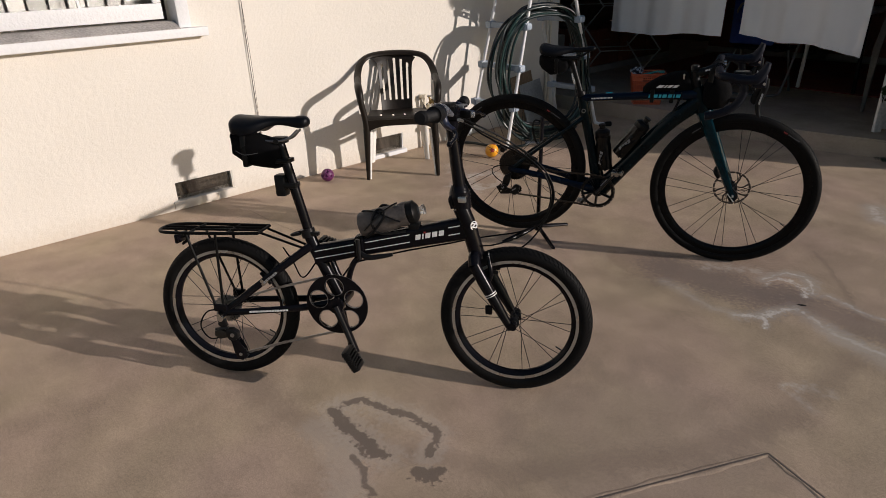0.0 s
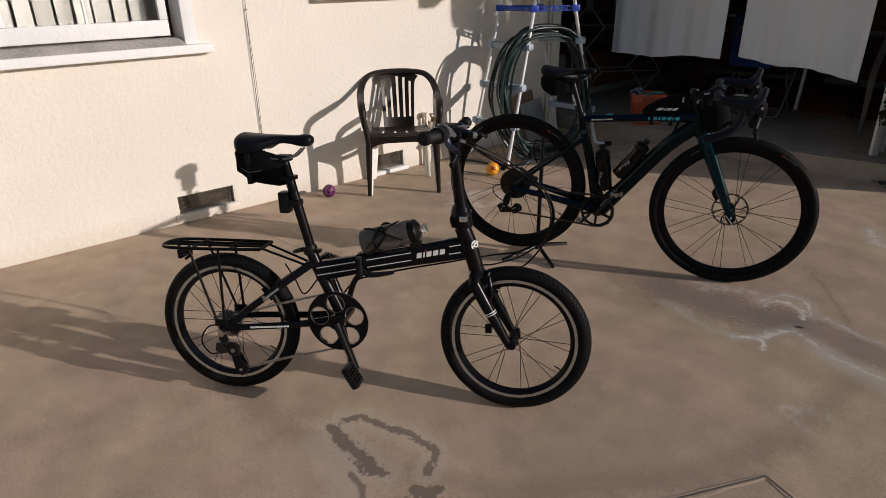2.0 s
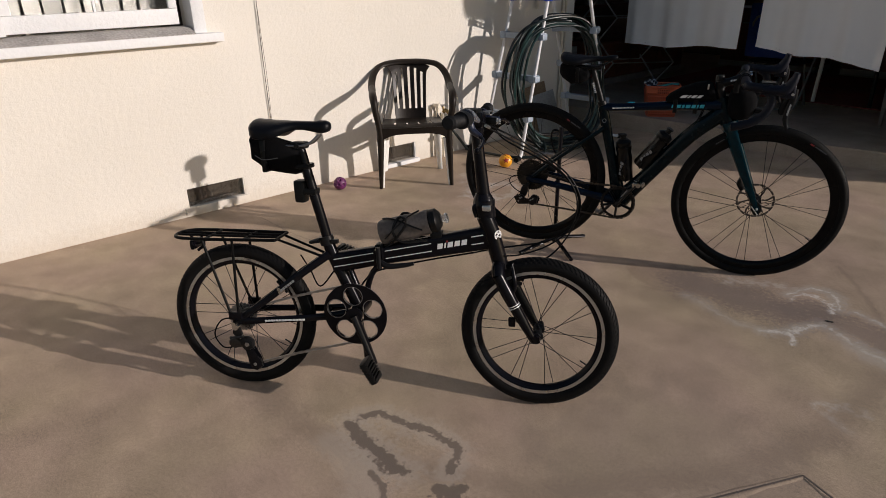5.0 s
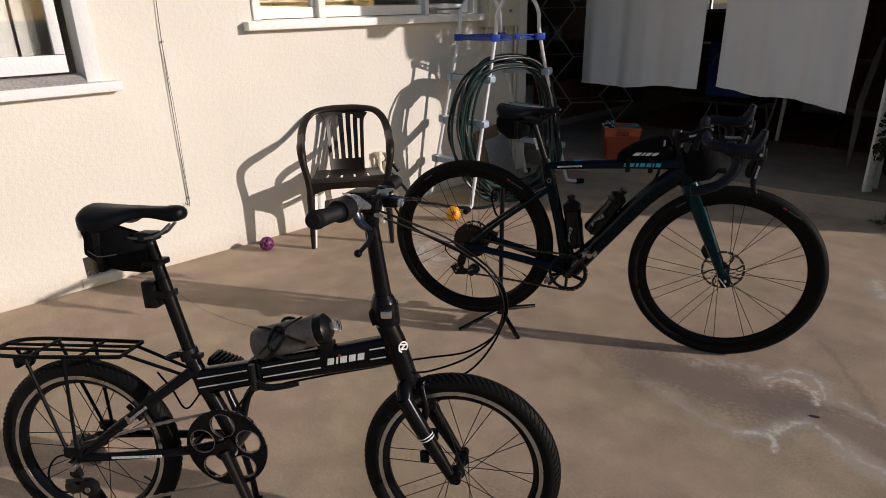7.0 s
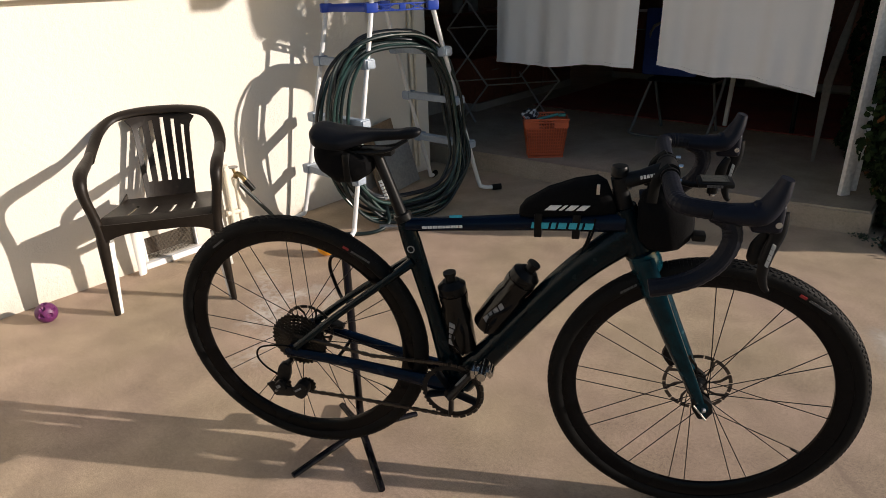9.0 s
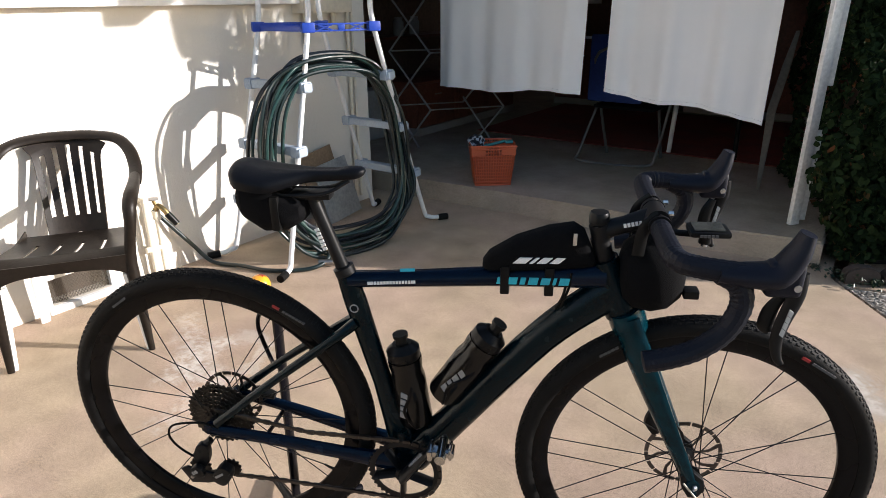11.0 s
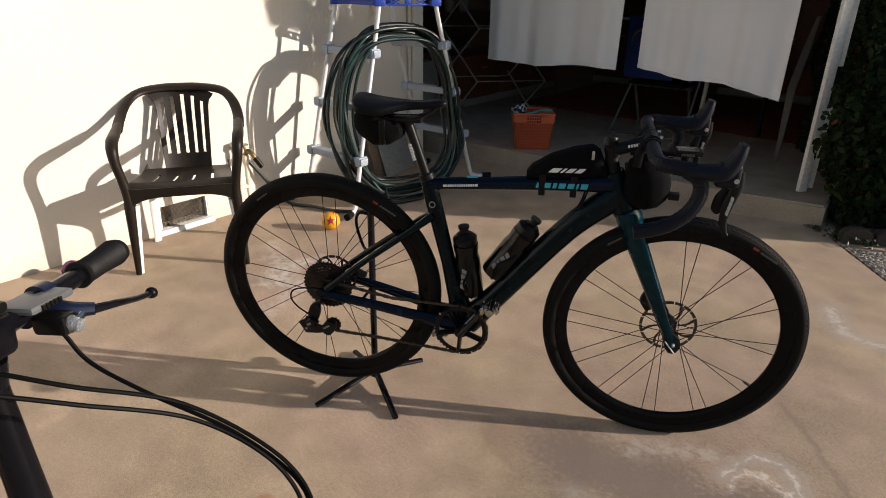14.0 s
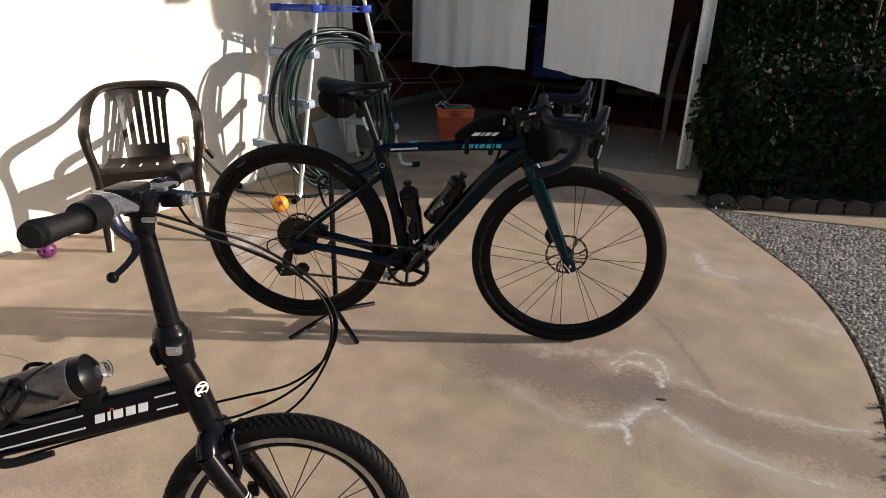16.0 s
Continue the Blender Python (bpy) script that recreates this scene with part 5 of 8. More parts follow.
def bottle(parent, base, axis, r, length, body_mat, cap_mat, label, name="water_bottle"):
    m = Matrix.Translation(base) @ Vector((0, 0, 1)).rotation_difference(Vector(axis)).to_matrix().to_4x4()
    bm = bmesh.new()
    L = length
    lathe(bm, [(0.0, 0.0), (r * 0.92, 0.0), (r, 0.008), (r, L * 0.52), (r * 0.9, L * 0.60), (r * 0.98, L * 0.68), (r * 0.98, L * 0.74), (0.0, L * 0.745)], 28)
    b = part(name, bm, body_mat, parent, label, m=m)
    bm = bmesh.new()
    lathe(bm, [(r * 0.9, L * 0.74), (r * 0.95, L * 0.75), (r * 0.95, L * 0.84), (r * 0.55, L * 0.90), (0.0, L * 0.90)], 28)
    part("cap", bm, cap_mat, b)
    bm = bmesh.new()
    lathe(bm, [(0.0125, L * 0.89), (0.0125, L * 0.96), (0.016, L * 0.965), (0.016, L), (0.0, L)], 18)
    part("nozzle", bm, cap_mat if cap_mat is not M_GREY_CLOTH else M_CLEAR, b)
    return b


b1 = bottle(gravel, (0.436, 0, 0.395), (-0.125, 0, 0.992), 0.0365, 0.218, M_SMOKE, M_PLASTIC, "smoky black water bottle in a seat tube cage")
b2 = bottle(gravel, (0.497, 0, 0.470), (0.545, 0, 0.838), 0.0365, 0.215, M_SMOKE, M_PLASTIC, "smoky black water bottle in a down tube cage")
for b in (b1, b2):
    bars(b, M_DECAL_GREY, (-0.010, -0.0368, 0.03), (0.2, 0, 1), (-1, 0, 0.2), [0.014, 0.010, 0.014, 0.012], 0.014, 0.3, 0.3)
    one("bottle_cage", M_CARBON, b, lambda bm: [tube(bm, smooth_path([(0.0, s * 0.010, 0.145), (0.012, s * 0.034, 0.10), (-0.01, s * 0.040, 0.05), (0.005, s * 0.030, 0.0), (0.0, s * 0.008, -0.005)], 5), 0.0035, 8) for s in (-1, 1)])
one("frame_cover", M_PLASTIC, gravel, lambda bm: box(bm, (-0.028, -0.009, -0.005), (0.028, 0.009, 0.006), pose(0.558, 0, 0.478, 0, -42, 0), bevel=0.003))
for p in ([(0.746, -0.024, 0.778), (0.742, -0.026, 0.745), (0.730, -0.024, 0.705)], [(0.740, -0.022, 0.775), (0.734, -0.026, 0.735), (0.722, -0.022, 0.700)], [(0.89, 0.04, 0.878), (0.86, 0.05, 0.85), (0.85, 0.03, 0.80)]):
    one("brake_hose", M_CABLE, gravel, lambda bm: tube(bm, smooth_path(p, 6), 0.0026, 8))
# drivetrain
crank = one("crankset", M_ANOD, gravel, lambda bm: (cog(bm, 0.082, -0.050, 0.003, 40, 0.067, BB), [tube(bm, [BB + Vector((0, -0.052, 0)), BB + Vector((0.069 * math.cos(a), -0.051, 0.069 * math.sin(a)))], 0.013, 8, oval=(1.2, 0.35)) for a in (0.9, 2.15, 3.4, 4.65, 5.9)], cyl(bm, BB + Vector((0, -0.066, 0)), BB + Vector((0, 0.066, 0)), 0.017, 18)), "black single-ring crankset")
PR, PL = Vector((0.512, -0.118, 0.420)), Vector((0.318, 0.118, 0.166))
one("crank_arm", M_ANOD, crank, lambda bm: tube(bm, [BB + Vector((0, -0.068, 0)), (BB + PR) / 2 + Vector((0, -0.012, 0)), PR + Vector((0, 0.032, 0))], [0.019, 0.014, 0.014], 12, oval=(0.55, 1.1), up=(0, 1, 0)))
one("crank_arm", M_ANOD, crank, lambda bm: tube(bm, [BB + Vector((0, 0.068, 0)), (BB + PL) / 2 + Vector((0, 0.012, 0)), PL - Vector((0, 0.032, 0))], [0.019, 0.014, 0.014], 12, oval=(0.55, 1.1), up=(0, 1, 0)))
bars(crank, M_DECAL_GREY, BB + Vector((0.022, -0.0765, 0.038)), (0.6, 0, 0.8), (-0.8, 0, 0.6), [0.012, 0.006, 0.006, 0.006, 0.006], 0.007, 0.3)
pedal(gravel, PR, M_CHROME)
pedal(gravel, PL, M_DULL_STEEL)
def pill(x, z, rx, rz, tilt=0.0, n=18):
    """A rounded outline in the plane of the wheel."""
    c, q = math.cos(tilt), math.sin(tilt)
    ring = [(rx * math.copysign(abs(math.cos(a)) ** 0.75, math.cos(a)), rz * math.copysign(abs(math.sin(a)) ** 0.75, math.sin(a))) for a in np.linspace(0, 2 * math.pi, n, endpoint=False)]
    return [(x + u * c - v * q, z + u * q + v * c) for u, v in ring]


der = one("rear_derailleur", M_ANOD, gravel, lambda bm: side_plate(bm, pill(RX - 0.016, 0.322, 0.018, 0.034, -0.25), -0.094, -0.078, 0.003), "chunky black rear derailleur")
one("hanger", M_ANOD, der, lambda bm: tube(bm, smooth_path([(RX + 0.006, -0.078, 0.360), (RX - 0.010, -0.082, 0.345), (RX - 0.020, -0.086, 0.335)], 3), [0.007, 0.010, 0.011], 10))
one("cage", M_ANOD, der, lambda bm: (side_plate(bm, [(RX - 0.066, 0.292), (RX - 0.050, 0.300), (RX - 0.010, 0.290), (RX + 0.022, 0.284), (RX + 0.024, 0.264), (RX - 0.004, 0.258), (RX - 0.044, 0.254)], -0.104, -0.098, 0.002), side_plate(bm, pill(RX - 0.022, 0.290, 0.014, 0.017, 0.5), -0.112, -0.096, 0.004)))
one("knuckle", M_ANOD, der, lambda bm: side_plate(bm, pill(RX + 0.034, 0.282, 0.020, 0.026, -0.5), -0.110, -0.084, 0.006), "rounded clutch knuckle")
bars(der, M_DECAL_GREY, (RX + 0.022, -0.1112, 0.280), (0.8, 0, 0.5), (-0.5, 0, 0.8), [0.004] * 4, 0.005, 0.35)
bars(der, M_DECAL_GREY, (RX - 0.030, -0.1132, 0.286), (0.8, 0, 0.5), (-0.5, 0, 0.8), [0.004, 0.006], 0.008, 0.35)
one("pivot", M_DULL_STEEL, der, lambda bm: cyl(bm, (RX - 0.040, -0.107, 0.272), (RX - 0.040, -0.103, 0.272), 0.004, 12))
one("jockey_wheel", M_PLASTIC, der, lambda bm: cog(bm, 0.026, -0.070, 0.005, 12, 0.006, (RX - 0.038, 0, 0.272)))
one("jockey_wheel", M_PLASTIC, der, lambda bm: cog(bm, 0.024, -0.070, 0.005, 12, 0.006, (RX + 0.038, 0, 0.276)))
one("gear_cable", M_CABLE, gravel, lambda bm: tube(bm, smooth_path([(0.0, -0.070, 0.385), (-0.04, -0.072, 0.398), (-0.105, -0.074, 0.388), (-0.120, -0.078, 0.362), (-0.098, -0.082, 0.332), (-0.050, -0.086, 0.305)], 6), 0.0026, 8))
one("chain", M_CHAIN, gravel, lambda bm: (chain_run(bm, [(RX + 0.01, -0.048, RZ + 0.034), (0.20, -0.050, 0.378), (0.405, -0.050, 0.375)]), chain_run(bm, [(0.41, -0.050, 0.211), (0.15, -0.056, 0.236), (RX - 0.026, -0.062, 0.250)]), chain_run(bm, [BB + Vector((0.082 * math.cos(a), -0.05, 0.082 * math.sin(a))) for a in np.linspace(1.6, -1.6, 14)])), "dark oiled bicycle chain")

# the frame and its fittings are brought onto the true wheelbase
ONTO = Matrix(((0.982, 0, 0.0067, 0.0178), (0, 1, 0, 0), (0.0096, 0, 0.9991, 0.0137), (0, 0, 0, 1)))
ONTO_FORK = Matrix(((0.982, 0, -0.0387, 0.0496), (0, 1, 0, 0), (0.0096, 0, 1.0610, -0.0297), (0, 0, 0, 1)))
for ob in [c for c in gravel.children if c not in (rear, front)]:
    if ob.matrix_basis != Matrix():
        ob.matrix_basis.translation = ONTO @ ob.matrix_basis.translation
        continue
    fit_m = ONTO_FORK if ob.name.startswith(("fork", "thru_axle", "dropout")) else ONTO
    for piece in [ob, *ob.children_recursive]:
        piece.data.transform(fit_m)

# --- stand under the rear wheel ---
stand = thing("bike_stand", Matrix.Translation((1.779, 3.572, 0)), "black steel display stand with four splayed feet", "bike stand")
HD = radians(24.49)
for fx, fy, in ((1.840, 3.748), (1.752, 3.332), (1.988, 3.450), (1.617, 3.632)):
    v = Vector((fx - 1.779, fy - 3.572, 0))
    one("foot", M_BLACK, stand, lambda bm: tube(bm, [Vector((0, 0, 0.034)), v * 0.5 + Vector((0, 0, 0.022)), v + Vector((0, 0, 0.009))], [0.010, 0.010, 0.009], 10, oval=(1.1, 0.9)))
fw, lf = Vector((math.cos(HD), math.sin(HD), 0)), Vector((-math.sin(HD), math.cos(HD), 0))
one("upright", M_BLACK, stand, lambda bm: (tube(bm, [(0, 0, 0.02), Vector((0, 0, 0.62)) + fw * 0.004], 0.0125, 10, oval=(1.3, 0.8)), cyl(bm, (0, 0, 0.012), (0, 0, 0.06), 0.016, 14)))
one("hook", M_BLACK, stand, lambda bm: tube(bm, smooth_path([Vector((0, 0, 0.60)), Vector((0, 0, 0.602)) - fw * 0.035, Vector((0, 0, 0.565)) - fw * 0.045, Vector((0, 0, 0.50)) - fw * 0.028, Vector((0, 0, 0.485)) - lf * 0.03], 4), 0.005, 8))
one("hook", M_BLACK, stand, lambda bm: tube(bm, smooth_path([Vector((0, 0, 0.37)), Vector((0, 0, 0.352)) - lf * 0.02, Vector((0, 0, 0.352)) - lf * 0.125, Vector((0, 0, 0.375)) - lf * 0.135], 4), 0.005, 8))

# --- folding bike, leaning on its kickstand ---
LEAN = -8.0
folding = thing("folding_bike", pose(1.826, 1.842, 0.001, 0, 0, 40.61) @ pose(0, 0, 0.25, LEAN, 0, 0) @ pose(0, 0, -0.25), "black folding bike with small wheels leaning on its kickstand", "bicycle")
STEER = Vector((0.884, 0, 0.47)), Vector((0.826, 0, 0.88))
axis_dir = (STEER[1] - STEER[0]).normalized()
TURN = Matrix.Translation(STEER[0]) @ Matrix.Rotation(radians(-6), 4, axis_dir) @ Matrix.Translation(-STEER[0])
ZR = 0.2525
KZ = (92, (-0.88, -0.52, -0.18, 0.18, 0.52, 0.88), (0.0060, 0.0020), 0.55)
zrear = wheel(folding, (0.0, 0, ZR), ZR, 0.0235, 0.186, 20, M_BLACK, True, KZ, 0.062, 0.017)
zfront = wheel(folding, (1.006, 0, ZR), ZR, 0.0235, 0.186, 20, M_BLACK, True, KZ, 0.045, 0.014, m=TURN)
bm = bmesh.new()
for i, r in enumerate((0.052, 0.046, 0.040, 0.035, 0.030, 0.026)):
    cog(bm, r, -0.020 - i * 0.0046, 0.002, max(11, int(r * 2 * math.pi / 0.0127)), r - 0.012)
part("freewheel", bm, M_DULL_STEEL, zrear, "steel sprocket freewheel")
ZB = Vector((0.410, 0, 0.296))


def z_tube(x0, z0, x1, z1, h0, h1, w):
    """The flat-sided main beam, with rounded edges."""
    def build(bm):
        rings = []
        for t in np.linspace(0, 1, 5):
            h = (h0 + (h1 - h0) * t) / 2
            c = Vector((x0 + (x1 - x0) * t, 0, z0 + (z1 - z0) * t))
            up = Vector((-(z1 - z0), 0, x1 - x0)).normalized()
            ring = []
            for k in range(20):
                a = 2 * math.pi * k / 20
                cc, ss = math.cos(a), math.sin(a)
                ring.append(c + Vector((0, w * math.copysign(abs(cc) ** 0.45, cc), 0)) + up * h * math.copysign(abs(ss) ** 0.45, ss))
            rings.append(ring)
        loft(bm, rings)
    return build


one("main_beam", M_BLACK, folding, z_tube(0.512, 0.494, 0.860, 0.566, 0.062, 0.074, 0.021), "black front half of the folding beam with pale pinstripes")
one("main_beam", M_BLACK, folding, z_tube(0.335, 0.456, 0.488, 0.489, 0.070, 0.062, 0.021), "black rear half of the folding beam")
hinge = one("hinge", M_BLACK, folding, lambda bm: (box(bm, (0.486, -0.025, 0.452), (0.499, 0.025, 0.530), pose(0, 0, 0), bevel=0.006), box(bm, (0.501, -0.025, 0.456), (0.514, 0.025, 0.534), bevel=0.006)))
one("hinge_lever", M_ANOD, hinge, lambda bm: (tube(bm, smooth_path([(0.502, -0.030, 0.475), (0.530, -0.034, 0.463), (0.580, -0.031, 0.468), (0.612, -0.028, 0.474)], 4), [0.010, 0.010, 0.008, 0.006], 10, oval=(0.8, 1.0)), cyl(bm, (0.500, -0.036, 0.455), (0.500, -0.036, 0.525), 0.008, 12)))
one("hinge_bolt", M_STEEL, hinge, lambda bm: cyl(bm, (0.494, -0.026, 0.516), (0.494, -0.030, 0.516), 0.006, 10))
for dz in (0.012, -0.012):
    for x0, x1 in ((0.345, 0.480), (0.520, 0.672), (0.800, 0.838)):
        z0 = 0.4945 + (x0 - 0.512) * 0.207 + dz * 1.05
        bars(folding, M_DECAL_WHITE, (x0, -0.0216, z0), (1, 0, 0.207), (-0.207, 0, 1), [(x1 - x0) * 1.02], 0.0026, label="pale pinstripe")
bars(folding, M_DECAL_WHITE, (0.690, -0.0217, 0.5235), (1, 0, 0.207), (-0.207, 0, 1), [0.017, 0.005, 0.017, 0.017, 0.017], 0.0165, 0.35, 0.35, label="white block marks of a bike maker")
bars(folding, M_DECAL_RED, (0.720, -0.0217, 0.5475), (1, 0, 0.207), (-0.207, 0, 1), [0.006], 0.005)


def z_seat(bm):
    tube(bm, [(0.322, 0, 0.535), (0.340, 0, 0.475), ZB + Vector((-0.006, 0, 0.02))], [0.0195, 0.021, 0.021], 16)
    cyl(bm, ZB + Vector((0, -0.036, 0)), ZB + Vector((0, 0.036, 0)), 0.022, 18)
    tube(bm, smooth_path([(0.500, 0, 0.462), (0.462, 0, 0.420), (0.432, 0, 0.330)], 4), 0.010, 10)
    for s in (-1, 1):
        tube(bm, smooth_path([(0.332, s * 0.016, 0.492), (0.24, s * 0.040, 0.428), (0.10, s * 0.056, 0.325), (0.002, s * 0.064, 0.252)], 4), [0.012, 0.011, 0.010, 0.011], 10, oval=(0.7, 1.15))
        tube(bm, smooth_path([(0.395, s * 0.026, 0.292), (0.28, s * 0.044, 0.276), (0.12, s * 0.058, 0.262), (0.0, s * 0.064, 0.252)], 4), [0.014, 0.011, 0.010, 0.011], 10, oval=(0.7, 1.15))
        cyl(bm, (0, s * 0.060, ZR), (0, s * 0.072, ZR), 0.014, 14)
    tube(bm, [(0.30, -0.045, 0.278), (0.30, 0.045, 0.278)], 0.009, 8)


one("rear_frame", M_BLACK, folding, z_seat, "black seat tube and rear triangle")
bars(folding, M_DECAL_WHITE, (0.100, -0.0680, 0.258), (1, 0, 0.09), (-0.09, 0.1, 1), [0.0085] * 3 + [0.004] + [0.0085] * 5 + [0.004] + [0.0085] * 4, 0.0058, 0.4, label="row of white bars along the chain stay")
bars(folding, M_DECAL_GREY, (0.165, -0.0575, 0.364), (0.80, 0.05, 0.60), (-0.60, 0, 0.80), [0.0075] * 6, 0.0075, 0.45)
post = one("seatpost", M_BLACK, folding, lambda bm: tube(bm, [(0.334, 0, 0.49), (0.282, 0, 0.745), (0.263, 0, 0.838)], 0.0165, 18), "long black telescopic seatpost")
one("seat_clamp", M_ANOD, folding, lambda bm: (cyl(bm, (0.324, 0, 0.520), (0.318, 0, 0.548), 0.0245, 18), tube(bm, smooth_path([(0.300, -0.018, 0.534), (0.268, -0.012, 0.527), (0.290, 0.020, 0.530)], 4), 0.006, 8), box(bm, (0.335, -0.02, 0.527), (0.362, 0.0, 0.540), bevel=0.003)), "quick-release seat clamp")
zs_ = one("saddle", M_SADDLE, folding, lambda bm: saddle_mesh(bm, 0.122, 0.372, 0.921, 0.074, 0.027, 0.002, 0.048, 0.006, 0.22, 0.014), "padded black saddle", angle=60)
for s in (-1, 1):
    one("saddle_rail", M_DULL_STEEL, zs_, lambda bm: tube(bm, smooth_path([(0.150, s * 0.022, 0.866), (0.20, s * 0.024, 0.845), (0.290, s * 0.024, 0.845), (0.335, s * 0.012, 0.876)], 5), 0.0038, 8), "bare steel saddle rail")
one("post_head", M_ANOD, folding, lambda bm: (box(bm, (0.240, -0.026, 0.832), (0.288, 0.026, 0.854), bevel=0.007), cyl(bm, (0.264, -0.031, 0.842), (0.264, 0.031, 0.842), 0.008, 10)))
zb_ = one("saddle_bag", M_CLOTH, folding, lambda bm: pillow(bm, [(0.106, 0.018, 0.802, 0.866), (0.114, 0.034, 0.786, 0.878), (0.15, 0.043, 0.764, 0.880), (0.20, 0.044, 0.754, 0.866), (0.242, 0.040, 0.752, 0.850), (0.262, 0.032, 0.758, 0.838), (0.270, 0.018, 0.770, 0.826)], 28, 2.2), "black cloth seat pack under the saddle")
for v in zb_.data.vertices:
    v.co += Vector((0.004, 0.010, 0.007)) * noise.noise(v.co * 34) + v.normal * 0.004 * noise.noise(v.co * 90)
one("strap", M_PLASTIC, zb_, lambda bm: (box(bm, (0.150, -0.0475, 0.760), (0.166, 0.0475, 0.864), bevel=0.004), box(bm, (0.245, -0.030, 0.770), (0.296, 0.030, 0.785), bevel=0.004)))
one("piping", M_DECAL_DIM, zb_, lambda bm: tube(bm, smooth_path([(0.130, -0.0415, 0.812), (0.160, -0.0470, 0.800), (0.205, -0.0462, 0.806)], 4), 0.0014, 6))
one("tail_light", M_PLASTIC, folding, lambda bm: (box(bm, (0.236, -0.024, 0.660), (0.270, 0.024, 0.732), pose(0, 0, 0), bevel=0.008), box(bm, (0.264, -0.024, 0.686), (0.308, 0.024, 0.706), bevel=0.006)), "black clip-on tail light")

# steering column, fork and bar, turned a little
front_m = TURN
one("head_tube", M_BLACK, folding, lambda bm: tube(bm, [(0.842, 0, 0.632), (0.860, 0, 0.585), (0.884, 0, 0.492)], [0.027, 0.027, 0.026], 20), "black head tube with a round badge")
badge_m = Matrix.Translation((0.863, 0, 0.577)) @ Matrix.Rotation(radians(48), 4, "Z") @ Matrix.Translation((0, -0.0268, 0)) @ Matrix.Rotation(radians(14), 4, "Y")
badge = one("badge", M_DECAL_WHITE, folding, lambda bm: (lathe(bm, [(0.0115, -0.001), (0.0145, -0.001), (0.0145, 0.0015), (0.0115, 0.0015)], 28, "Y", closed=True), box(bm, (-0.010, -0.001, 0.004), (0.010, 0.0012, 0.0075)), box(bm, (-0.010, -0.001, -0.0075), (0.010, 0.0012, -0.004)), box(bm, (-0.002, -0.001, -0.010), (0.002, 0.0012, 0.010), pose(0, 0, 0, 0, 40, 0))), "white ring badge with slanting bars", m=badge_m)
one("steering_column", M_BLACK, folding, lambda bm: (tube(bm, [(0.842, 0, 0.690), (0.834, 0, 0.79), (0.826, 0, 0.885)], [0.0205, 0.0185, 0.0175], 20), tube(bm, [(0.848, 0, 0.630), (0.846, 0, 0.660), (0.842, 0, 0.695)], [0.029, 0.030, 0.026], 20), tube(bm, [(0.8445, 0, 0.672), (0.8435, 0, 0.684)], 0.032, 20)), "black folding steering column", m=front_m)
latch = one("column_latch", M_STEEL, folding, lambda bm: (box(bm, (0.842, -0.040, 0.655), (0.868, -0.024, 0.674), pose(0, 0, 0), bevel=0.005), cyl(bm, (0.857, -0.0425, 0.6645), (0.857, -0.038, 0.6645), 0.006, 14)), "steel column latch", m=front_m)
one("latch_handle", M_BLACK, latch, lambda bm: tube(bm, smooth_path([(0.822, -0.020, 0.672), (0.814, -0.022, 0.660), (0.820, -0.022, 0.632)], 4), [0.007, 0.007, 0.006], 10))
one("column_collar", M_BLACK, folding, lambda bm: tube(bm, smooth_path([(0.8425, 0, 0.630), (0.8418, 0, 0.648), (0.841, 0, 0.668), (0.840, 0, 0.686), (0.839, 0, 0.704)], 4), [0.0275, 0.0335, 0.0345, 0.0310, 0.0235], 24), "smooth swollen collar of the folding column", m=front_m)


def z_fork(bm):
    tube(bm, [(0.884, 0, 0.492), (0.892, 0, 0.462)], [0.026, 0.024], 18)
    tube(bm, smooth_path([(0.890, -0.052, 0.448), (0.886, -0.03, 0.474), (0.886, 0.03, 0.474), (0.890, 0.052, 0.448)], 4), 0.021, 12)
    for s in (-1, 1):
        tube(bm, smooth_path([(0.888, s * 0.052, 0.455), (0.918, s * 0.054, 0.395), (0.960, s * 0.054, 0.315), (1.000, s * 0.054, 0.240)], 4), [0.020, 0.0205, 0.0175, 0.012], 14)
        cyl(bm, (1.006, s * 0.046, ZR), (1.006, s * 0.068, ZR), 0.013, 14)
        box(bm, (0.930, s * 0.054 - 0.008, 0.288), (0.952, s * 0.054 + 0.008, 0.318), pose(-0.012, 0, 0), bevel=0.004)


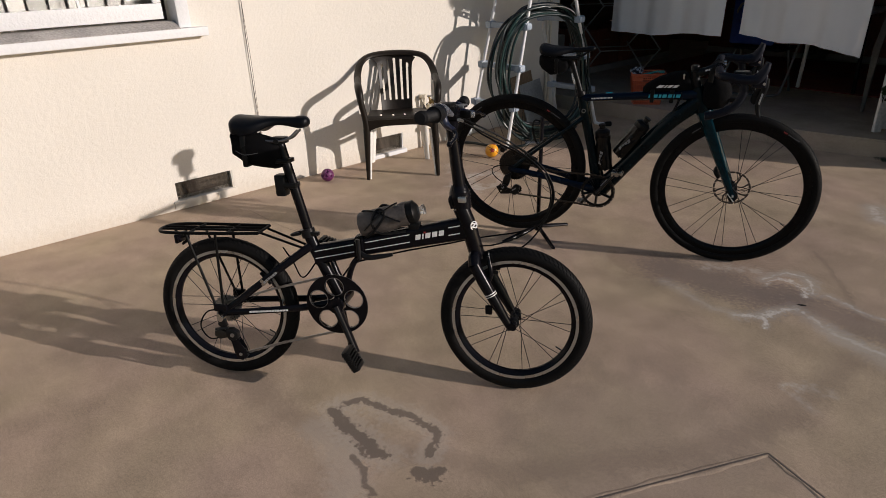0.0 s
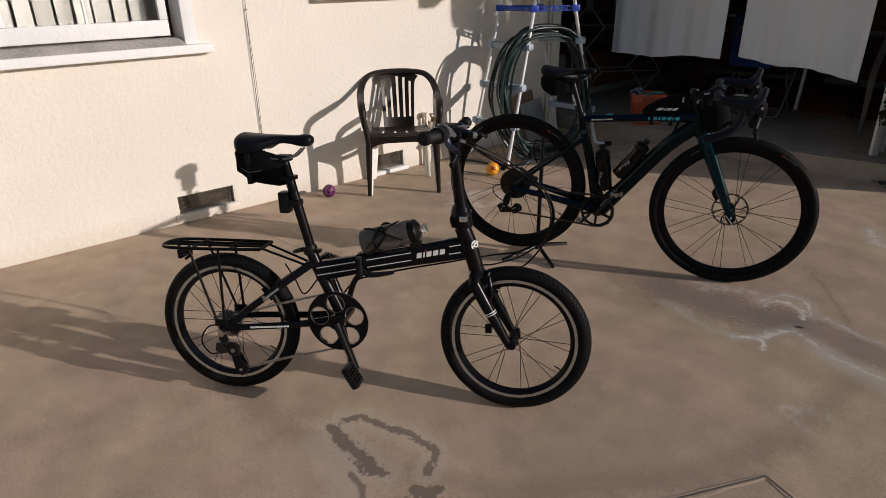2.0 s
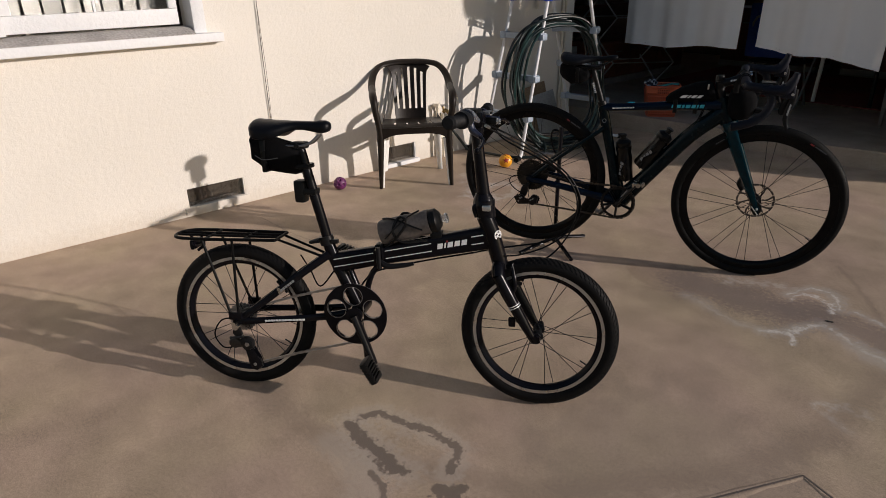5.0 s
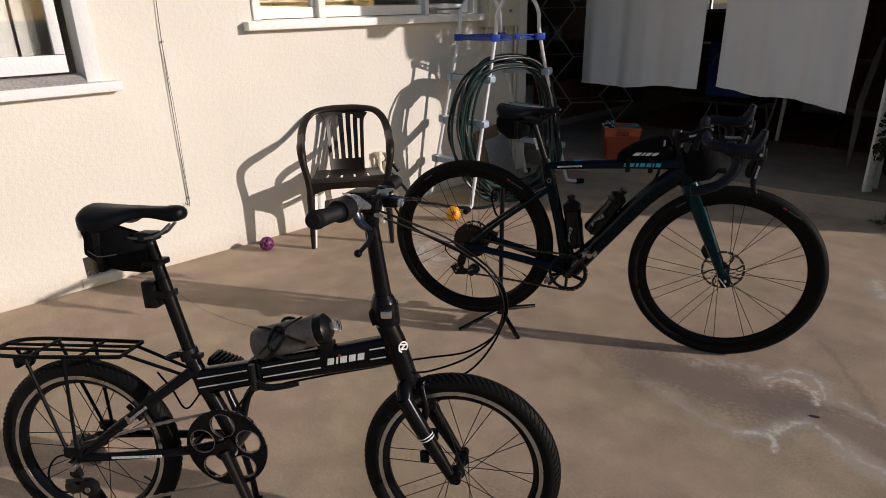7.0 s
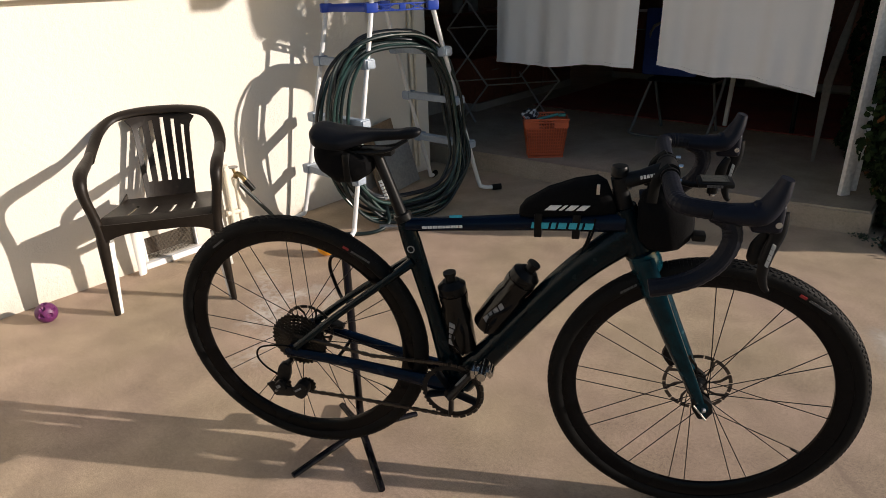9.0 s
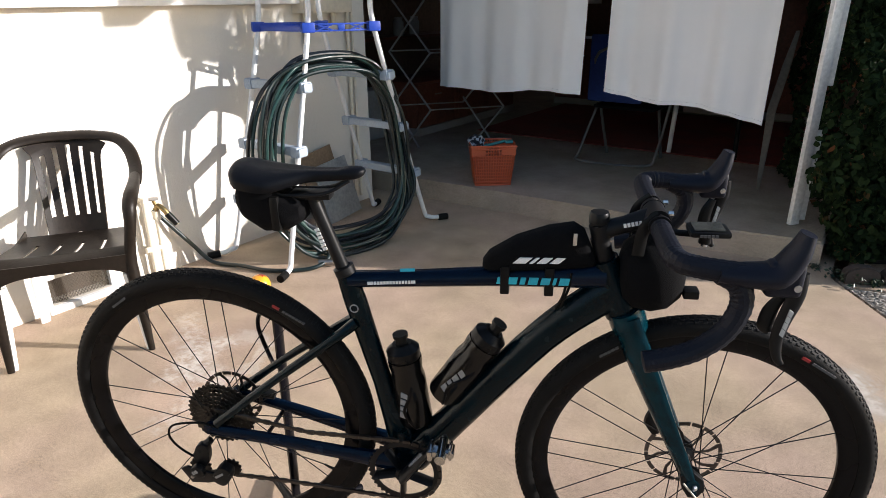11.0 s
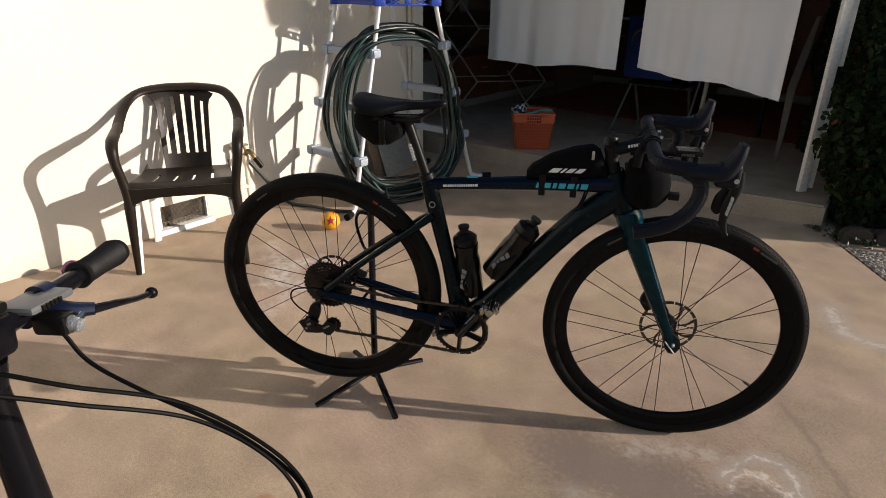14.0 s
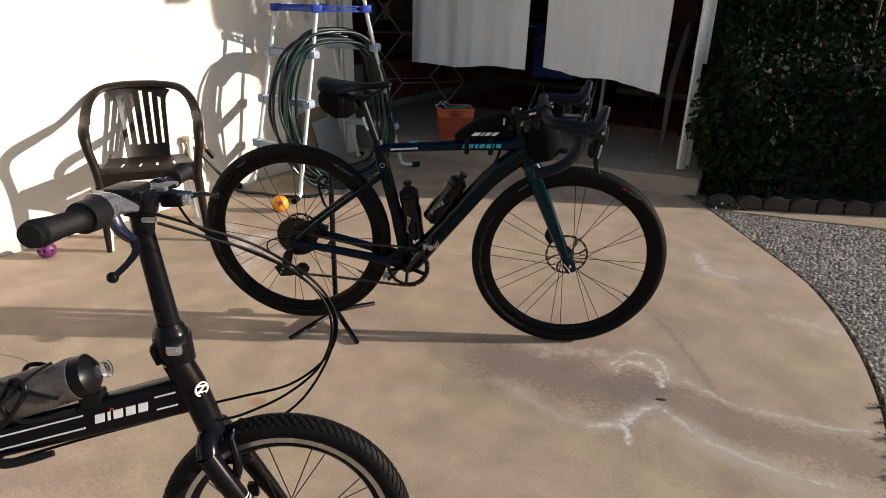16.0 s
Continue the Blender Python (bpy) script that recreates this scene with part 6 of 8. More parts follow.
fork = one("fork", M_BLACK, folding, z_fork, "black suspension-style fork with pale bands", m=front_m)
for t in (0.42, 0.50):
    c = Vector((0.918, -0.054, 0.395)).lerp(Vector((0.960, -0.054, 0.315)), t)
    one("band", M_DECAL_WHITE, fork, lambda bm: cyl(bm, c - Vector((0.46, 0, -0.88)) * 0.0013, c + Vector((0.46, 0, -0.88)) * 0.0013, 0.0198, 20))
for m_, x0, zc, f in ((front_m, 0.905, 0.412, 1),):
    br = one("rim_brake", M_BLACK, folding, lambda bm: [tube(bm, smooth_path([(x0 + f * 0.022, s * 0.034, zc - 0.018), (x0 + f * 0.034, s * 0.046, zc + 0.018), (x0 + f * 0.026, s * 0.034, zc + 0.068)], 4), [0.010, 0.009, 0.006], 10) for s in (-1, 1)], "black linear-pull rim brake", m=m_)
    one("brake_pad", M_RUBBER, br, lambda bm: [box(bm, (x0 + f * 0.030 - 0.025, s * 0.022 - 0.005, zc + 0.006), (x0 + f * 0.030 + 0.025, s * 0.022 + 0.005, zc + 0.018), bevel=0.003) for s in (-1, 1)])
    one("brake_noodle", M_STEEL, br, lambda bm: tube(bm, smooth_path([(x0 + f * 0.026, -0.034, zc + 0.066), (x0 + f * 0.026, 0.0, zc + 0.072), (x0 + f * 0.026, 0.034, zc + 0.064)], 4), 0.0028, 8))

br = one("rim_brake", M_BLACK, folding, lambda bm: [tube(bm, smooth_path([(0.142, s * 0.050, 0.352), (0.172, s * 0.046, 0.384), (0.214, s * 0.036, 0.420), (0.232, s * 0.028, 0.432)], 4), [0.009, 0.008, 0.006, 0.0045], 10, oval=(0.8, 1.0)) for s in (-1, 1)], "black linear-pull rim brake on the seat stays")
one("brake_pad", M_RUBBER, br, lambda bm: [box(bm, (-0.026, s * 0.024 - 0.005, -0.006), (0.026, s * 0.024 + 0.005, 0.006), pose(0.158, 0, 0.372, 0, 52, 0), bevel=0.003) for s in (-1, 1)])
one("pad_bolt", M_CHROME, br, lambda bm: (cyl(bm, (0.158, -0.060, 0.372), (0.158, -0.030, 0.372), 0.0065, 10), box(bm, (-0.014, -0.058, -0.006), (0.014, -0.050, 0.006), pose(0.166, 0, 0.366, 0, -38, 0), bevel=0.002)))
one("brake_noodle", M_STEEL, br, lambda bm: tube(bm, smooth_path([(0.232, -0.028, 0.432), (0.250, -0.006, 0.446), (0.236, 0.028, 0.432)], 4), 0.0026, 8))

BAR_Z = 0.928
bar = one("handlebar", M_BLACK, folding, lambda bm: (tube(bm, smooth_path([(0.812, -0.285, BAR_Z + 0.004), (0.826, -0.12, BAR_Z), (0.832, -0.03, BAR_Z), (0.832, 0.03, BAR_Z), (0.826, 0.12, BAR_Z), (0.812, 0.285, BAR_Z + 0.004)], 5), 0.0115, 14), tube(bm, [(0.826, 0, 0.875), (0.829, 0, 0.905)], [0.0185, 0.021], 18), cyl(bm, (0.831, -0.024, BAR_Z), (0.831, 0.024, BAR_Z), 0.021, 20), box(bm, (0.806, -0.028, 0.905), (0.852, 0.028, 0.950), pose(0, 0, 0), bevel=0.010)), "flat black handlebar with ergonomic grips", m=front_m)
M_GRIP = plain("grip_rubber", (0.006, 0.006, 0.0065), 0.6, spec=0.2, vary=0.2, scale=40, bump=0.25, bump_scale=350)
for s in (-1, 1):
    pts = smooth_path([(0.812, s * 0.292, BAR_Z + 0.004), (0.812, s * 0.275, BAR_Z + 0.004), (0.816, s * 0.235, BAR_Z + 0.003), (0.820, s * 0.195, BAR_Z + 0.002), (0.821, s * 0.180, BAR_Z + 0.002)], 6)
    one("grip", M_GRIP, bar, lambda bm: tube(bm, smooth_path(pts, 3), [q * (1.05 if i % 2 else 0.97) for i, q in enumerate(np.interp(np.linspace(0, 4, 73), range(5), [0.0150, 0.0185, 0.0158, 0.0152, 0.0175]))], 16), "ribbed black rubber grip", angle=25)
    if s < 0:
        one("twist_shifter", M_GRIP, bar, lambda bm: tube(bm, [(0.820, s * 0.178, BAR_Z + 0.002), (0.822, s * 0.150, BAR_Z + 0.002), (0.823, s * 0.132, BAR_Z + 0.001)], [0.0235, 0.0245, 0.0225], 24), "ridged black twist shifter")
        sh = one("shifter_body", M_SILVER, bar, lambda bm: tube(bm, smooth_path([(0.824, s * 0.134, BAR_Z + 0.006), (0.828, s * 0.105, BAR_Z + 0.008), (0.836, s * 0.070, BAR_Z + 0.002), (0.842, s * 0.048, BAR_Z - 0.004)], 4), [0.025, 0.020, 0.012, 0.007], 16), "silver gear shifter housing")
        bars(sh, M_DECAL_GREY, (0.805, s * 0.100, BAR_Z + 0.026), (0.1, 1, -0.1), (-0.7, 0.1, 0.7), [0.004] * 6, 0.005, 0.3)
    dz, dx = (0.038, -0.013) if s < 0 else (0.004, 0.0)
    lv = one("brake_lever", M_BLUE_LEVER, bar, lambda bm: (cyl(bm, (0.824, s * 0.098, BAR_Z), (0.824, s * 0.118, BAR_Z), 0.0165, 16), tube(bm, smooth_path([(0.830, s * 0.106, BAR_Z - 0.010), (0.852 + dx, s * 0.108, BAR_Z - 0.014 - dz * 0.5), (0.876 + dx, s * 0.122, BAR_Z - 0.016 - dz * 0.8)], 4), [0.012, 0.012, 0.009], 10, oval=(1.0, 0.85))), "dark blue-black brake lever body")
    one("lever_blade", M_BLACK, lv, lambda bm: tube(bm, smooth_path([(0.874 + dx, s * 0.118, BAR_Z - 0.016 - dz * 0.8), (0.888 + dx, s * 0.150, BAR_Z - 0.018 - dz), (0.889 + dx, s * 0.190, BAR_Z - 0.027 - dz), (0.886 + dx, s * 0.230, BAR_Z - 0.034 - dz)], 5), [0.008, 0.0065, 0.0055, 0.0055], 10, oval=(1.0, 0.7)), "black lever blade with a ball end")
    one("lever_tip", M_BLACK, lv, lambda bm: bmesh.ops.create_icosphere(bm, subdivisions=2, radius=0.0085, matrix=Matrix.Translation((0.886 + dx, s * 0.230, BAR_Z - 0.034 - dz))))
for s in (-1, 1):
    one("barrel_adjuster", M_STEEL, bar, lambda bm: cyl(bm, (0.874, s * 0.100, BAR_Z - 0.018), (0.878, s * 0.070, BAR_Z - 0.022), 0.0048, 10))
# bell, lamp and small computer at the stem
lamp = one("front_lamp", M_PLASTIC, folding, lambda bm: (box(bm, (0.836, 0.064, BAR_Z - 0.022), (0.876, 0.092, BAR_Z + 0.002), pose(0, 0, 0), bevel=0.006), cyl(bm, (0.824, 0.070, BAR_Z), (0.824, 0.090, BAR_Z), 0.0165, 14)), "small black front lamp with a clear lens", m=front_m)
one("lens", M_CLEAR, lamp, lambda bm: cyl(bm, (0.874, 0.078, BAR_Z - 0.010), (0.886, 0.078, BAR_Z - 0.012), 0.010, 18, 0.008))
one("bracket", M_PLASTIC, folding, lambda bm: (box(bm, (0.786, -0.045, BAR_Z + 0.020), (0.838, 0.040, BAR_Z + 0.032), bevel=0.005), box(bm, (0.800, -0.03, BAR_Z + 0.008), (0.846, 0.03, BAR_Z + 0.024), bevel=0.005)), "flat black handlebar bracket", m=front_m)
M_DARK_SHELL = plain("grey_plastic_shell", (0.09, 0.095, 0.10), 0.4, vary=0.1, scale=20)
cc = one("cycle_computer", M_DARK_SHELL, folding, lambda bm: box(bm, (0.812, 0.045, BAR_Z + 0.010), (0.858, 0.118, BAR_Z + 0.020), bevel=0.005), "grey cycle computer with an unreadable mark", m=front_m)
bars(cc, M_PLASTIC, (0.859, 0.060, BAR_Z + 0.012), (0, 1, 0), (0, 0, 1), [0.005] * 5, 0.006, 0.3)
one("cable", M_CABLE, folding, lambda bm: tube(bm, smooth_path([(0.872, -0.070, BAR_Z - 0.022), (0.93, -0.03, 0.872), (1.02, 0.035, 0.815), (1.10, 0.05, 0.745), (1.128, 0.05, 0.665), (1.10, 0.04, 0.585), (1.03, 0.02, 0.535), (0.95, -0.005, 0.512), (0.905, -0.020, 0.510)], 8), 0.0027, 8))
one("cable", M_CABLE, folding, lambda bm: tube(bm, smooth_path([(0.845, -0.048, BAR_Z - 0.004), (0.92, -0.02, 0.888), (1.01, 0.04, 0.832), (1.105, 0.055, 0.752), (1.138, 0.058, 0.672), (1.115, 0.05, 0.600), (1.04, 0.03, 0.552), (0.94, 0.028, 0.532), (0.87, 0.026, 0.520), (0.80, 0.02, 0.505)], 8), 0.0027, 8))
one("cable", M_CABLE, folding, lambda bm: tube(bm, smooth_path([(0.872, 0.072, BAR_Z - 0.022), (0.895, 0.072, 0.870), (0.955, 0.065, 0.835), (1.06, 0.06, 0.778), (1.128, 0.06, 0.700), (1.122, 0.055, 0.610), (1.06, 0.04, 0.515), (0.98, 0.02, 0.468), (0.93, 0.0, 0.472)], 8), 0.0027, 8))
one("cable", M_CABLE, folding, lambda bm: tube(bm, smooth_path([(0.80, 0.02, 0.505), (0.66, 0.012, 0.478), (0.54, 0.012, 0.448), (0.46, 0.014, 0.420), (0.40, 0.02, 0.35)], 6), 0.003, 8))
one("cable", M_CABLE, folding, lambda bm: tube(bm, smooth_path([(0.335, 0.02, 0.43), (0.27, 0.03, 0.36), (0.245, 0.02, 0.42), (0.225, 0.0, 0.478)], 6), 0.0027, 8))

# bottle strapped on the beam
zbot = bottle(folding, (0.508, -0.004, 0.566), (0.965, 0, 0.262), 0.0405, 0.222, M_GREY_CLOTH, M_PLASTIC, "grey sleeved water bottle lying on the beam")
for ch in zbot.children:
    if ch.name.startswith("nozzle"):
        ch.data.materials[0] = M_CLEAR
axis, up = Vector((0.965, 0, 0.262)), Vector((-0.262, 0, 0.965))
for turn0, turn1 in ((-0.2, 1.9), (1.9, 0.1)):
    one("bottle_strap", M_PLASTIC, folding, lambda bm: tube(bm, [Vector((0.508, -0.004, 0.566)) + axis * (0.018 + 0.125 * k / 12) + (up * math.cos(turn0 + (turn1 - turn0) * k / 12) - Vector((0, 1, 0)) * math.sin(turn0 + (turn1 - turn0) * k / 12)) * 0.0425 for k in range(13)], 0.0038, 8, oval=(1.3, 0.7)), "black rubber strap crossing the bottle")
one("bottle_cage", M_PLASTIC, folding, lambda bm: ([tube(bm, smooth_path([(0.52, s * 0.018, 0.524), (0.56, s * 0.043, 0.555), (0.60, s * 0.043, 0.612), (0.575, s * 0.030, 0.625), (0.555, s * 0.042, 0.585), (0.58, s * 0.040, 0.548), (0.66, s * 0.020, 0.552)], 5), 0.0045, 8) for s in (-1, 1)], box(bm, (0.515, -0.016, 0.524), (0.690, 0.016, 0.534), pose(0, 0, 0), bevel=0.003), box(bm, (0.668, -0.020, 0.556), (0.706, 0.020, 0.580), bevel=0.005)), "black wire bottle cage")
# rack
rack = one("rear_rack", M_RACK, folding, lambda bm: (tube(bm, smooth_path([(0.165, -0.052, 0.540), (-0.02, -0.062, 0.538), (-0.15, -0.060, 0.537), (-0.195, -0.030, 0.536), (-0.198, 0.03, 0.536), (-0.15, 0.060, 0.537), (-0.02, 0.062, 0.538), (0.165, 0.052, 0.540)], 5), 0.0055, 10), [tube(bm, [(x, -0.060, 0.538), (x, 0.060, 0.538)], 0.0045, 8) for x in (-0.075, 0.055)], tube(bm, [(0.165, -0.052, 0.540), (0.165, 0.052, 0.540)], 0.005, 8), [tube(bm, [(-0.19, s * 0.016, 0.538), (0.165, s * 0.016, 0.541)], 0.0045, 8) for s in (-1, 1)], [tube(bm, [(0.16, s * 0.030, 0.538), (0.30, s * 0.020, 0.485)], 0.0045, 8) for s in (-1, 1)]), "black tubular rear rack")
for s in (-1, 1):
    for x in (-0.085, 0.02):
        one("rack_stay", M_RACK, rack, lambda bm: tube(bm, [(x, s * 0.062, 0.535), (0.0 - (0.012 if x < 0 else -0.012), s * 0.076, 0.272)], 0.0046, 8))
one("rack_stay", M_RACK, rack, lambda bm: tube(bm, smooth_path([(-0.16, 0, 0.535), (-0.14, 0, 0.505), (-0.10, 0, 0.52)], 4), 0.0045, 8))
one("reflector_bracket", M_BLACK, rack, lambda bm: (box(bm, (-0.150, -0.030, 0.488), (-0.138, 0.030, 0.520), bevel=0.004), tube(bm, smooth_path([(-0.12, 0.0, 0.53), (-0.115, 0, 0.50), (-0.14, 0, 0.48)], 4), 0.005, 8)))
for s in (-1, 1):
    one("stay_clamp", M_BLACK, rack, lambda bm: box(bm, (-0.022, s * 0.074 - 0.008, 0.262), (0.024, s * 0.074 + 0.008, 0.290), bevel=0.005))
# drivetrain
CUTS = [(0.35 + k * 2 * math.pi / 5) for k in range(5)]


def pierced_ring(bm):
    """A flat chainring web with five round openings."""
    seg, radii = 150, np.linspace(0.030, 0.106, 20)
    rows = [[bm.verts.new(ZB + Vector((r * math.cos(2 * math.pi * k / seg), -0.0475, r * math.sin(2 * math.pi * k / seg)))) for k in range(seg)] for r in radii]
    faces = []
    for i in range(len(radii) - 1):
        for k in range(seg):
            r, t = (radii[i] + radii[i + 1]) / 2, 2 * math.pi * (k + 0.5) / seg
            if all(math.hypot(r * math.cos(t) - 0.064 * math.cos(c), r * math.sin(t) - 0.064 * math.sin(c)) > 0.0315 for c in CUTS):
                faces.append(bm.faces.new((rows[i][k], rows[i][(k + 1) % seg], rows[i + 1][(k + 1) % seg], rows[i + 1][k])))
    bmesh.ops.delete(bm, geom=[v for v in bm.verts if not v.link_faces], context="VERTS")
    bmesh.ops.solidify(bm, geom=faces, thickness=0.005)


zcr = one("crankset", M_BLACK, folding, pierced_ring, "glossy black chainring with round cut-outs")
one("spindle", M_BLACK, zcr, lambda bm: cyl(bm, ZB + Vector((0, -0.07, 0)), ZB + Vector((0, 0.07, 0)), 0.026, 24))
for k in range(5):
    a = 0.35 + k * 2 * math.pi / 5
    c = ZB + Vector((0.064 * math.cos(a), -0.050, 0.064 * math.sin(a)))
    one("cutout_rim", M_DULL_STEEL, zcr, lambda bm: lathe(bm, [(0.0328, -0.0042), (0.0312, -0.0042), (0.0312, 0.0045), (0.0328, 0.0045)], 32, "Y", c, closed=True))
one("chainring_teeth", M_DULL_STEEL, zcr, lambda bm: cog(bm, 0.1015, -0.042, 0.002, 48, 0.094, ZB))
ZP, ZL = Vector((0.468, -0.125, 0.133)), Vector((0.352, 0.125, 0.459))
one("crank_arm", M_BLACK, zcr, lambda bm: tube(bm, [ZB + Vector((0, -0.062, 0)), (ZB + ZP) / 2 + Vector((0, -0.006, 0)), ZP + Vector((0, 0.048, 0))], [0.022, 0.018, 0.0155], 12, oval=(0.7, 1.05), up=(0, 1, 0)))
one("crank_arm", M_BLACK, zcr, lambda bm: tube(bm, [ZB + Vector((0, 0.062, 0)), (ZB + ZL) / 2 + Vector((0, 0.006, 0)), ZL - Vector((0, 0.048, 0))], [0.018, 0.014, 0.013], 12, oval=(0.7, 1.05), up=(0, 1, 0)))
pedal(folding, ZP, M_PLASTIC, True, 62)
pedal(folding, ZL, M_PLASTIC, True, 20)
zd = one("rear_derailleur", M_ANOD, folding, lambda bm: (side_plate(bm, [(0.018, 0.206), (0.040, 0.206), (0.058, 0.194), (0.058, 0.170), (0.040, 0.160), (0.020, 0.168), (0.012, 0.188)], -0.100, -0.074, 0.007), side_plate(bm, [(-0.010, 0.238), (0.012, 0.240), (0.020, 0.212), (0.006, 0.200), (-0.014, 0.214)], -0.088, -0.074, 0.004)), "black and silver rear derailleur")
one("link", M_CASSETTE, zd, lambda bm: (side_plate(bm, [(-0.024, 0.196), (-0.006, 0.204), (0.020, 0.192), (0.018, 0.172), (-0.010, 0.166), (-0.026, 0.178)], -0.099, -0.083, 0.004), tube(bm, [(-0.022, -0.091, 0.200), (0.026, -0.091, 0.208)], 0.0055, 8)), "bare alloy derailleur link")
one("hanger_bolt", M_CHROME, zd, lambda bm: (lathe(bm, [(0.0, -0.092), (0.011, -0.092), (0.0125, -0.088), (0.0125, -0.074), (0.0, -0.074)], 18, "Y", (0, 0, 0.240)), cyl(bm, (0, -0.098, ZR), (0, -0.074, ZR), 0.008, 10)))
one("pivot", M_DULL_STEEL, zd, lambda bm: cyl(bm, (0.040, -0.104, 0.184), (0.040, -0.099, 0.184), 0.007, 14))
one("cage", M_BLACK, zd, lambda bm: [side_plate(bm, [(0.024, 0.178), (0.046, 0.176), (0.070, 0.126), (0.074, 0.100), (0.058, 0.084), (0.040, 0.090), (0.032, 0.112)], y0, y0 + 0.004, 0.0012) for y0 in (-0.090, -0.070)])
for jx, jz, jr in ((0.034, 0.168, 0.021), (0.054, 0.108, 0.024)):
    one("jockey_wheel", M_PLASTIC, zd, lambda bm: cog(bm, jr, -0.079, 0.010, 11, 0.006, (jx, 0, jz)))
    one("pulley_bolt", M_DULL_STEEL, zd, lambda bm: cyl(bm, (jx, -0.094, jz), (jx, -0.089, jz), 0.0055, 10))
one("gear_cable", M_CABLE, folding, lambda bm: tube(bm, smooth_path([(0.02, -0.066, 0.262), (-0.05, -0.070, 0.258), (-0.085, -0.074, 0.205), (-0.060, -0.078, 0.160), (-0.020, -0.080, 0.165), (-0.008, -0.084, 0.190)], 6), 0.0026, 8))
one("chain", M_DULL_STEEL, folding, lambda bm: (chain_run(bm, [(0.010, -0.044, ZR + 0.032), (0.20, -0.044, 0.345), (0.395, -0.043, 0.396)]), chain_run(bm, [(0.40, -0.043, 0.194), (0.20, -0.054, 0.144), (0.036, -0.064, 0.094)]), chain_run(bm, [ZB + Vector((0.101 * math.cos(a), -0.043, 0.101 * math.sin(a))) for a in np.linspace(1.65, -1.6, 16)])), "bright steel bicycle chain")
one("kickstand", M_BLACK, folding, lambda bm: (tube(bm, smooth_path([(0.385, 0.040, 0.285), (0.386, 0.062, 0.262), (0.384, 0.112, 0.10), (0.380, 0.132, 0.022), (0.394, 0.140, 0.016)], 4), [0.011, 0.010, 0.009, 0.009, 0.009], 10)), "black kickstand folded out to the paving")

# the bar ends rise, and the uprights lean a little to the rear
for piece in [bar, *bar.children_recursive]:
    for v in piece.data.vertices:
        v.co.z += 0.010 * min(1.0, abs(v.co.y) / 0.1)
LEANED = Matrix(((1, 0, -0.045, 0.012), (0, 1, -0.03, 0.009), (0, 0, 1, 0), (0, 0, 0, 1)))
for ob in [c for c in folding.children if c not in (zrear, zfront)]:
    if ob.matrix_basis.translation.length > 0.4:
        ob.matrix_basis.translation = LEANED @ ob.matrix_basis.translation
        continue
    for piece in [ob, *ob.children_recursive]:
        piece.data.transform(LEANED)


# ---- garden chair ----
M_BROWN = plain("brown_painted_resin", (0.013, 0.0095, 0.007), 0.42, spec=0.18, vary=0.3, scale=10, bump=0.15, bump_scale=90)
M_RESIN = plain("white_resin", (0.78, 0.77, 0.73), 0.4, vary=0.06, scale=10)
chair = thing("garden_chair", pose(0.512, 3.655, 0, 0, 0, 55.0) @ Matrix.Diagonal((0.94, 1, 0.962, 1)), "white resin garden chair painted dark brown on top", "chair")


def sheet(bm, grid, thick):
    """A curved plate from a grid of points, thickened along its normals."""
    rows = [[Vector(p) for p in row] for row in grid]
    n, m = len(rows), len(rows[0])
    nor = [[None] * m for _ in range(n)]
    for i in range(n):
        for j in range(m):
            du = rows[min(i + 1, n - 1)][j] - rows[max(i - 1, 0)][j]
            dv = rows[i][min(j + 1, m - 1)] - rows[i][max(j - 1, 0)]
            nor[i][j] = du.cross(dv).normalized() * thick / 2
    a = [[bm.verts.new(rows[i][j] + nor[i][j]) for j in range(m)] for i in range(n)]
    b = [[bm.verts.new(rows[i][j] - nor[i][j]) for j in range(m)] for i in range(n)]
    for i in range(n - 1):
        for j in range(m - 1):
            bm.faces.new((a[i][j], a[i][j + 1], a[i + 1][j + 1], a[i + 1][j]))
            bm.faces.new((b[i][j], b[i + 1][j], b[i + 1][j + 1], b[i][j + 1]))
    for i in range(n - 1):
        bm.faces.new((a[i][0], a[i + 1][0], b[i + 1][0], b[i][0]))
        bm.faces.new((a[i][-1], b[i][-1], b[i + 1][-1], a[i + 1][-1]))
    for j in range(m - 1):
        bm.faces.new((a[0][j], b[0][j], b[0][j + 1], a[0][j + 1]))
        bm.faces.new((a[-1][j], a[-1][j + 1], b[-1][j + 1], b[-1][j]))


def plate(bm, us, vs, place, holes, thick):
    """A curved plate over the cuts us and vs, open where (u, v) lies in a hole, as one piece."""
    g = [[bm.verts.new(place(u, v)) for u in us] for v in vs]
    faces = []
    for i in range(len(vs) - 1):
        for j in range(len(us) - 1):
            u, v = (us[j] + us[j + 1]) / 2, (vs[i] + vs[i + 1]) / 2
            if not any(a < u < b and c < v < d for a, b, c, d in holes):
                faces.append(bm.faces.new((g[i][j], g[i][j + 1], g[i + 1][j + 1], g[i + 1][j])))
    bmesh.ops.delete(bm, geom=[v for v in bm.verts if not v.link_faces], context="VERTS")
    bmesh.ops.solidify(bm, geom=faces, thickness=thick)


def seat_point(u, v):
    """u: -1..1 across, v: 0 front .. 1 back."""
    x = u * (0.235 - 0.035 * v)
    y = -0.005 + v * 0.40
    z = 0.446 - 0.044 * v - 0.014 * math.sin(math.pi * v) * (1 - u * u)
    if v < 0.08:
        z -= (0.08 - v) * 0.35
    return x, y, z


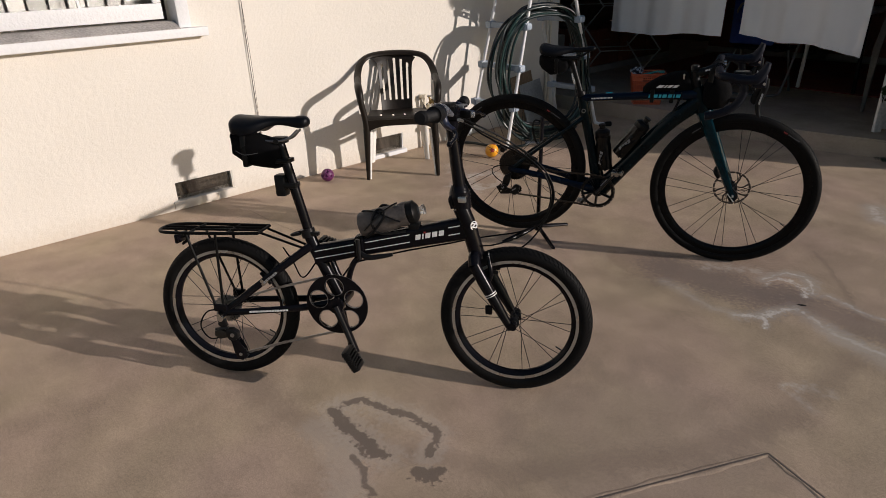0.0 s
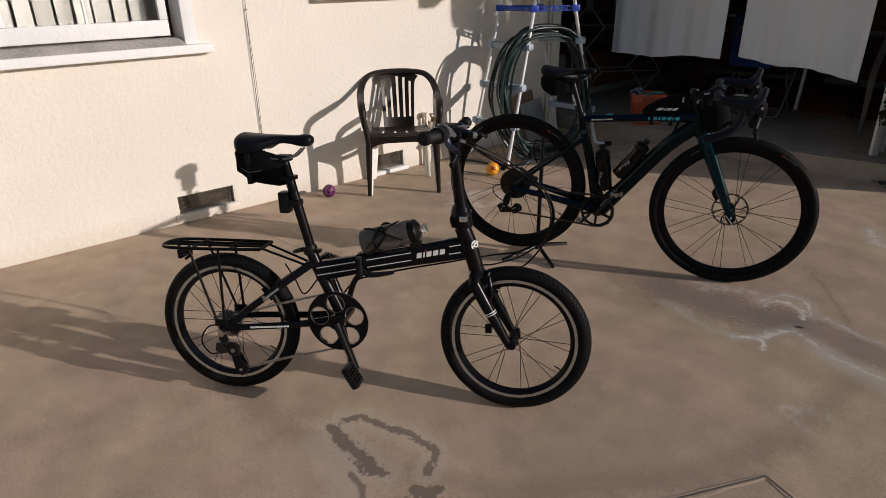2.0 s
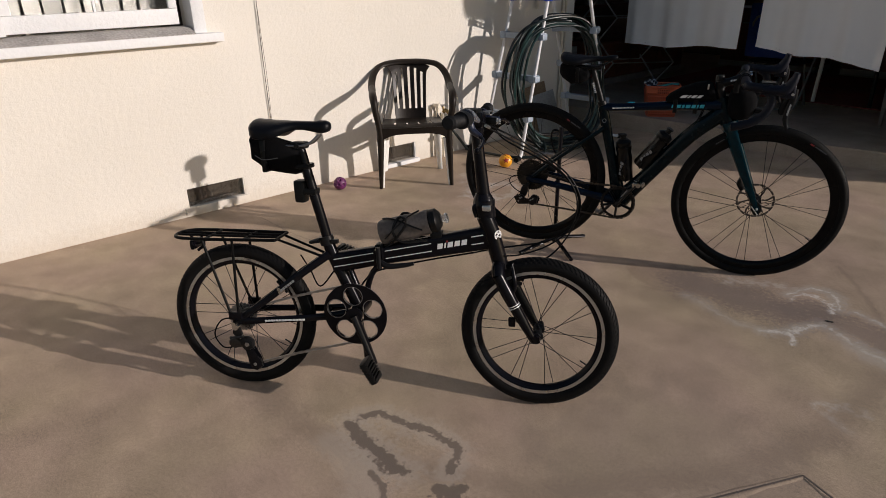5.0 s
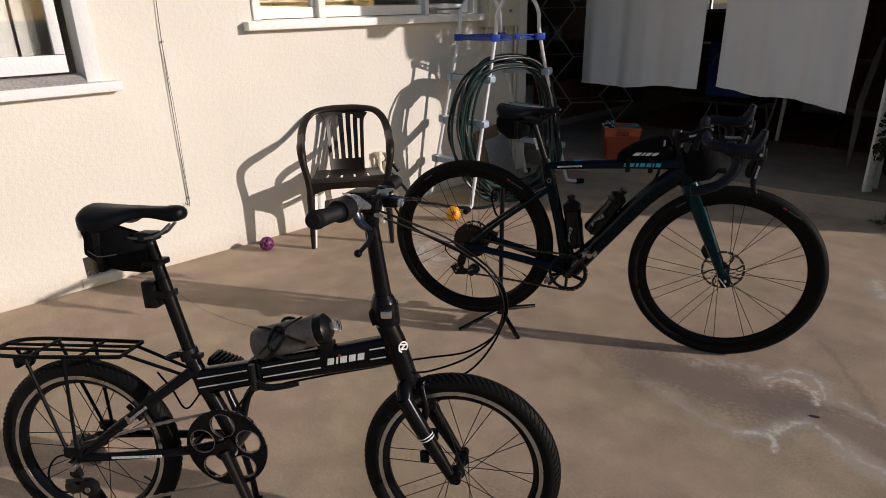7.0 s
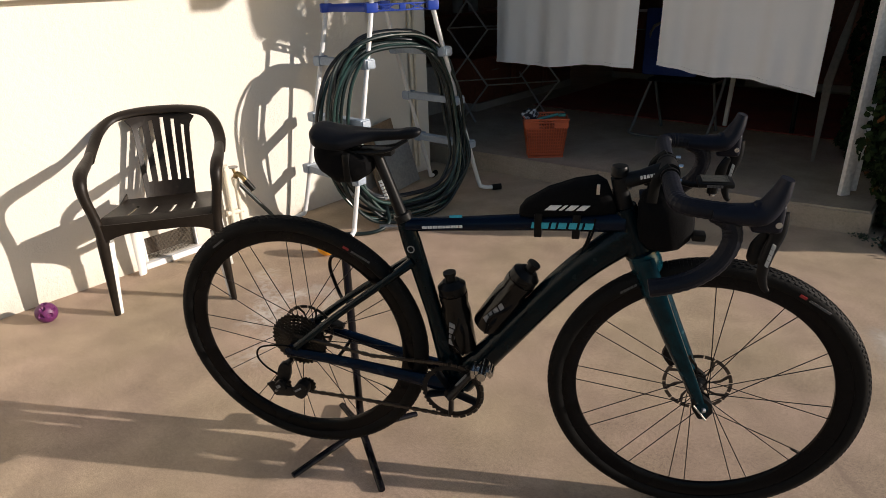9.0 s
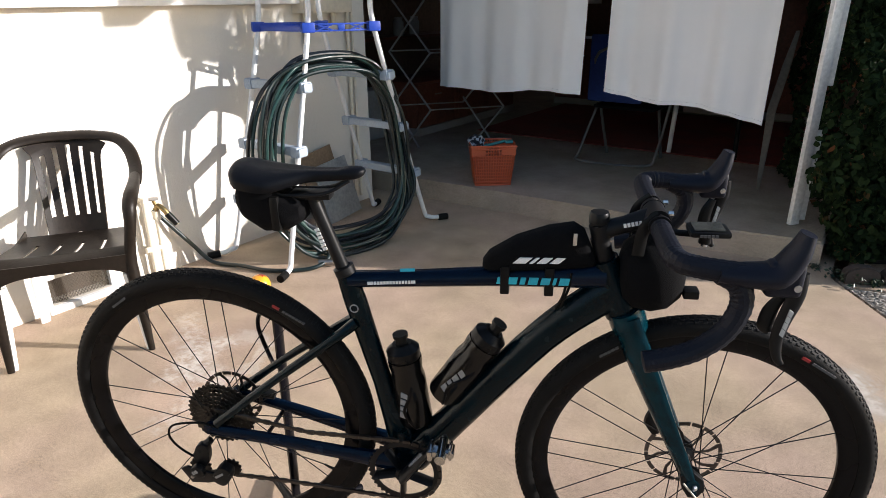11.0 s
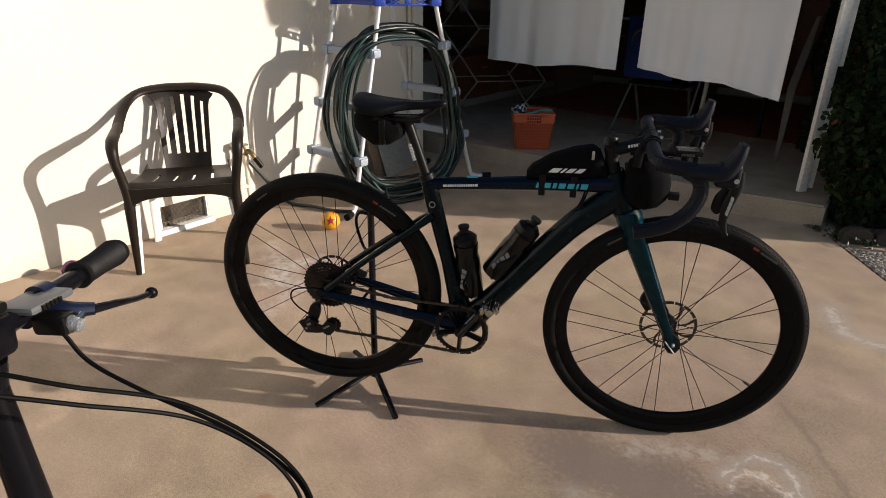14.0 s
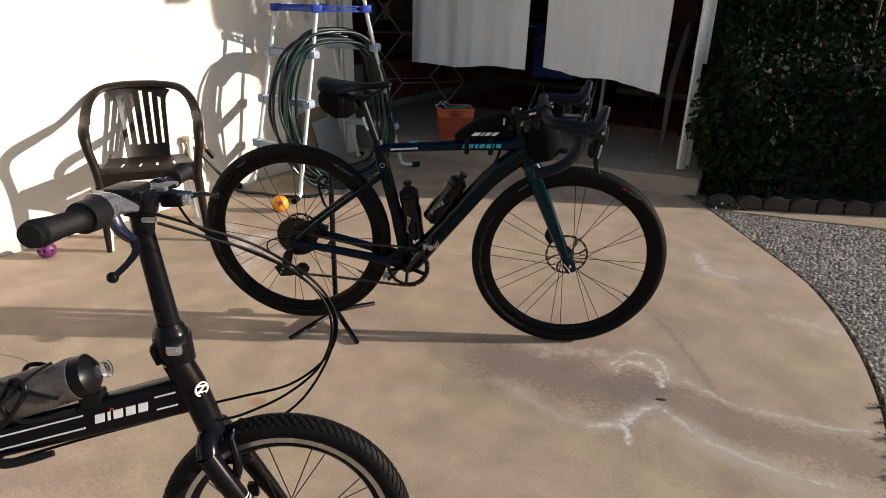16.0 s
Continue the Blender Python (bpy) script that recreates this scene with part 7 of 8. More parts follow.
def back_point(u, v):
    """v: 0 at the seat .. 1 at the top."""
    x = u * (0.112 + 0.016 * v + 0.030 * v ** 16)
    y = 0.385 + 0.10 * v + 0.055 * (1 - u * u) * (0.6 + 0.4 * v)
    z = 0.395 + v * 0.388 - 0.045 * max(0, abs(u) - 0.25) ** 2 * v
    return x, y, z


seat_holes = [(-0.62, -0.56, 0.16, 0.62), (-0.22, -0.16, 0.16, 0.62), (0.16, 0.22, 0.16, 0.62), (0.56, 0.62, 0.16, 0.62)]
us = sorted({*np.linspace(-1, 1, 13).round(3), *(h[0] for h in seat_holes), *(h[1] for h in seat_holes)})
vs = sorted({*np.linspace(0, 1, 11).round(3), 0.16, 0.62})
one("seat", M_BROWN, chair, lambda bm: plate(bm, us, vs, seat_point, seat_holes, 0.006), "dark seat with four drain slots")
one("seat_front", M_BROWN, chair, lambda bm: sheet(bm, [[(u * 0.240, -0.010 - 0.006 * (1 - u * u), z - (0.424 - z) * 1.1 * abs(u) ** 4) for u in np.linspace(-1, 1, 17)] for z in (0.424, 0.404, 0.382)], 0.007))
slots = [(-0.82, -0.68, 0.20, 0.86), (-0.46, -0.32, 0.18, 0.90), (-0.07, 0.07, 0.18, 0.92), (0.32, 0.46, 0.18, 0.90), (0.68, 0.82, 0.20, 0.86)]
us = sorted({*np.linspace(-1, 1, 15).round(3), *(h[0] for h in slots), *(h[1] for h in slots)})
vs = sorted({*np.linspace(0, 1, 13).round(3), 0.18, 0.20, 0.86, 0.90, 0.92})
one("backrest", M_BROWN, chair, lambda bm: plate(bm, us, vs, back_point, slots, 0.007), "dark slotted backrest")
one("top_rail", M_BROWN, chair, lambda bm: tube(bm, smooth_path([(-0.280, 0.215, 0.640), (-0.280, 0.32, 0.674), (-0.258, 0.415, 0.730), (-0.205, 0.486, 0.772), (-0.10, 0.526, 0.786), (0.0, 0.536, 0.788), (0.10, 0.526, 0.786), (0.205, 0.486, 0.772), (0.258, 0.415, 0.730), (0.280, 0.32, 0.674), (0.280, 0.215, 0.640)], 5), 0.021, 12, oval=(1.25, 0.75)), "broad rounded rail round the back")
for s in (-1, 1):
    one("armrest", M_BROWN, chair, lambda bm: tube(bm, smooth_path([(s * 0.280, 0.26, 0.656), (s * 0.279, 0.15, 0.640), (s * 0.276, 0.06, 0.628), (s * 0.271, 0.012, 0.600), (s * 0.266, -0.002, 0.545), (s * 0.252, 0.002, 0.47), (s * 0.241, 0.004, 0.40), (s * 0.239, 0.002, 0.33)], 6), [0.020, 0.025, 0.027, 0.026, 0.022, 0.021, 0.023, 0.023], 14), "rounded arm running down into the front leg")
    one("leg", M_BROWN, chair, lambda bm: tube(bm, [(s * 0.238, 0.004, 0.36), (s * 0.246, 0.0, 0.20), (s * 0.254, -0.004, 0.003)], [0.030, 0.023, 0.015], 10, oval=(0.8, 0.9)))
    one("leg_inside", M_RESIN, chair, lambda bm: tube(bm, [(s * 0.238 - s * 0.016, 0.018, 0.34), (s * 0.246 - s * 0.015, 0.016, 0.20), (s * 0.254 - s * 0.010, 0.011, 0.002)], [0.026, 0.020, 0.0135], 10, oval=(0.8, 0.9)), "bare white inner face of the leg")
    one("back_leg", M_RESIN, chair, lambda bm: tube(bm, [(s * 0.185, 0.370, 0.40), (s * 0.200, 0.385, 0.20), (s * 0.215, 0.405, 0.003)], [0.034, 0.028, 0.020], 10, oval=(1.1, 0.55)), "unpainted white back leg")
    one("seat_apron", M_BROWN, chair, lambda bm: sheet(bm, [[(s * (0.240 - 0.04 * v), v * 0.39, z - 0.02 * math.sin(math.pi * v)) for v in np.linspace(0, 1, 9)] for z in (0.430, 0.414, 0.396)], 0.006))

# ---- pool ladder with a coiled hose ----
M_TUBE = plain("white_powder_tube", (0.66, 0.665, 0.67), 0.36, vary=0.08, scale=20)
M_STEP = plain("grey_blue_step", (0.29, 0.345, 0.41), 0.5, vary=0.15, scale=20)
M_BLUE = plain("blue_plastic", (0.008, 0.042, 0.32), 0.4, vary=0.12, scale=20)
ladder = thing("pool_ladder", Matrix.Translation((0.40, 5.10, 0)), "white tubular pool ladder with blue brackets and grey steps", "ladder")
O = Vector((0.40, 5.10, 0))
TOPS = {"near": ((0.50, 4.95), (0.66, 5.235)), "far": ((0.17, 4.93), (0.32, 5.22))}
FEET = {"near": ((0.535, 4.685), (0.615, 5.66)), "far": ((0.100, 4.70), (0.20, 5.66))}
STUB = {"near": ((0.575, 4.585), (0.690, 5.765)), "far": ((0.050, 4.575), (0.16, 5.76))}
rails = {}
for key in ("far", "near"):
    (ax, ay), (bx, by) = TOPS[key]
    (fx, fy), (gx, gy) = FEET[key]
    (sx, sy), (tx, ty) = STUB[key]
    la, lb = Vector((ax, ay, 1.146)), Vector((bx, by, 1.146))
    fa, fb = Vector((fx, fy, 0.10)), Vector((gx, gy, 0.10))
    mid = (la + lb) / 2
    sa, sb_ = Vector((sx, sy, 0.020)), Vector((tx, ty, 0.020))
    pts = [sa, sa.lerp(fa, 0.7) - Vector((0, 0, 0.045)), fa, fa.lerp(la, 0.5), la, la.lerp(mid, 0.10) + Vector((0, 0, 0.16)), la.lerp(mid, 0.45) + Vector((0, 0, 0.255)), mid + Vector((0, 0, 0.285)), lb.lerp(mid, 0.45) + Vector((0, 0, 0.255)), lb.lerp(mid, 0.10) + Vector((0, 0, 0.16)), lb, fb.lerp(lb, 0.5), fb, sb_.lerp(fb, 0.7) - Vector((0, 0, 0.045)), sb_]
    rails[key] = (fa, la, fb, lb)
    one("rail", M_TUBE, ladder, lambda bm: tube(bm, [p - O for p in smooth_path(pts, 5)], 0.0130, 14))
    for e, d in ((sa, (sa - fa)), (sb_, (sb_ - fb))):
        d = Vector((d.x, d.y, 0)).normalized()
        one("foot_cap", M_RUBBER, ladder, lambda bm: cyl(bm, e - O - d * 0.03, e - O + d * 0.03, 0.0195, 14))


def at_height(a, b, z):
    return a.lerp(b, (z - a.z) / (b.z - a.z))


for side, heights in ((0, (0.88, 0.585, 0.30)), (1, (0.905, 0.62, 0.335))):
    for z in heights:
        p = at_height(rails["far"][2 * side], rails["far"][2 * side + 1], z)
        q = at_height(rails["near"][2 * side], rails["near"][2 * side + 1], z)
        d = (q - p).normalized()
        m = Matrix((d, Vector((-d.y, d.x, 0)), (0, 0, 1))).transposed().to_4x4()
        m.translation = p - O
        L = (q - p).length
        st = one("step", M_STEP, ladder, lambda bm: (box(bm, (-0.035, -0.028, -0.020), (L + 0.035, 0.028, 0.020), m, bevel=0.006), [box(bm, (k - 0.024, -0.034, -0.026), (k + 0.024, 0.034, 0.026), m, bevel=0.006) for k in (0.0, L)]))
for key in ("far", "near"):
    a, b = rails[key][1] - O, rails[key][3] - O
    d = (b - a).normalized()
    m = Matrix((d, Vector((-d.y, d.x, 0)), (0, 0, 1))).transposed().to_4x4()
    m.translation = a
    L = (b - a).length
    one("bracket", M_BLUE, ladder, lambda bm: (box(bm, (-0.03, -0.022, -0.022), (0.03, 0.022, 0.024), m, bevel=0.006), box(bm, (L - 0.03, -0.022, -0.022), (L + 0.03, 0.022, 0.024), m, bevel=0.006), box(bm, (0.02, -0.006, -0.019), (L - 0.02, 0.008, -0.011), m, bevel=0.002), box(bm, (0.02, -0.006, 0.011), (L - 0.02, 0.008, 0.019), m, bevel=0.002), box(bm, (L / 2 - 0.016, -0.008, -0.012), (L / 2 + 0.016, 0.010, 0.012), m, bevel=0.002), [box(bm, (-0.036, -0.004, -0.003), (0.036, 0.006, 0.003), m @ pose(L / 2 + q * 0.5 * (L / 2 - 0.005), 0, 0, 0, 20 * e, 0)) for q in (-1, 1) for e in (-1, 1)]))
a, b = rails["far"][1] - O, rails["near"][1] - O
one("crossbar", M_BLUE, ladder, lambda bm: tube(bm, [a, b], 0.014, 10, oval=(0.6, 1.4)))

M_HOSE = plain("dark_green_hose", (0.004, 0.012, 0.012), 0.38, vary=0.3, scale=14)
M_HOSE_BLUE = plain("blue_black_hose", (0.004, 0.007, 0.011), 0.38, vary=0.3, scale=14)
M_HOSE_STRIPE = plain("pale_green_hose", (0.010, 0.034, 0.030), 0.36, vary=0.25, scale=14)
hose = thing("garden_hose", Matrix.Translation((0.50, 5.07, 0.0)), "dark green garden hose coiled over the ladder steps", "hose")
ux = Vector((0.25, 0.97, 0)).normalized()
un = Vector((0.97, -0.25, 0)).normalized()
rng = random.Random(5)
for k in range(17):
    rx, rz = 0.385 + rng.uniform(-0.040, 0.045), 0.475 + rng.uniform(-0.04, 0.015)
    top = 0.985 + rng.uniform(-0.035, 0.045)
    off = rng.uniform(-0.05, 0.07)
    sag = rng.uniform(-0.02, 0.05)
    spread = rng.uniform(-0.16, 0.10)
    pts = []
    for j in range(14):
        a = 2 * math.pi * j / 14
        c, s = math.cos(a), math.sin(a)
        c, s = math.copysign(abs(c) ** 0.72, c), math.copysign(abs(s) ** 0.85, s)
        wide = rx * (1.0 if c > 0 else 1.0 + spread) + 0.03 * s
        z = max(0.018 + 0.008 * (k % 4), top - rz + rz * s)
        wide += 0.07 * (0.2 - s) * (1.0 if c > 0 else 0.25)
        lean = 0.06 * max(0, -s) + 0.02 * rng.uniform(-1, 1)
        pts.append(ux * (c * wide + sag * (s < 0)) + un * (off + lean) + Vector((0, 0, z)))
    mat = (M_HOSE, M_HOSE_BLUE, M_HOSE, M_HOSE_STRIPE)[k % 4]
    one("coil", mat, hose, lambda bm: tube(bm, smooth_path(pts, 6, True), 0.0095, 9, closed=True))
one("hose_tail", M_HOSE, hose, lambda bm: tube(bm, smooth_path([(-0.50, -0.755, 0.330), (-0.47, -0.72, 0.27), (-0.43, -0.62, 0.12), (-0.37, -0.56, 0.022), (-0.22, -0.50, 0.014), (-0.05, -0.46, 0.014), (0.10, -0.33, 0.014), (0.12, -0.22, 0.04), (0.05, -0.16, 0.10)], 7), 0.0105, 10))
one("hose_coupling", M_DULL_STEEL, hose, lambda bm: (cyl(bm, (0.10, -0.27, 0.028), (0.155, -0.225, 0.028), 0.015, 14), cyl(bm, (0.15, -0.228, 0.028), (0.19, -0.20, 0.028), 0.012, 14)))

# ---- tap on white pipes, beside the chair ----
M_BRASS = plain("old_brass", (0.30, 0.22, 0.10), 0.4, 1.0, vary=0.3, scale=40)
M_PVC = plain("aged_white_pipe", (0.72, 0.66, 0.54), 0.5, vary=0.15, scale=20)
tap = thing("outdoor_tap", Matrix.Translation((0.05, 4.25, 0)), "old brass tap on white pipes against the wall", "tap")
one("pipe", M_PVC, tap, lambda bm: (cyl(bm, (0, 0.0, 0.0), (0, 0.0, 0.40), 0.013, 12), cyl(bm, (0.01, 0.045, 0.0), (0.01, 0.045, 0.33), 0.012, 12), cyl(bm, (-0.05, 0.0, 0.40), (0.02, 0.0, 0.40), 0.014, 12), cyl(bm, (0, -0.03, 0.16), (0.01, 0.06, 0.16), 0.014, 12)))
for a, b in (((0, 0, 0.385), (0, 0, 0.418)), ((0, -0.005, 0.145), (0, 0.005, 0.178)), ((0.01, 0.045, 0.30), (0.01, 0.045, 0.34))):
    one("elbow", M_PVC, tap, lambda bm: cyl(bm, a, b, 0.0185, 14))
one("tap_body", M_BRASS, tap, lambda bm: (tube(bm, smooth_path([(0.01, 0.045, 0.345), (0.02, 0.055, 0.365), (0.045, 0.065, 0.350), (0.060, 0.075, 0.325)], 4), 0.013, 12), cyl(bm, (0.015, 0.050, 0.355), (0.010, 0.040, 0.395), 0.008, 10)))
one("tap_handle", M_DULL_STEEL, tap, lambda bm: lathe(bm, [(0.008, 0), (0.026, 0.004), (0.026, 0.010), (0.0, 0.012)], 12, "Z", (0.010, 0.040, 0.394)))
one("coupling", M_PLASTIC, tap, lambda bm: cyl(bm, (0.058, 0.072, 0.330), (0.080, 0.100, 0.275), 0.016, 14))

# ---- toys ----
M_PURPLE = plain("purple_rubber", (0.11, 0.015, 0.085), 0.5, vary=0.15, scale=40, bump=0.2)
ball = bmesh.new()
bmesh.ops.create_icosphere(ball, subdivisions=4, radius=0.043)
holes = [Vector(v) for v in ((1, 0, 0), (0, 1, 0), (0, 0, 1), (-1, 0, 0), (0, -1, 0), (0.7, -0.7, 0.1), (0.6, -0.4, 0.7), (0.7, 0.5, 0.5), (-0.5, -0.6, 0.6))]
for v in ball.verts:
    d = v.co.normalized()
    if any(d.dot(h.normalized()) > 0.977 for h in holes):
        v.co *= 0.80
tagged(part("rubber_ball", ball, M_PURPLE, m=pose(0.193, 3.250, 0.043)), "purple rubber ball with dimpled holes on the concrete", "ball")
M_ORANGE = plain("orange_ball", (0.75, 0.33, 0.015), 0.35, vary=0.08, scale=20)
star_ball = thing("star_ball", pose(0.612, 4.416, 0.050, 0, 0, 0), "small orange ball printed with a red star", "ball")
one("shell", M_ORANGE, star_ball, lambda bm: bmesh.ops.create_uvsphere(bm, u_segments=32, v_segments=20, radius=0.050))
for way in (Vector((0.70, -0.64, 0.32)), Vector((-0.8, 0.6, 0.2)), Vector((0.1, 0.3, 0.95))):
    q = way.to_track_quat("Z", "Y").to_matrix()
    bm = bmesh.new()
    rim = []
    for k in range(10):
        r = 0.027 if k % 2 == 0 else 0.0115
        a = math.pi / 2 + k * math.pi / 5
        for f in (0.0,):
            rim.append((r * math.cos(a), r * math.sin(a)))
    def on_ball(x, y):
        return bm.verts.new(q @ (Vector((x, y, math.sqrt(0.050 ** 2 - x * x - y * y))).normalized() * 0.0507))
    c = on_ball(0, 0)
    rings = [[on_ball(x * f, y * f) for x, y in rim] for f in (0.4, 0.7, 1.0)]
    for k in range(10):
        bm.faces.new((c, rings[0][k], rings[0][(k + 1) % 10]))
        for r0, r1 in zip(rings, rings[1:]):
            bm.faces.new((r0[k], r1[k], r1[(k + 1) % 10], r0[(k + 1) % 10]))
    part("star", bm, M_DECAL_RED, star_ball)

# ---- metal sheet and board leaning by the corner ----
leaning = thing("leaning_panel", pose(0.05, 5.46, 0, 0, 0, 0), "grey metal panel leaning on a wooden board by the wall", "panel")
one("metal_sheet", plain("galvanised_sheet", (0.34, 0.36, 0.37), 0.45, 0.5, vary=0.2, scale=10), leaning, lambda bm: box(bm, (0.0, -0.12, 0.0), (0.012, 0.16, 0.36), pose(0.115, -0.02, 0.004, 6, -14, 0), bevel=0.003))
one("board", plain("weathered_board", (0.22, 0.15, 0.09), 0.8, vary=0.3, scale=12), leaning, lambda bm: (box(bm, (0.0, -0.17, 0.0), (0.014, 0.10, 0.44), pose(0.075, -0.03, 0.004, 8, -10, 0), bevel=0.003)))

# ---- garage: sheets, basket and dim furniture ----
def cotton_material():
    m, n, l, b = nodes_of("white_cotton_sheet")
    geo, big, weave = n.new("ShaderNodeNewGeometry"), n.new("ShaderNodeTexNoise"), n.new("ShaderNodeTexNoise")
    big.inputs["Scale"].default_value, weave.inputs["Scale"].default_value = 3, 500
    for t in (big, weave):
        l.new(geo.outputs["Position"], t.inputs["Vector"])
    mix = n.new("ShaderNodeMix")
    mix.data_type = "RGBA"
    l.new(big.outputs["Fac"], mix.inputs["Factor"])
    mix.inputs["A"].default_value, mix.inputs["B"].default_value = (0.86, 0.85, 0.84, 1), (0.80, 0.79, 0.77, 1)
    l.new(mix.outputs["Result"], b.inputs["Base Color"])
    b.inputs["Roughness"].default_value = 0.9
    b.inputs["Specular IOR Level"].default_value = 0.1
    bp = n.new("ShaderNodeBump")
    bp.inputs["Strength"].default_value, bp.inputs["Distance"].default_value = 0.2, 0.001
    l.new(weave.outputs["Fac"], bp.inputs["Height"])
    l.new(bp.outputs[0], b.inputs["Normal"])
    return m


M_COTTON = cotton_material()


def curtain(x0, x1, low0, low1, seed):
    bm = bmesh.new()
    grid = []
    for i in range(25):
        t = i / 24
        row = []
        for j in range(49):
            s = j / 48
            x = x0 + (x1 - x0) * s
            low = low0 + (low1 - low0) * s + 0.012 * math.sin(s * 9 + seed) - 0.03 * s * s * (seed > 1)
            z = 2.14 + (low - 2.14) * t
            fold = 0.018 * math.sin(s * 17 + seed * 2 + 0.7 * t) + 0.010 * math.sin(s * 39 + seed) * t
            wind = -0.05 * t * t * (0.4 + 0.6 * s)
            row.append((x, 6.62 + fold * (0.35 + 0.65 * t) + wind, z))
        grid.append(row)
    sheet(bm, grid, 0.003)
    c = tagged(part("curtain", bm, M_COTTON, angle=80), "white cotton sheet hung across the garage opening, stirred by wind", "curtain", "sheets in the garage opening")
    hem = bmesh.new()
    sheet(hem, [[(Vector(p) + Vector((0, -0.003, dz))) for p in grid[-1]] for dz in (0.0, 0.02)], 0.004)
    part("hem", hem, M_COTTON, c)


curtain(0.075, 1.180, 0.665, 0.700, 1)
curtain(1.335, 2.255, 0.715, 0.650, 2)
one("curtain_rail", M_DULL_STEEL, None, lambda bm: cyl(bm, (-0.15, 6.62, 2.145), (2.68, 6.62, 2.145), 0.012, 10)).name = "curtain_rail"
tagged(bpy.data.objects["curtain_rail"], "thin steel rail across the garage opening", "curtain rail", kind="structure")

M_BASKET = plain("orange_plastic", (0.52, 0.10, 0.035), 0.45, vary=0.12, scale=15)
basket = thing("basket", pose(0.728, 6.27, 0.13, 0, 0, 38) @ Matrix.Scale(1.08, 4), "orange lattice plastic basket holding odds and ends", "basket")


def basket_body(bm):
    h, b0, b1 = 0.24, (0.105, 0.085), (0.132, 0.108)
    for k in range(13):
        t = k / 12
        sx, sy = b0[0] + (b1[0] - b0[0]) * t, b0[1] + (b1[1] - b0[1]) * t
        r = 0.0045 if k in (0, 1, 11, 12) else 0.0030
        tube(bm, [(-sx, -sy, t * h + 0.004), (0, -sy - 0.003, t * h + 0.004), (sx, -sy, t * h + 0.004), (sx + 0.003, 0, t * h + 0.004), (sx, sy, t * h + 0.004), (0, sy + 0.003, t * h + 0.004), (-sx, sy, t * h + 0.004), (-sx - 0.003, 0, t * h + 0.004)], r, 6, closed=True)
    for s in (-1, 1):
        for k in range(17):
            f = -1 + 2 * k / 16
            tube(bm, [(f * b0[0], s * b0[1], 0.004), (f * b1[0], s * b1[1], h)], 0.0030, 6)
        for k in range(13):
            f = -1 + 2 * k / 12
            tube(bm, [(s * b0[0], f * b0[1], 0.004), (s * b1[0], f * b1[1], h)], 0.0030, 6)
    box(bm, (-b0[0], -b0[1], 0.0), (b0[0], b0[1], 0.006))
    for s in (-1, 1):
        box(bm, (-b1[0], s * b1[1] - 0.004, h - 0.05), (-0.05, s * b1[1] + 0.004, h), pose(0, -s * 0.003, 0))
        box(bm, (0.05, s * b1[1] - 0.004, h - 0.05), (b1[0], s * b1[1] + 0.004, h), pose(0, -s * 0.003, 0))


one("lattice", M_BASKET, basket, basket_body)
# added block in a darker basket orange: the shade inside, put into its colour
one("liner", plain("shaded_orange", (0.36, 0.07, 0.03), 0.6), basket, lambda bm: loft(bm, [[(sx * a, sy * b, z) for a, b in ((-1, -1), (1, -1), (1, 1), (-1, 1))] for sx, sy, z in ((0.099, 0.079, 0.008), (0.120, 0.096, 0.18))]))
one("rim", M_BASKET, basket, lambda bm: tube(bm, [(-0.134, -0.110, 0.242), (0.134, -0.110, 0.242), (0.134, 0.110, 0.242), (-0.134, 0.110, 0.242)], 0.006, 8, closed=True))
cloth = bmesh.new()
bmesh.ops.create_icosphere(cloth, subdivisions=4, radius=0.055, matrix=Matrix.Translation((0, 0, 0)))
for v in cloth.verts:
    v.co = v.co * (1 + 0.35 * noise.noise(v.co * 30)) + Vector((0, 0, 0.0))


def check_cloth():
    m, n, l, b = nodes_of("patterned_cloth")
    co, t = n.new("ShaderNodeTexCoord"), n.new("ShaderNodeTexVoronoi")
    t.inputs["Scale"].default_value = 70
    l.new(co.outputs["Object"], t.inputs["Vector"])
    r = n.new("ShaderNodeValToRGB")
    r.color_ramp.interpolation = "CONSTANT"
    r.color_ramp.elements[0].color, r.color_ramp.elements[1].color = (0.01, 0.012, 0.02, 1), (0.35, 0.38, 0.42, 1)
    r.color_ramp.elements[1].position = 0.62
    bw = n.new("ShaderNodeRGBToBW")
    l.new(t.outputs["Color"], bw.inputs[0])
    l.new(bw.outputs[0], r.inputs[0])
    l.new(r.outputs[0], b.inputs["Base Color"])
    b.inputs["Roughness"].default_value = 0.9
    return m


tagged(part("rag", cloth, check_cloth(), m=pose(0.635, 6.235, 0.385)), "dark patterned cloth bundled over the basket rim", "cloth")
trowel = bmesh.new()
tube(trowel, [(-0.09, 0, 0), (0.05, 0.01, 0.035)], 0.010, 10)
box(trowel, (0.05, -0.02, 0.024), (0.10, 0.035, 0.040), bevel=0.005)
tagged(part("hand_tool", trowel, plain("turquoise_plastic", (0.03, 0.22, 0.22), 0.4), m=pose(0.765, 6.28, 0.370, 0, 0, 30)), "turquoise plastic hand tool lying in the basket", "tool")

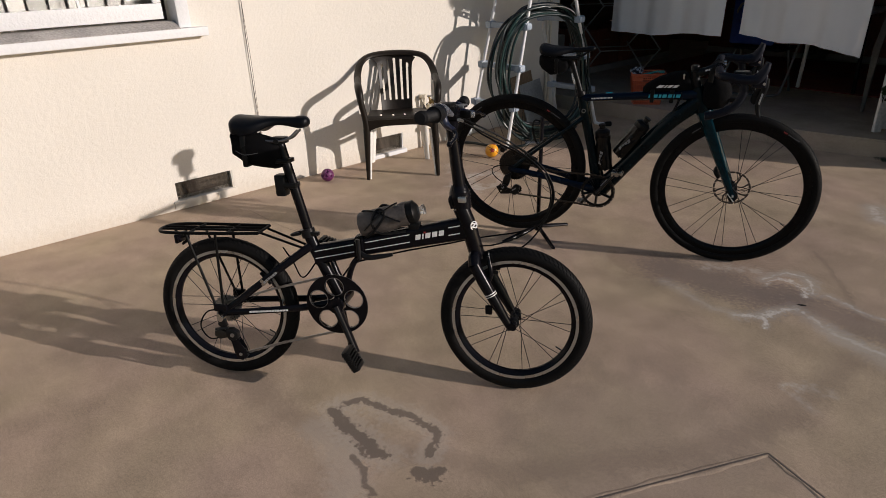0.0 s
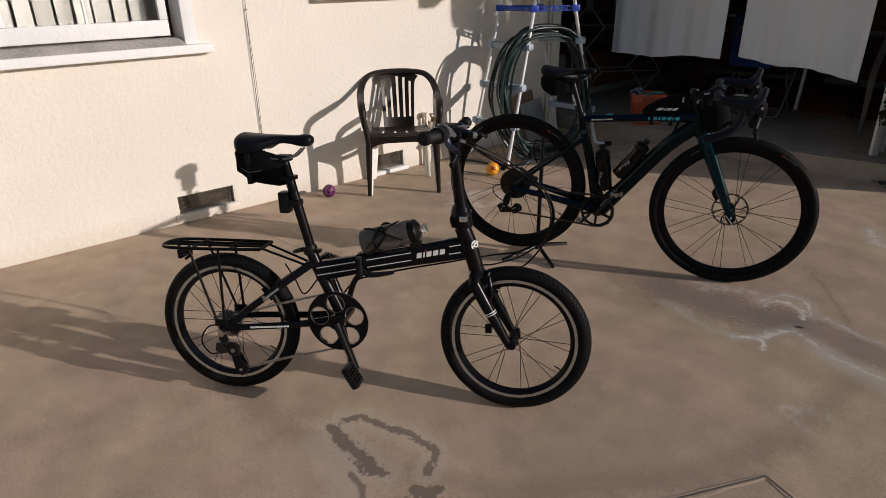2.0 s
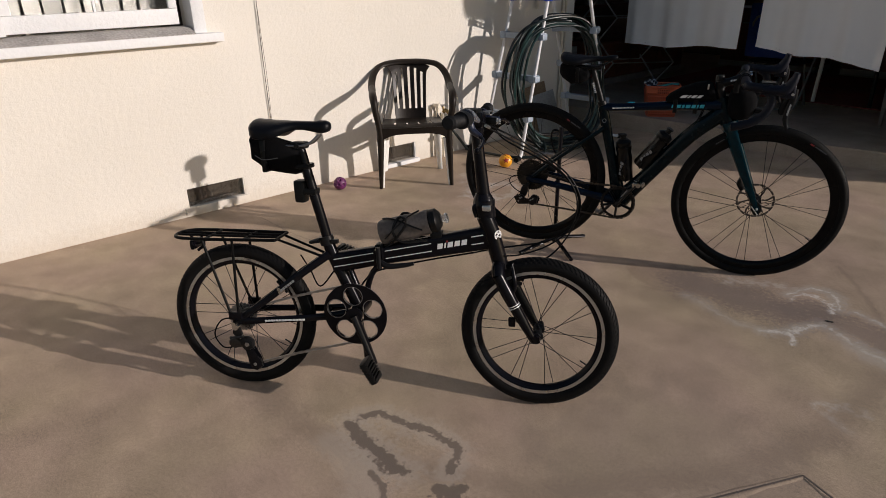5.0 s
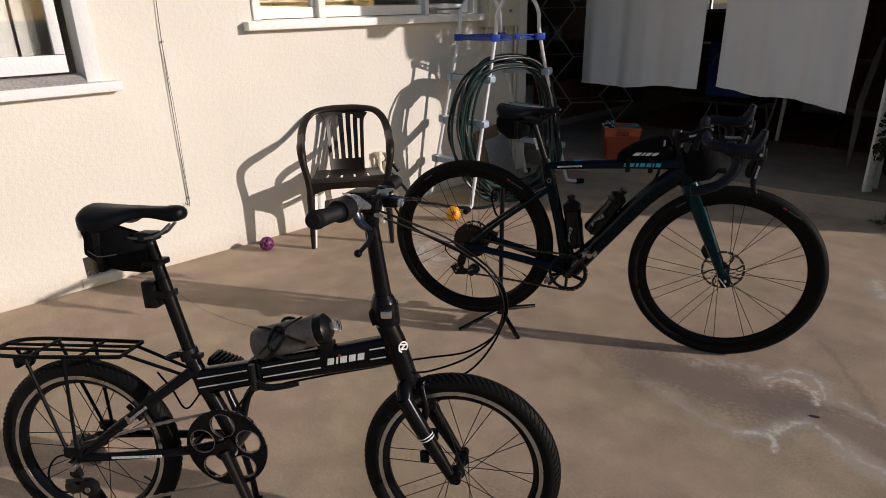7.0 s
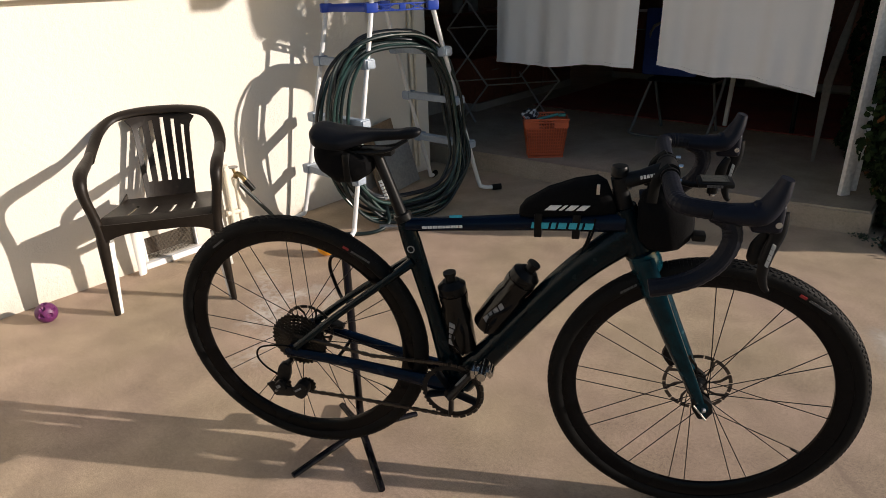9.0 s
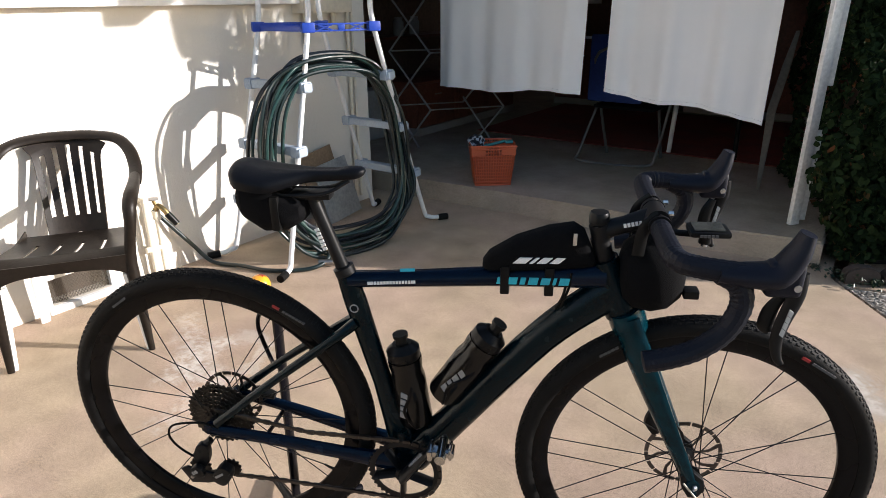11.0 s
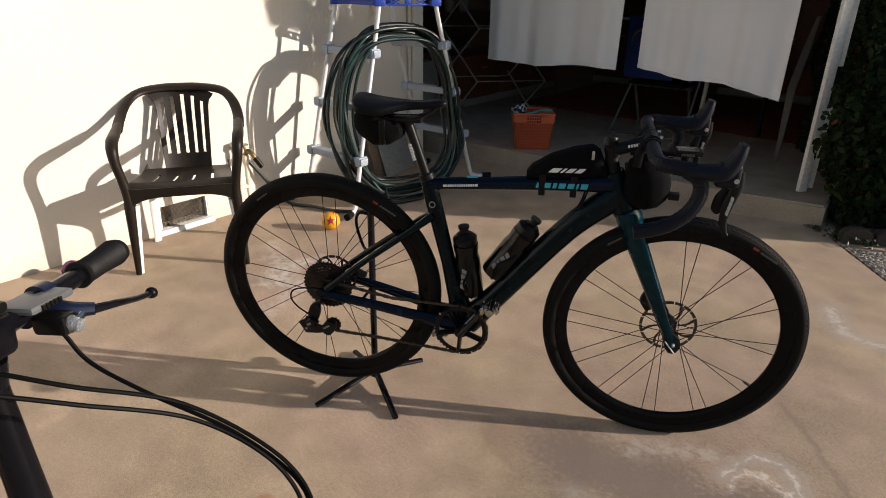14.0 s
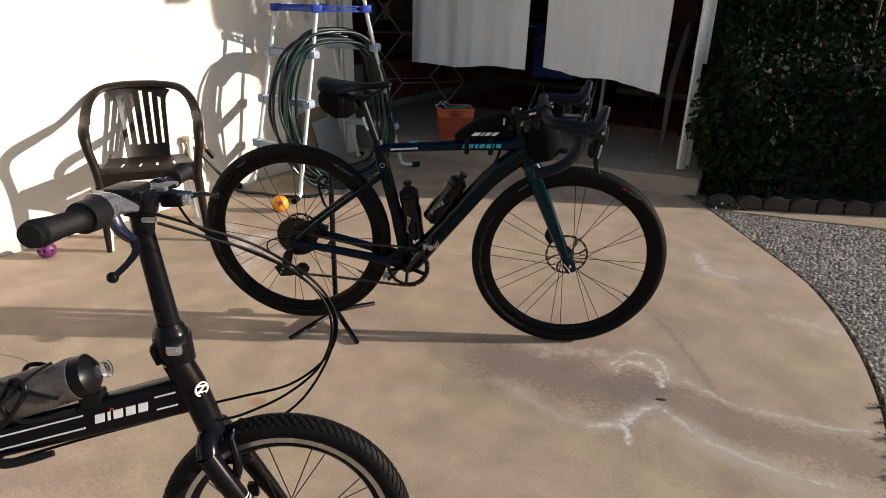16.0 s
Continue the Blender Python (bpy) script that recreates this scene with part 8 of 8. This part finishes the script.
# scissor drying rack
M_POLE = plain("dull_aluminium_pole", (0.30, 0.29, 0.28), 0.45, 0.1, vary=0.2, scale=30)
rackd = thing("drying_rack", Matrix.Translation((-0.495, 6.98, 0.13)), "folding scissor drying rack of thin metal poles", "drying rack")
for ox, oy in ((0.0, 0.0), (0.40, 0.50)):
    for k in range(3):
        for s in (-1, 1):
            one("scissor_bar", M_POLE, rackd, lambda bm: cyl(bm, (ox - 0.21 * s, oy + 0.006 * s, 0.29 + k * 0.45), (ox + 0.21 * s, oy + 0.006 * s, 0.74 + k * 0.45), 0.0085, 8))
    one("leg", M_POLE, rackd, lambda bm: tube(bm, [(ox - 0.19, oy - 0.02, 0.34), (ox + 0.20, oy - 0.16, 0.006)], 0.0085, 8))
    one("leg", M_POLE, rackd, lambda bm: tube(bm, [(ox + 0.21, oy, 0.29), (ox - 0.05, oy + 0.03, 0.006)], 0.0085, 8))
for k in range(4):
    for s in (-1, 1):
        one("rung", M_POLE, rackd, lambda bm: cyl(bm, (0.21 * s, 0.0, 0.29 + k * 0.45), (0.40 + 0.21 * s, 0.50, 0.29 + k * 0.45), 0.006, 8))
M_DIMWOOD = plain("dark_red_wood", (0.17, 0.055, 0.032), 0.45, vary=0.35, scale=6)
M_RUG = plain("deep_red_rug", (0.20, 0.035, 0.024), 0.95, vary=0.3, scale=10, bump=0.5)
bm = bmesh.new()
box(bm, (-0.30, 7.72, 0.130), (2.45, 9.6, 0.138))
tagged(part("rug", bm, M_RUG, smooth=False), "worn dark red rug on the garage floor", "rug")


M_PLINTH = plain("pale_baseboard", (0.34, 0.30, 0.27), 0.7)


def cabinet(m, w, d, h, doors, label):
    c = thing("cabinet", m, label, "cabinet")
    one("body", M_DIMWOOD, c, lambda bm: box(bm, (0, 0, 0.066), (w, d, h), bevel=0.005))
    one("plinth", M_PLINTH, c, lambda bm: box(bm, (0.0, -0.022, 0.0), (w, d - 0.02, 0.065)))
    for k in range(doors):
        dr = one("door", M_DIMWOOD, c, lambda bm: (box(bm, (k * w / doors + 0.008, -0.018, 0.07), ((k + 1) * w / doors - 0.008, -0.001, h - 0.02), bevel=0.004), box(bm, (k * w / doors + 0.06, -0.024, 0.13), ((k + 1) * w / doors - 0.06, -0.0185, h - 0.08), bevel=0.003)))
        one("handle", M_DULL_STEEL, dr, lambda bm: cyl(bm, ((k + 0.5) * w / doors - 0.05, -0.032, h * 0.75), ((k + 0.5) * w / doors + 0.05, -0.032, h * 0.75), 0.006, 8))
    return c


cabinet(pose(-0.60, 7.20, 0.13, 0, 0, 90), 1.7, 0.5, 0.46, 3, "low brown cabinet along the side of the garage")
cabinet(pose(-0.45, 9.65, 0.13), 1.2, 0.5, 0.72, 2, "low dark red-brown wooden cabinet against the back wall")
cabinet(pose(1.0, 9.75, 0.13), 1.5, 0.5, 1.9, 3, "tall dark red-brown cabinet at the back of the garage")
tbl = thing("folding_table", pose(1.35, 7.35, 0.13), "white folding table standing behind the sheets", "table")
one("tabletop", M_WHITE_PAINT, tbl, lambda bm: box(bm, (-0.15, -0.1, 0.70), (0.66, 0.65, 0.735), bevel=0.008))
for y in (0.40,):
    one("leg", M_WHITE_PAINT, tbl, lambda bm: tube(bm, [(0.10, y, 0.0), (0.12, y, 0.45), (0.05, y, 0.70)], [0.017, 0.019, 0.020], 10))
    one("brace", M_WHITE_PAINT, tbl, lambda bm: tube(bm, [(0.12, y, 0.40), (0.20, y, 0.70)], 0.016, 10))
    one("leg", M_PLASTIC, tbl, lambda bm: tube(bm, [(0.58, y, 0.0), (0.57, y, 0.70)], 0.017, 10))
M_DIM_TUBE = plain("dull_grey_tube", (0.09, 0.088, 0.085), 0.5, vary=0.2, scale=30)
fc = thing("folding_chair", pose(1.24, 7.16, 0.13), "steel tube folding chair with a dark seat", "chair")
one("frame", M_DIM_TUBE, fc, lambda bm: (tube(bm, smooth_path([(-0.20, 0.10, 0.42), (-0.27, -0.02, 0.08), (-0.24, -0.06, 0.012), (0.20, 0.02, 0.012), (0.27, 0.06, 0.10), (0.30, 0.18, 0.45)], 5), 0.011, 10), tube(bm, smooth_path([(-0.18, 0.30, 0.012), (-0.19, 0.10, 0.45), (-0.19, 0.02, 0.78), (0.20, 0.10, 0.80), (0.22, 0.16, 0.45), (0.22, 0.36, 0.012)], 5), 0.011, 10)))
one("seat", M_CLOTH, fc, lambda bm: box(bm, (-0.19, -0.02, 0.40), (0.25, 0.32, 0.425), bevel=0.01))
one("backrest", plain("deep_blue_canvas", (0.012, 0.035, 0.17), 0.85, vary=0.2, scale=12), fc, lambda bm: box(bm, (-0.26, 0.02, 0.44), (0.14, 0.05, 0.90), bevel=0.02))
ib = thing("ironing_board", pose(2.16, 7.02, 0.13, 0, 0, 0), "pale narrow board stood on end against the garage wall", "board")
one("panel", plain("dusty_fabric", (0.20, 0.185, 0.16), 0.9, vary=0.2, scale=10), ib, lambda bm: loft(bm, [[(0.065 + 0.14 * max(0.0, z - 0.5) - w + dx, y, z) for dx, y in ((0, 0), (2 * w, 0.02), (2 * w, 0.05), (0, 0.03))] for z, w in ((0.0, 0.006), (0.2, 0.014), (0.5, 0.022), (0.75, 0.020), (0.95, 0.008))]))
sh = thing("storage_box", pose(-1.25, 6.70, 0.13), "grey cardboard box on the garage floor", "box")
one("carton", plain("grey_card", (0.30, 0.29, 0.27), 0.85, vary=0.15, scale=8), sh, lambda bm: box(bm, (0, 0, 0), (0.42, 0.36, 0.42), bevel=0.004))
one("flap", plain("grey_card_flap", (0.32, 0.31, 0.29), 0.85), sh, lambda bm: box(bm, (0.0, -0.10, 0.421), (0.42, 0.0, 0.426), pose(0, 0, 0)))
bn = thing("wall_shelf", pose(-1.68, 7.0, 0.9), "dark wooden shelf with jars on the garage side wall", "shelf")
for z in (0.0, 0.45):
    one("board", M_DIMWOOD, bn, lambda bm: box(bm, (0, 0, z), (0.35, 2.4, z + 0.025), bevel=0.003))
jar = None
for k in range(7):
    if jar is None:
        jar = thing("glass_jar", pose(-1.50, 7.15, 0.925), "dusty glass jar on the dark shelf", "jar", "jars on the shelf")
        one("glass", plain("dusty_glass", (0.30, 0.31, 0.30), 0.2), jar, lambda bm: lathe(bm, [(0, 0), (0.05, 0), (0.055, 0.02), (0.055, 0.13), (0.04, 0.15), (0.04, 0.16), (0, 0.16)], 20))
        one("lid", M_DULL_STEEL, jar, lambda bm: cyl(bm, (0, 0, 0.158), (0, 0, 0.178), 0.043, 18))
    else:
        copy_thing(jar, pose(-1.50 + 0.03 * (k % 2), 7.15 + k * 0.30, 0.925 + (0.45 if k % 3 == 2 else 0)))
M_ORANGE_CLOTH = plain("rust_cloth", (0.34, 0.07, 0.03), 0.9, vary=0.3, scale=8)
bm = bmesh.new()
sheet(bm, [[(0.98 + 0.36 * u + 0.015 * math.sin(u * 20), 8.1 + 0.02 * math.sin(u * 14 + v), 0.95 + 1.2 * v) for u in np.linspace(0, 1, 14)] for v in np.linspace(0, 1, 6)], 0.01)
tagged(part("hanging_cloth", bm, M_ORANGE_CLOTH), "rust-coloured cloth hanging deep in the garage", "cloth")

# ---- hedge ----
M_LEAF = plain("ivy_leaf", (0.014, 0.030, 0.010), 0.5, vary=0.35, scale=2.0)


def leaf_material():
    m, n, l, b = nodes_of("hedge_leaf")
    geo = n.new("ShaderNodeNewGeometry")
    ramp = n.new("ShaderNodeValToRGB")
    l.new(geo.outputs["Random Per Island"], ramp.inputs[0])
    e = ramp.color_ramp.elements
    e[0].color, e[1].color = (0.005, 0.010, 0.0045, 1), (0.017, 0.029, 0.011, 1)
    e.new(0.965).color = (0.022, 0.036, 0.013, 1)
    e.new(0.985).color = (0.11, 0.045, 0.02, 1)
    l.new(ramp.outputs[0], b.inputs["Base Color"])
    b.inputs["Roughness"].default_value = 0.62
    b.inputs["Specular IOR Level"].default_value = 0.03
    return m


hedge = thing("hedge", Matrix.Translation((2.75, 6.2, 0)), "tall dark green leafy hedge beside the garage jamb", "hedge")
HA, HBv = Vector((0.082, 0.017, 0)), Vector((3.712, 1.827, 0))
hd = (HBv - HA).normalized()
hn = Vector((hd.y, -hd.x, 0))


def setback(s, z):
    """How far the hedge stands back at a height: a low skirt in front, then a waist below the overhanging crown."""
    waist = max(0.0, min(1.0, (z - 0.85) / 0.25)) * max(0.0, min(1.0, (1.98 + 0.3 * s - z) / 0.12))
    return waist * (0.26 + 0.16 * min(s, 3.0)) + (0.06 + 0.08 * max(s, 0.0)) * max(0.0, min(1.0, (z - 0.75) / 0.25))


# added near-black blocks: inner shade as colour, letting no light through the leaves
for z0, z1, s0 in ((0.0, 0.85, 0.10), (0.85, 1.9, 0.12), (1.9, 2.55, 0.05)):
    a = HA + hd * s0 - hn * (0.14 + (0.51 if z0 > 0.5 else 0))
    one("core", M_DARK, hedge, lambda bm: prism(bm, [tuple(a[:2]), tuple((HBv - hn * (1.35 if z0 > 0.5 else 0.16))[:2]), tuple((HBv - hn * 1.7)[:2]), tuple((HA - hn * 1.3 + hd * (0.35 + s0 * 0.6))[:2])], z0, z1), "plain near-black block standing for the shade inside the hedge")
rng = np.random.RandomState(11)
verts, faces = [], []


def leaf(c, out, size):
    q = Vector(out).to_track_quat("Z", "Y") @ Euler((rng.normal(0, 0.6), rng.normal(0, 0.6), rng.uniform(0, 6.28))).to_quaternion()
    shape = ((0, -0.5, 0), (0.30, -0.12, 0.05), (0.26, 0.22, 0.04), (0, 0.55, -0.03), (-0.26, 0.22, 0.04), (-0.30, -0.12, 0.05))
    i = len(verts)
    for p in shape:
        verts.append(Vector(c) + q @ (Vector(p) * size))
    faces.extend([(i, i + 1, i + 2, i + 3), (i, i + 3, i + 4, i + 5)])


for k in range(30000):
    s = rng.uniform(0, 1) ** 1.9 * 4.0 - 0.06
    z = rng.uniform(0.05, 2.62)
    bulge = 0.10 * noise.noise(Vector((s * 2.2, z * 2.2, 0))) + 0.05 * noise.noise(Vector((s * 7, z * 7, 3)))
    back = setback(s, z)
    c = HA + hd * s + hn * (bulge * (0.5 if back > 0.30 else 1.0) - back - abs(rng.normal(0, 0.07)) - (0.06 if z < 0.18 else 0)) + Vector((0, 0, z))
    leaf(c, hn * 1.0 + Vector((0, 0, 0.5)), rng.uniform(0.034, 0.058))
for k in range(6000):
    z = rng.uniform(0.2, 2.62)
    w = rng.uniform(setback(0, z), 1.25)
    c = HA - hn * w + hd * (0.10 * w - 0.10 + 0.10 * noise.noise(Vector((w * 4, z * 3, 7)))) + Vector((0, 0, z))
    leaf(c, -hd + Vector((0, 0, 0.4)) + hn * 0.4, rng.uniform(0.035, 0.06))
for k in range(420):
    z = 0.42 + abs(rng.normal(0, 0.13))
    c = HA + hd * (0.05 - 0.32 * rng.uniform(0, 1) ** 1.6) + hn * rng.uniform(-0.12, 0.04) + Vector((0, 0, z))
    leaf(c, hn * 1.0 - hd * 0.5, rng.uniform(0.03, 0.055))
for k in range(2200):
    s = rng.uniform(0, 4.0)
    c = HA + hd * s - hn * (0.24 + 0.09 * s + rng.uniform(0, 0.7)) + Vector((0, 0, 2.56 + 0.10 * noise.noise(Vector((s * 3, 0, 1))) + rng.uniform(0, 0.08)))
    leaf(c, Vector((0, 0, 1)), rng.uniform(0.04, 0.065))
data = bpy.data.meshes.new("foliage")
data.from_pydata([tuple(v) for v in verts], [], faces)
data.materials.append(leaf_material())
fol = new("foliage", data)
fol.parent = hedge
tagged(fol, "crowd of small glossy leaves", kind="stuff")
M_TWIG = plain("hedge_twig", (0.10, 0.07, 0.045), 0.85, vary=0.3, scale=20)
for k in range(9):
    s = 0.15 + k * 0.42
    p = HA + hd * s - hn * 0.62
    one("stem", M_TWIG, hedge, lambda bm: tube(bm, smooth_path([p, p + Vector((0.03 * math.sin(k), 0.02, 0.6)), p + hn * 0.10 + Vector((0.05 * math.cos(k * 2), 0.0, 1.4)), p + hn * 0.05 + Vector((0, 0, 2.3))], 4), [0.018, 0.014, 0.010, 0.005], 7))
# scalloped edging blocks below the hedge
M_EDGING = plain("edging_block", (0.042, 0.030, 0.024), 0.85, vary=0.25, scale=12, bump=0.5, bump_scale=80, random_amount=0.2)
ea, ed = Vector((2.86, 6.105, 0)), Vector((0.90, 0.436, 0)).normalized()
eb_ = None
for k in range(10):
    m = Matrix.Translation(ea + ed * (k * 0.166)) @ Matrix.Rotation(math.atan2(ed.y, ed.x) + 0.05 * math.sin(k * 2.1), 4, "Z")
    if eb_ is None:
        bm = bmesh.new()
        outline = [(-0.078, 0.0), (0.078, 0.0)] + [(0.078 * math.cos(a), 0.045 + 0.042 * math.sin(a)) for a in np.linspace(0, math.pi, 12)]
        prism(bm, outline, -0.028, 0.028, Matrix.Rotation(radians(90), 4, "X"))
        bmesh.ops.bevel(bm, geom=[e for e in bm.edges], offset=0.006, segments=2, affect="EDGES")
        eb_ = tagged(part("edging_block", bm, M_EDGING, m=m), "scalloped concrete edging block below the hedge", "edging block", "edging below the hedge")
    else:
        copy_thing(eb_, m)

# weeds in the joint by the step
weed = None
for k, (x, y, sc) in enumerate(((2.80, 6.09, 0.9), (2.92, 6.085, 0.7), (2.66, 6.17, 0.5), (3.700, 4.10, 0.22), (3.720, 4.02, 0.2), (3.732, 3.93, 0.28), (3.742, 3.84, 0.22), (3.750, 3.74, 0.30), (3.755, 3.65, 0.22))):
    if weed is None:
        wv, wf = [], []
        r2 = random.Random(3)
        for j in range(90):
            a, d = r2.uniform(0, 6.28), abs(r2.gauss(0, 0.055))
            c = Vector((d * math.cos(a) * 1.3, d * math.sin(a), 0.008 + r2.uniform(0, 0.045)))
            q = Euler((r2.gauss(0, 0.6), r2.gauss(0, 0.6), r2.uniform(0, 6.28))).to_quaternion()
            i = len(wv)
            wv.extend(c + q @ Vector(p) for p in ((0, -0.013, 0), (0.008, 0, 0.002), (0, 0.016, 0), (-0.008, 0, 0.002)))
            wf.append((i, i + 1, i + 2, i + 3))
        md = bpy.data.meshes.new("weed")
        md.from_pydata([tuple(v) for v in wv], [], wf)
        md.materials.append(M_LEAF)
        weed = tagged(new("weed", md), "small green weed growing at the slab edge", "weed", kind="stuff")
        weed.matrix_basis = pose(x, y, 0)
    else:
        copy_thing(weed, pose(x, y, 0) @ Matrix.Scale(sc, 4))
fallen = bmesh.new()
prism(fallen, [(-0.016, 0.0), (-0.006, -0.005), (0.010, -0.004), (0.017, 0.001), (0.008, 0.006), (-0.008, 0.004)], 0.001, 0.003)
tagged(part("fallen_leaf", fallen, M_DARK, m=pose(3.07, 3.74, 0, 0, 0, 20)), "tiny dark dry leaf on the concrete", "leaf")
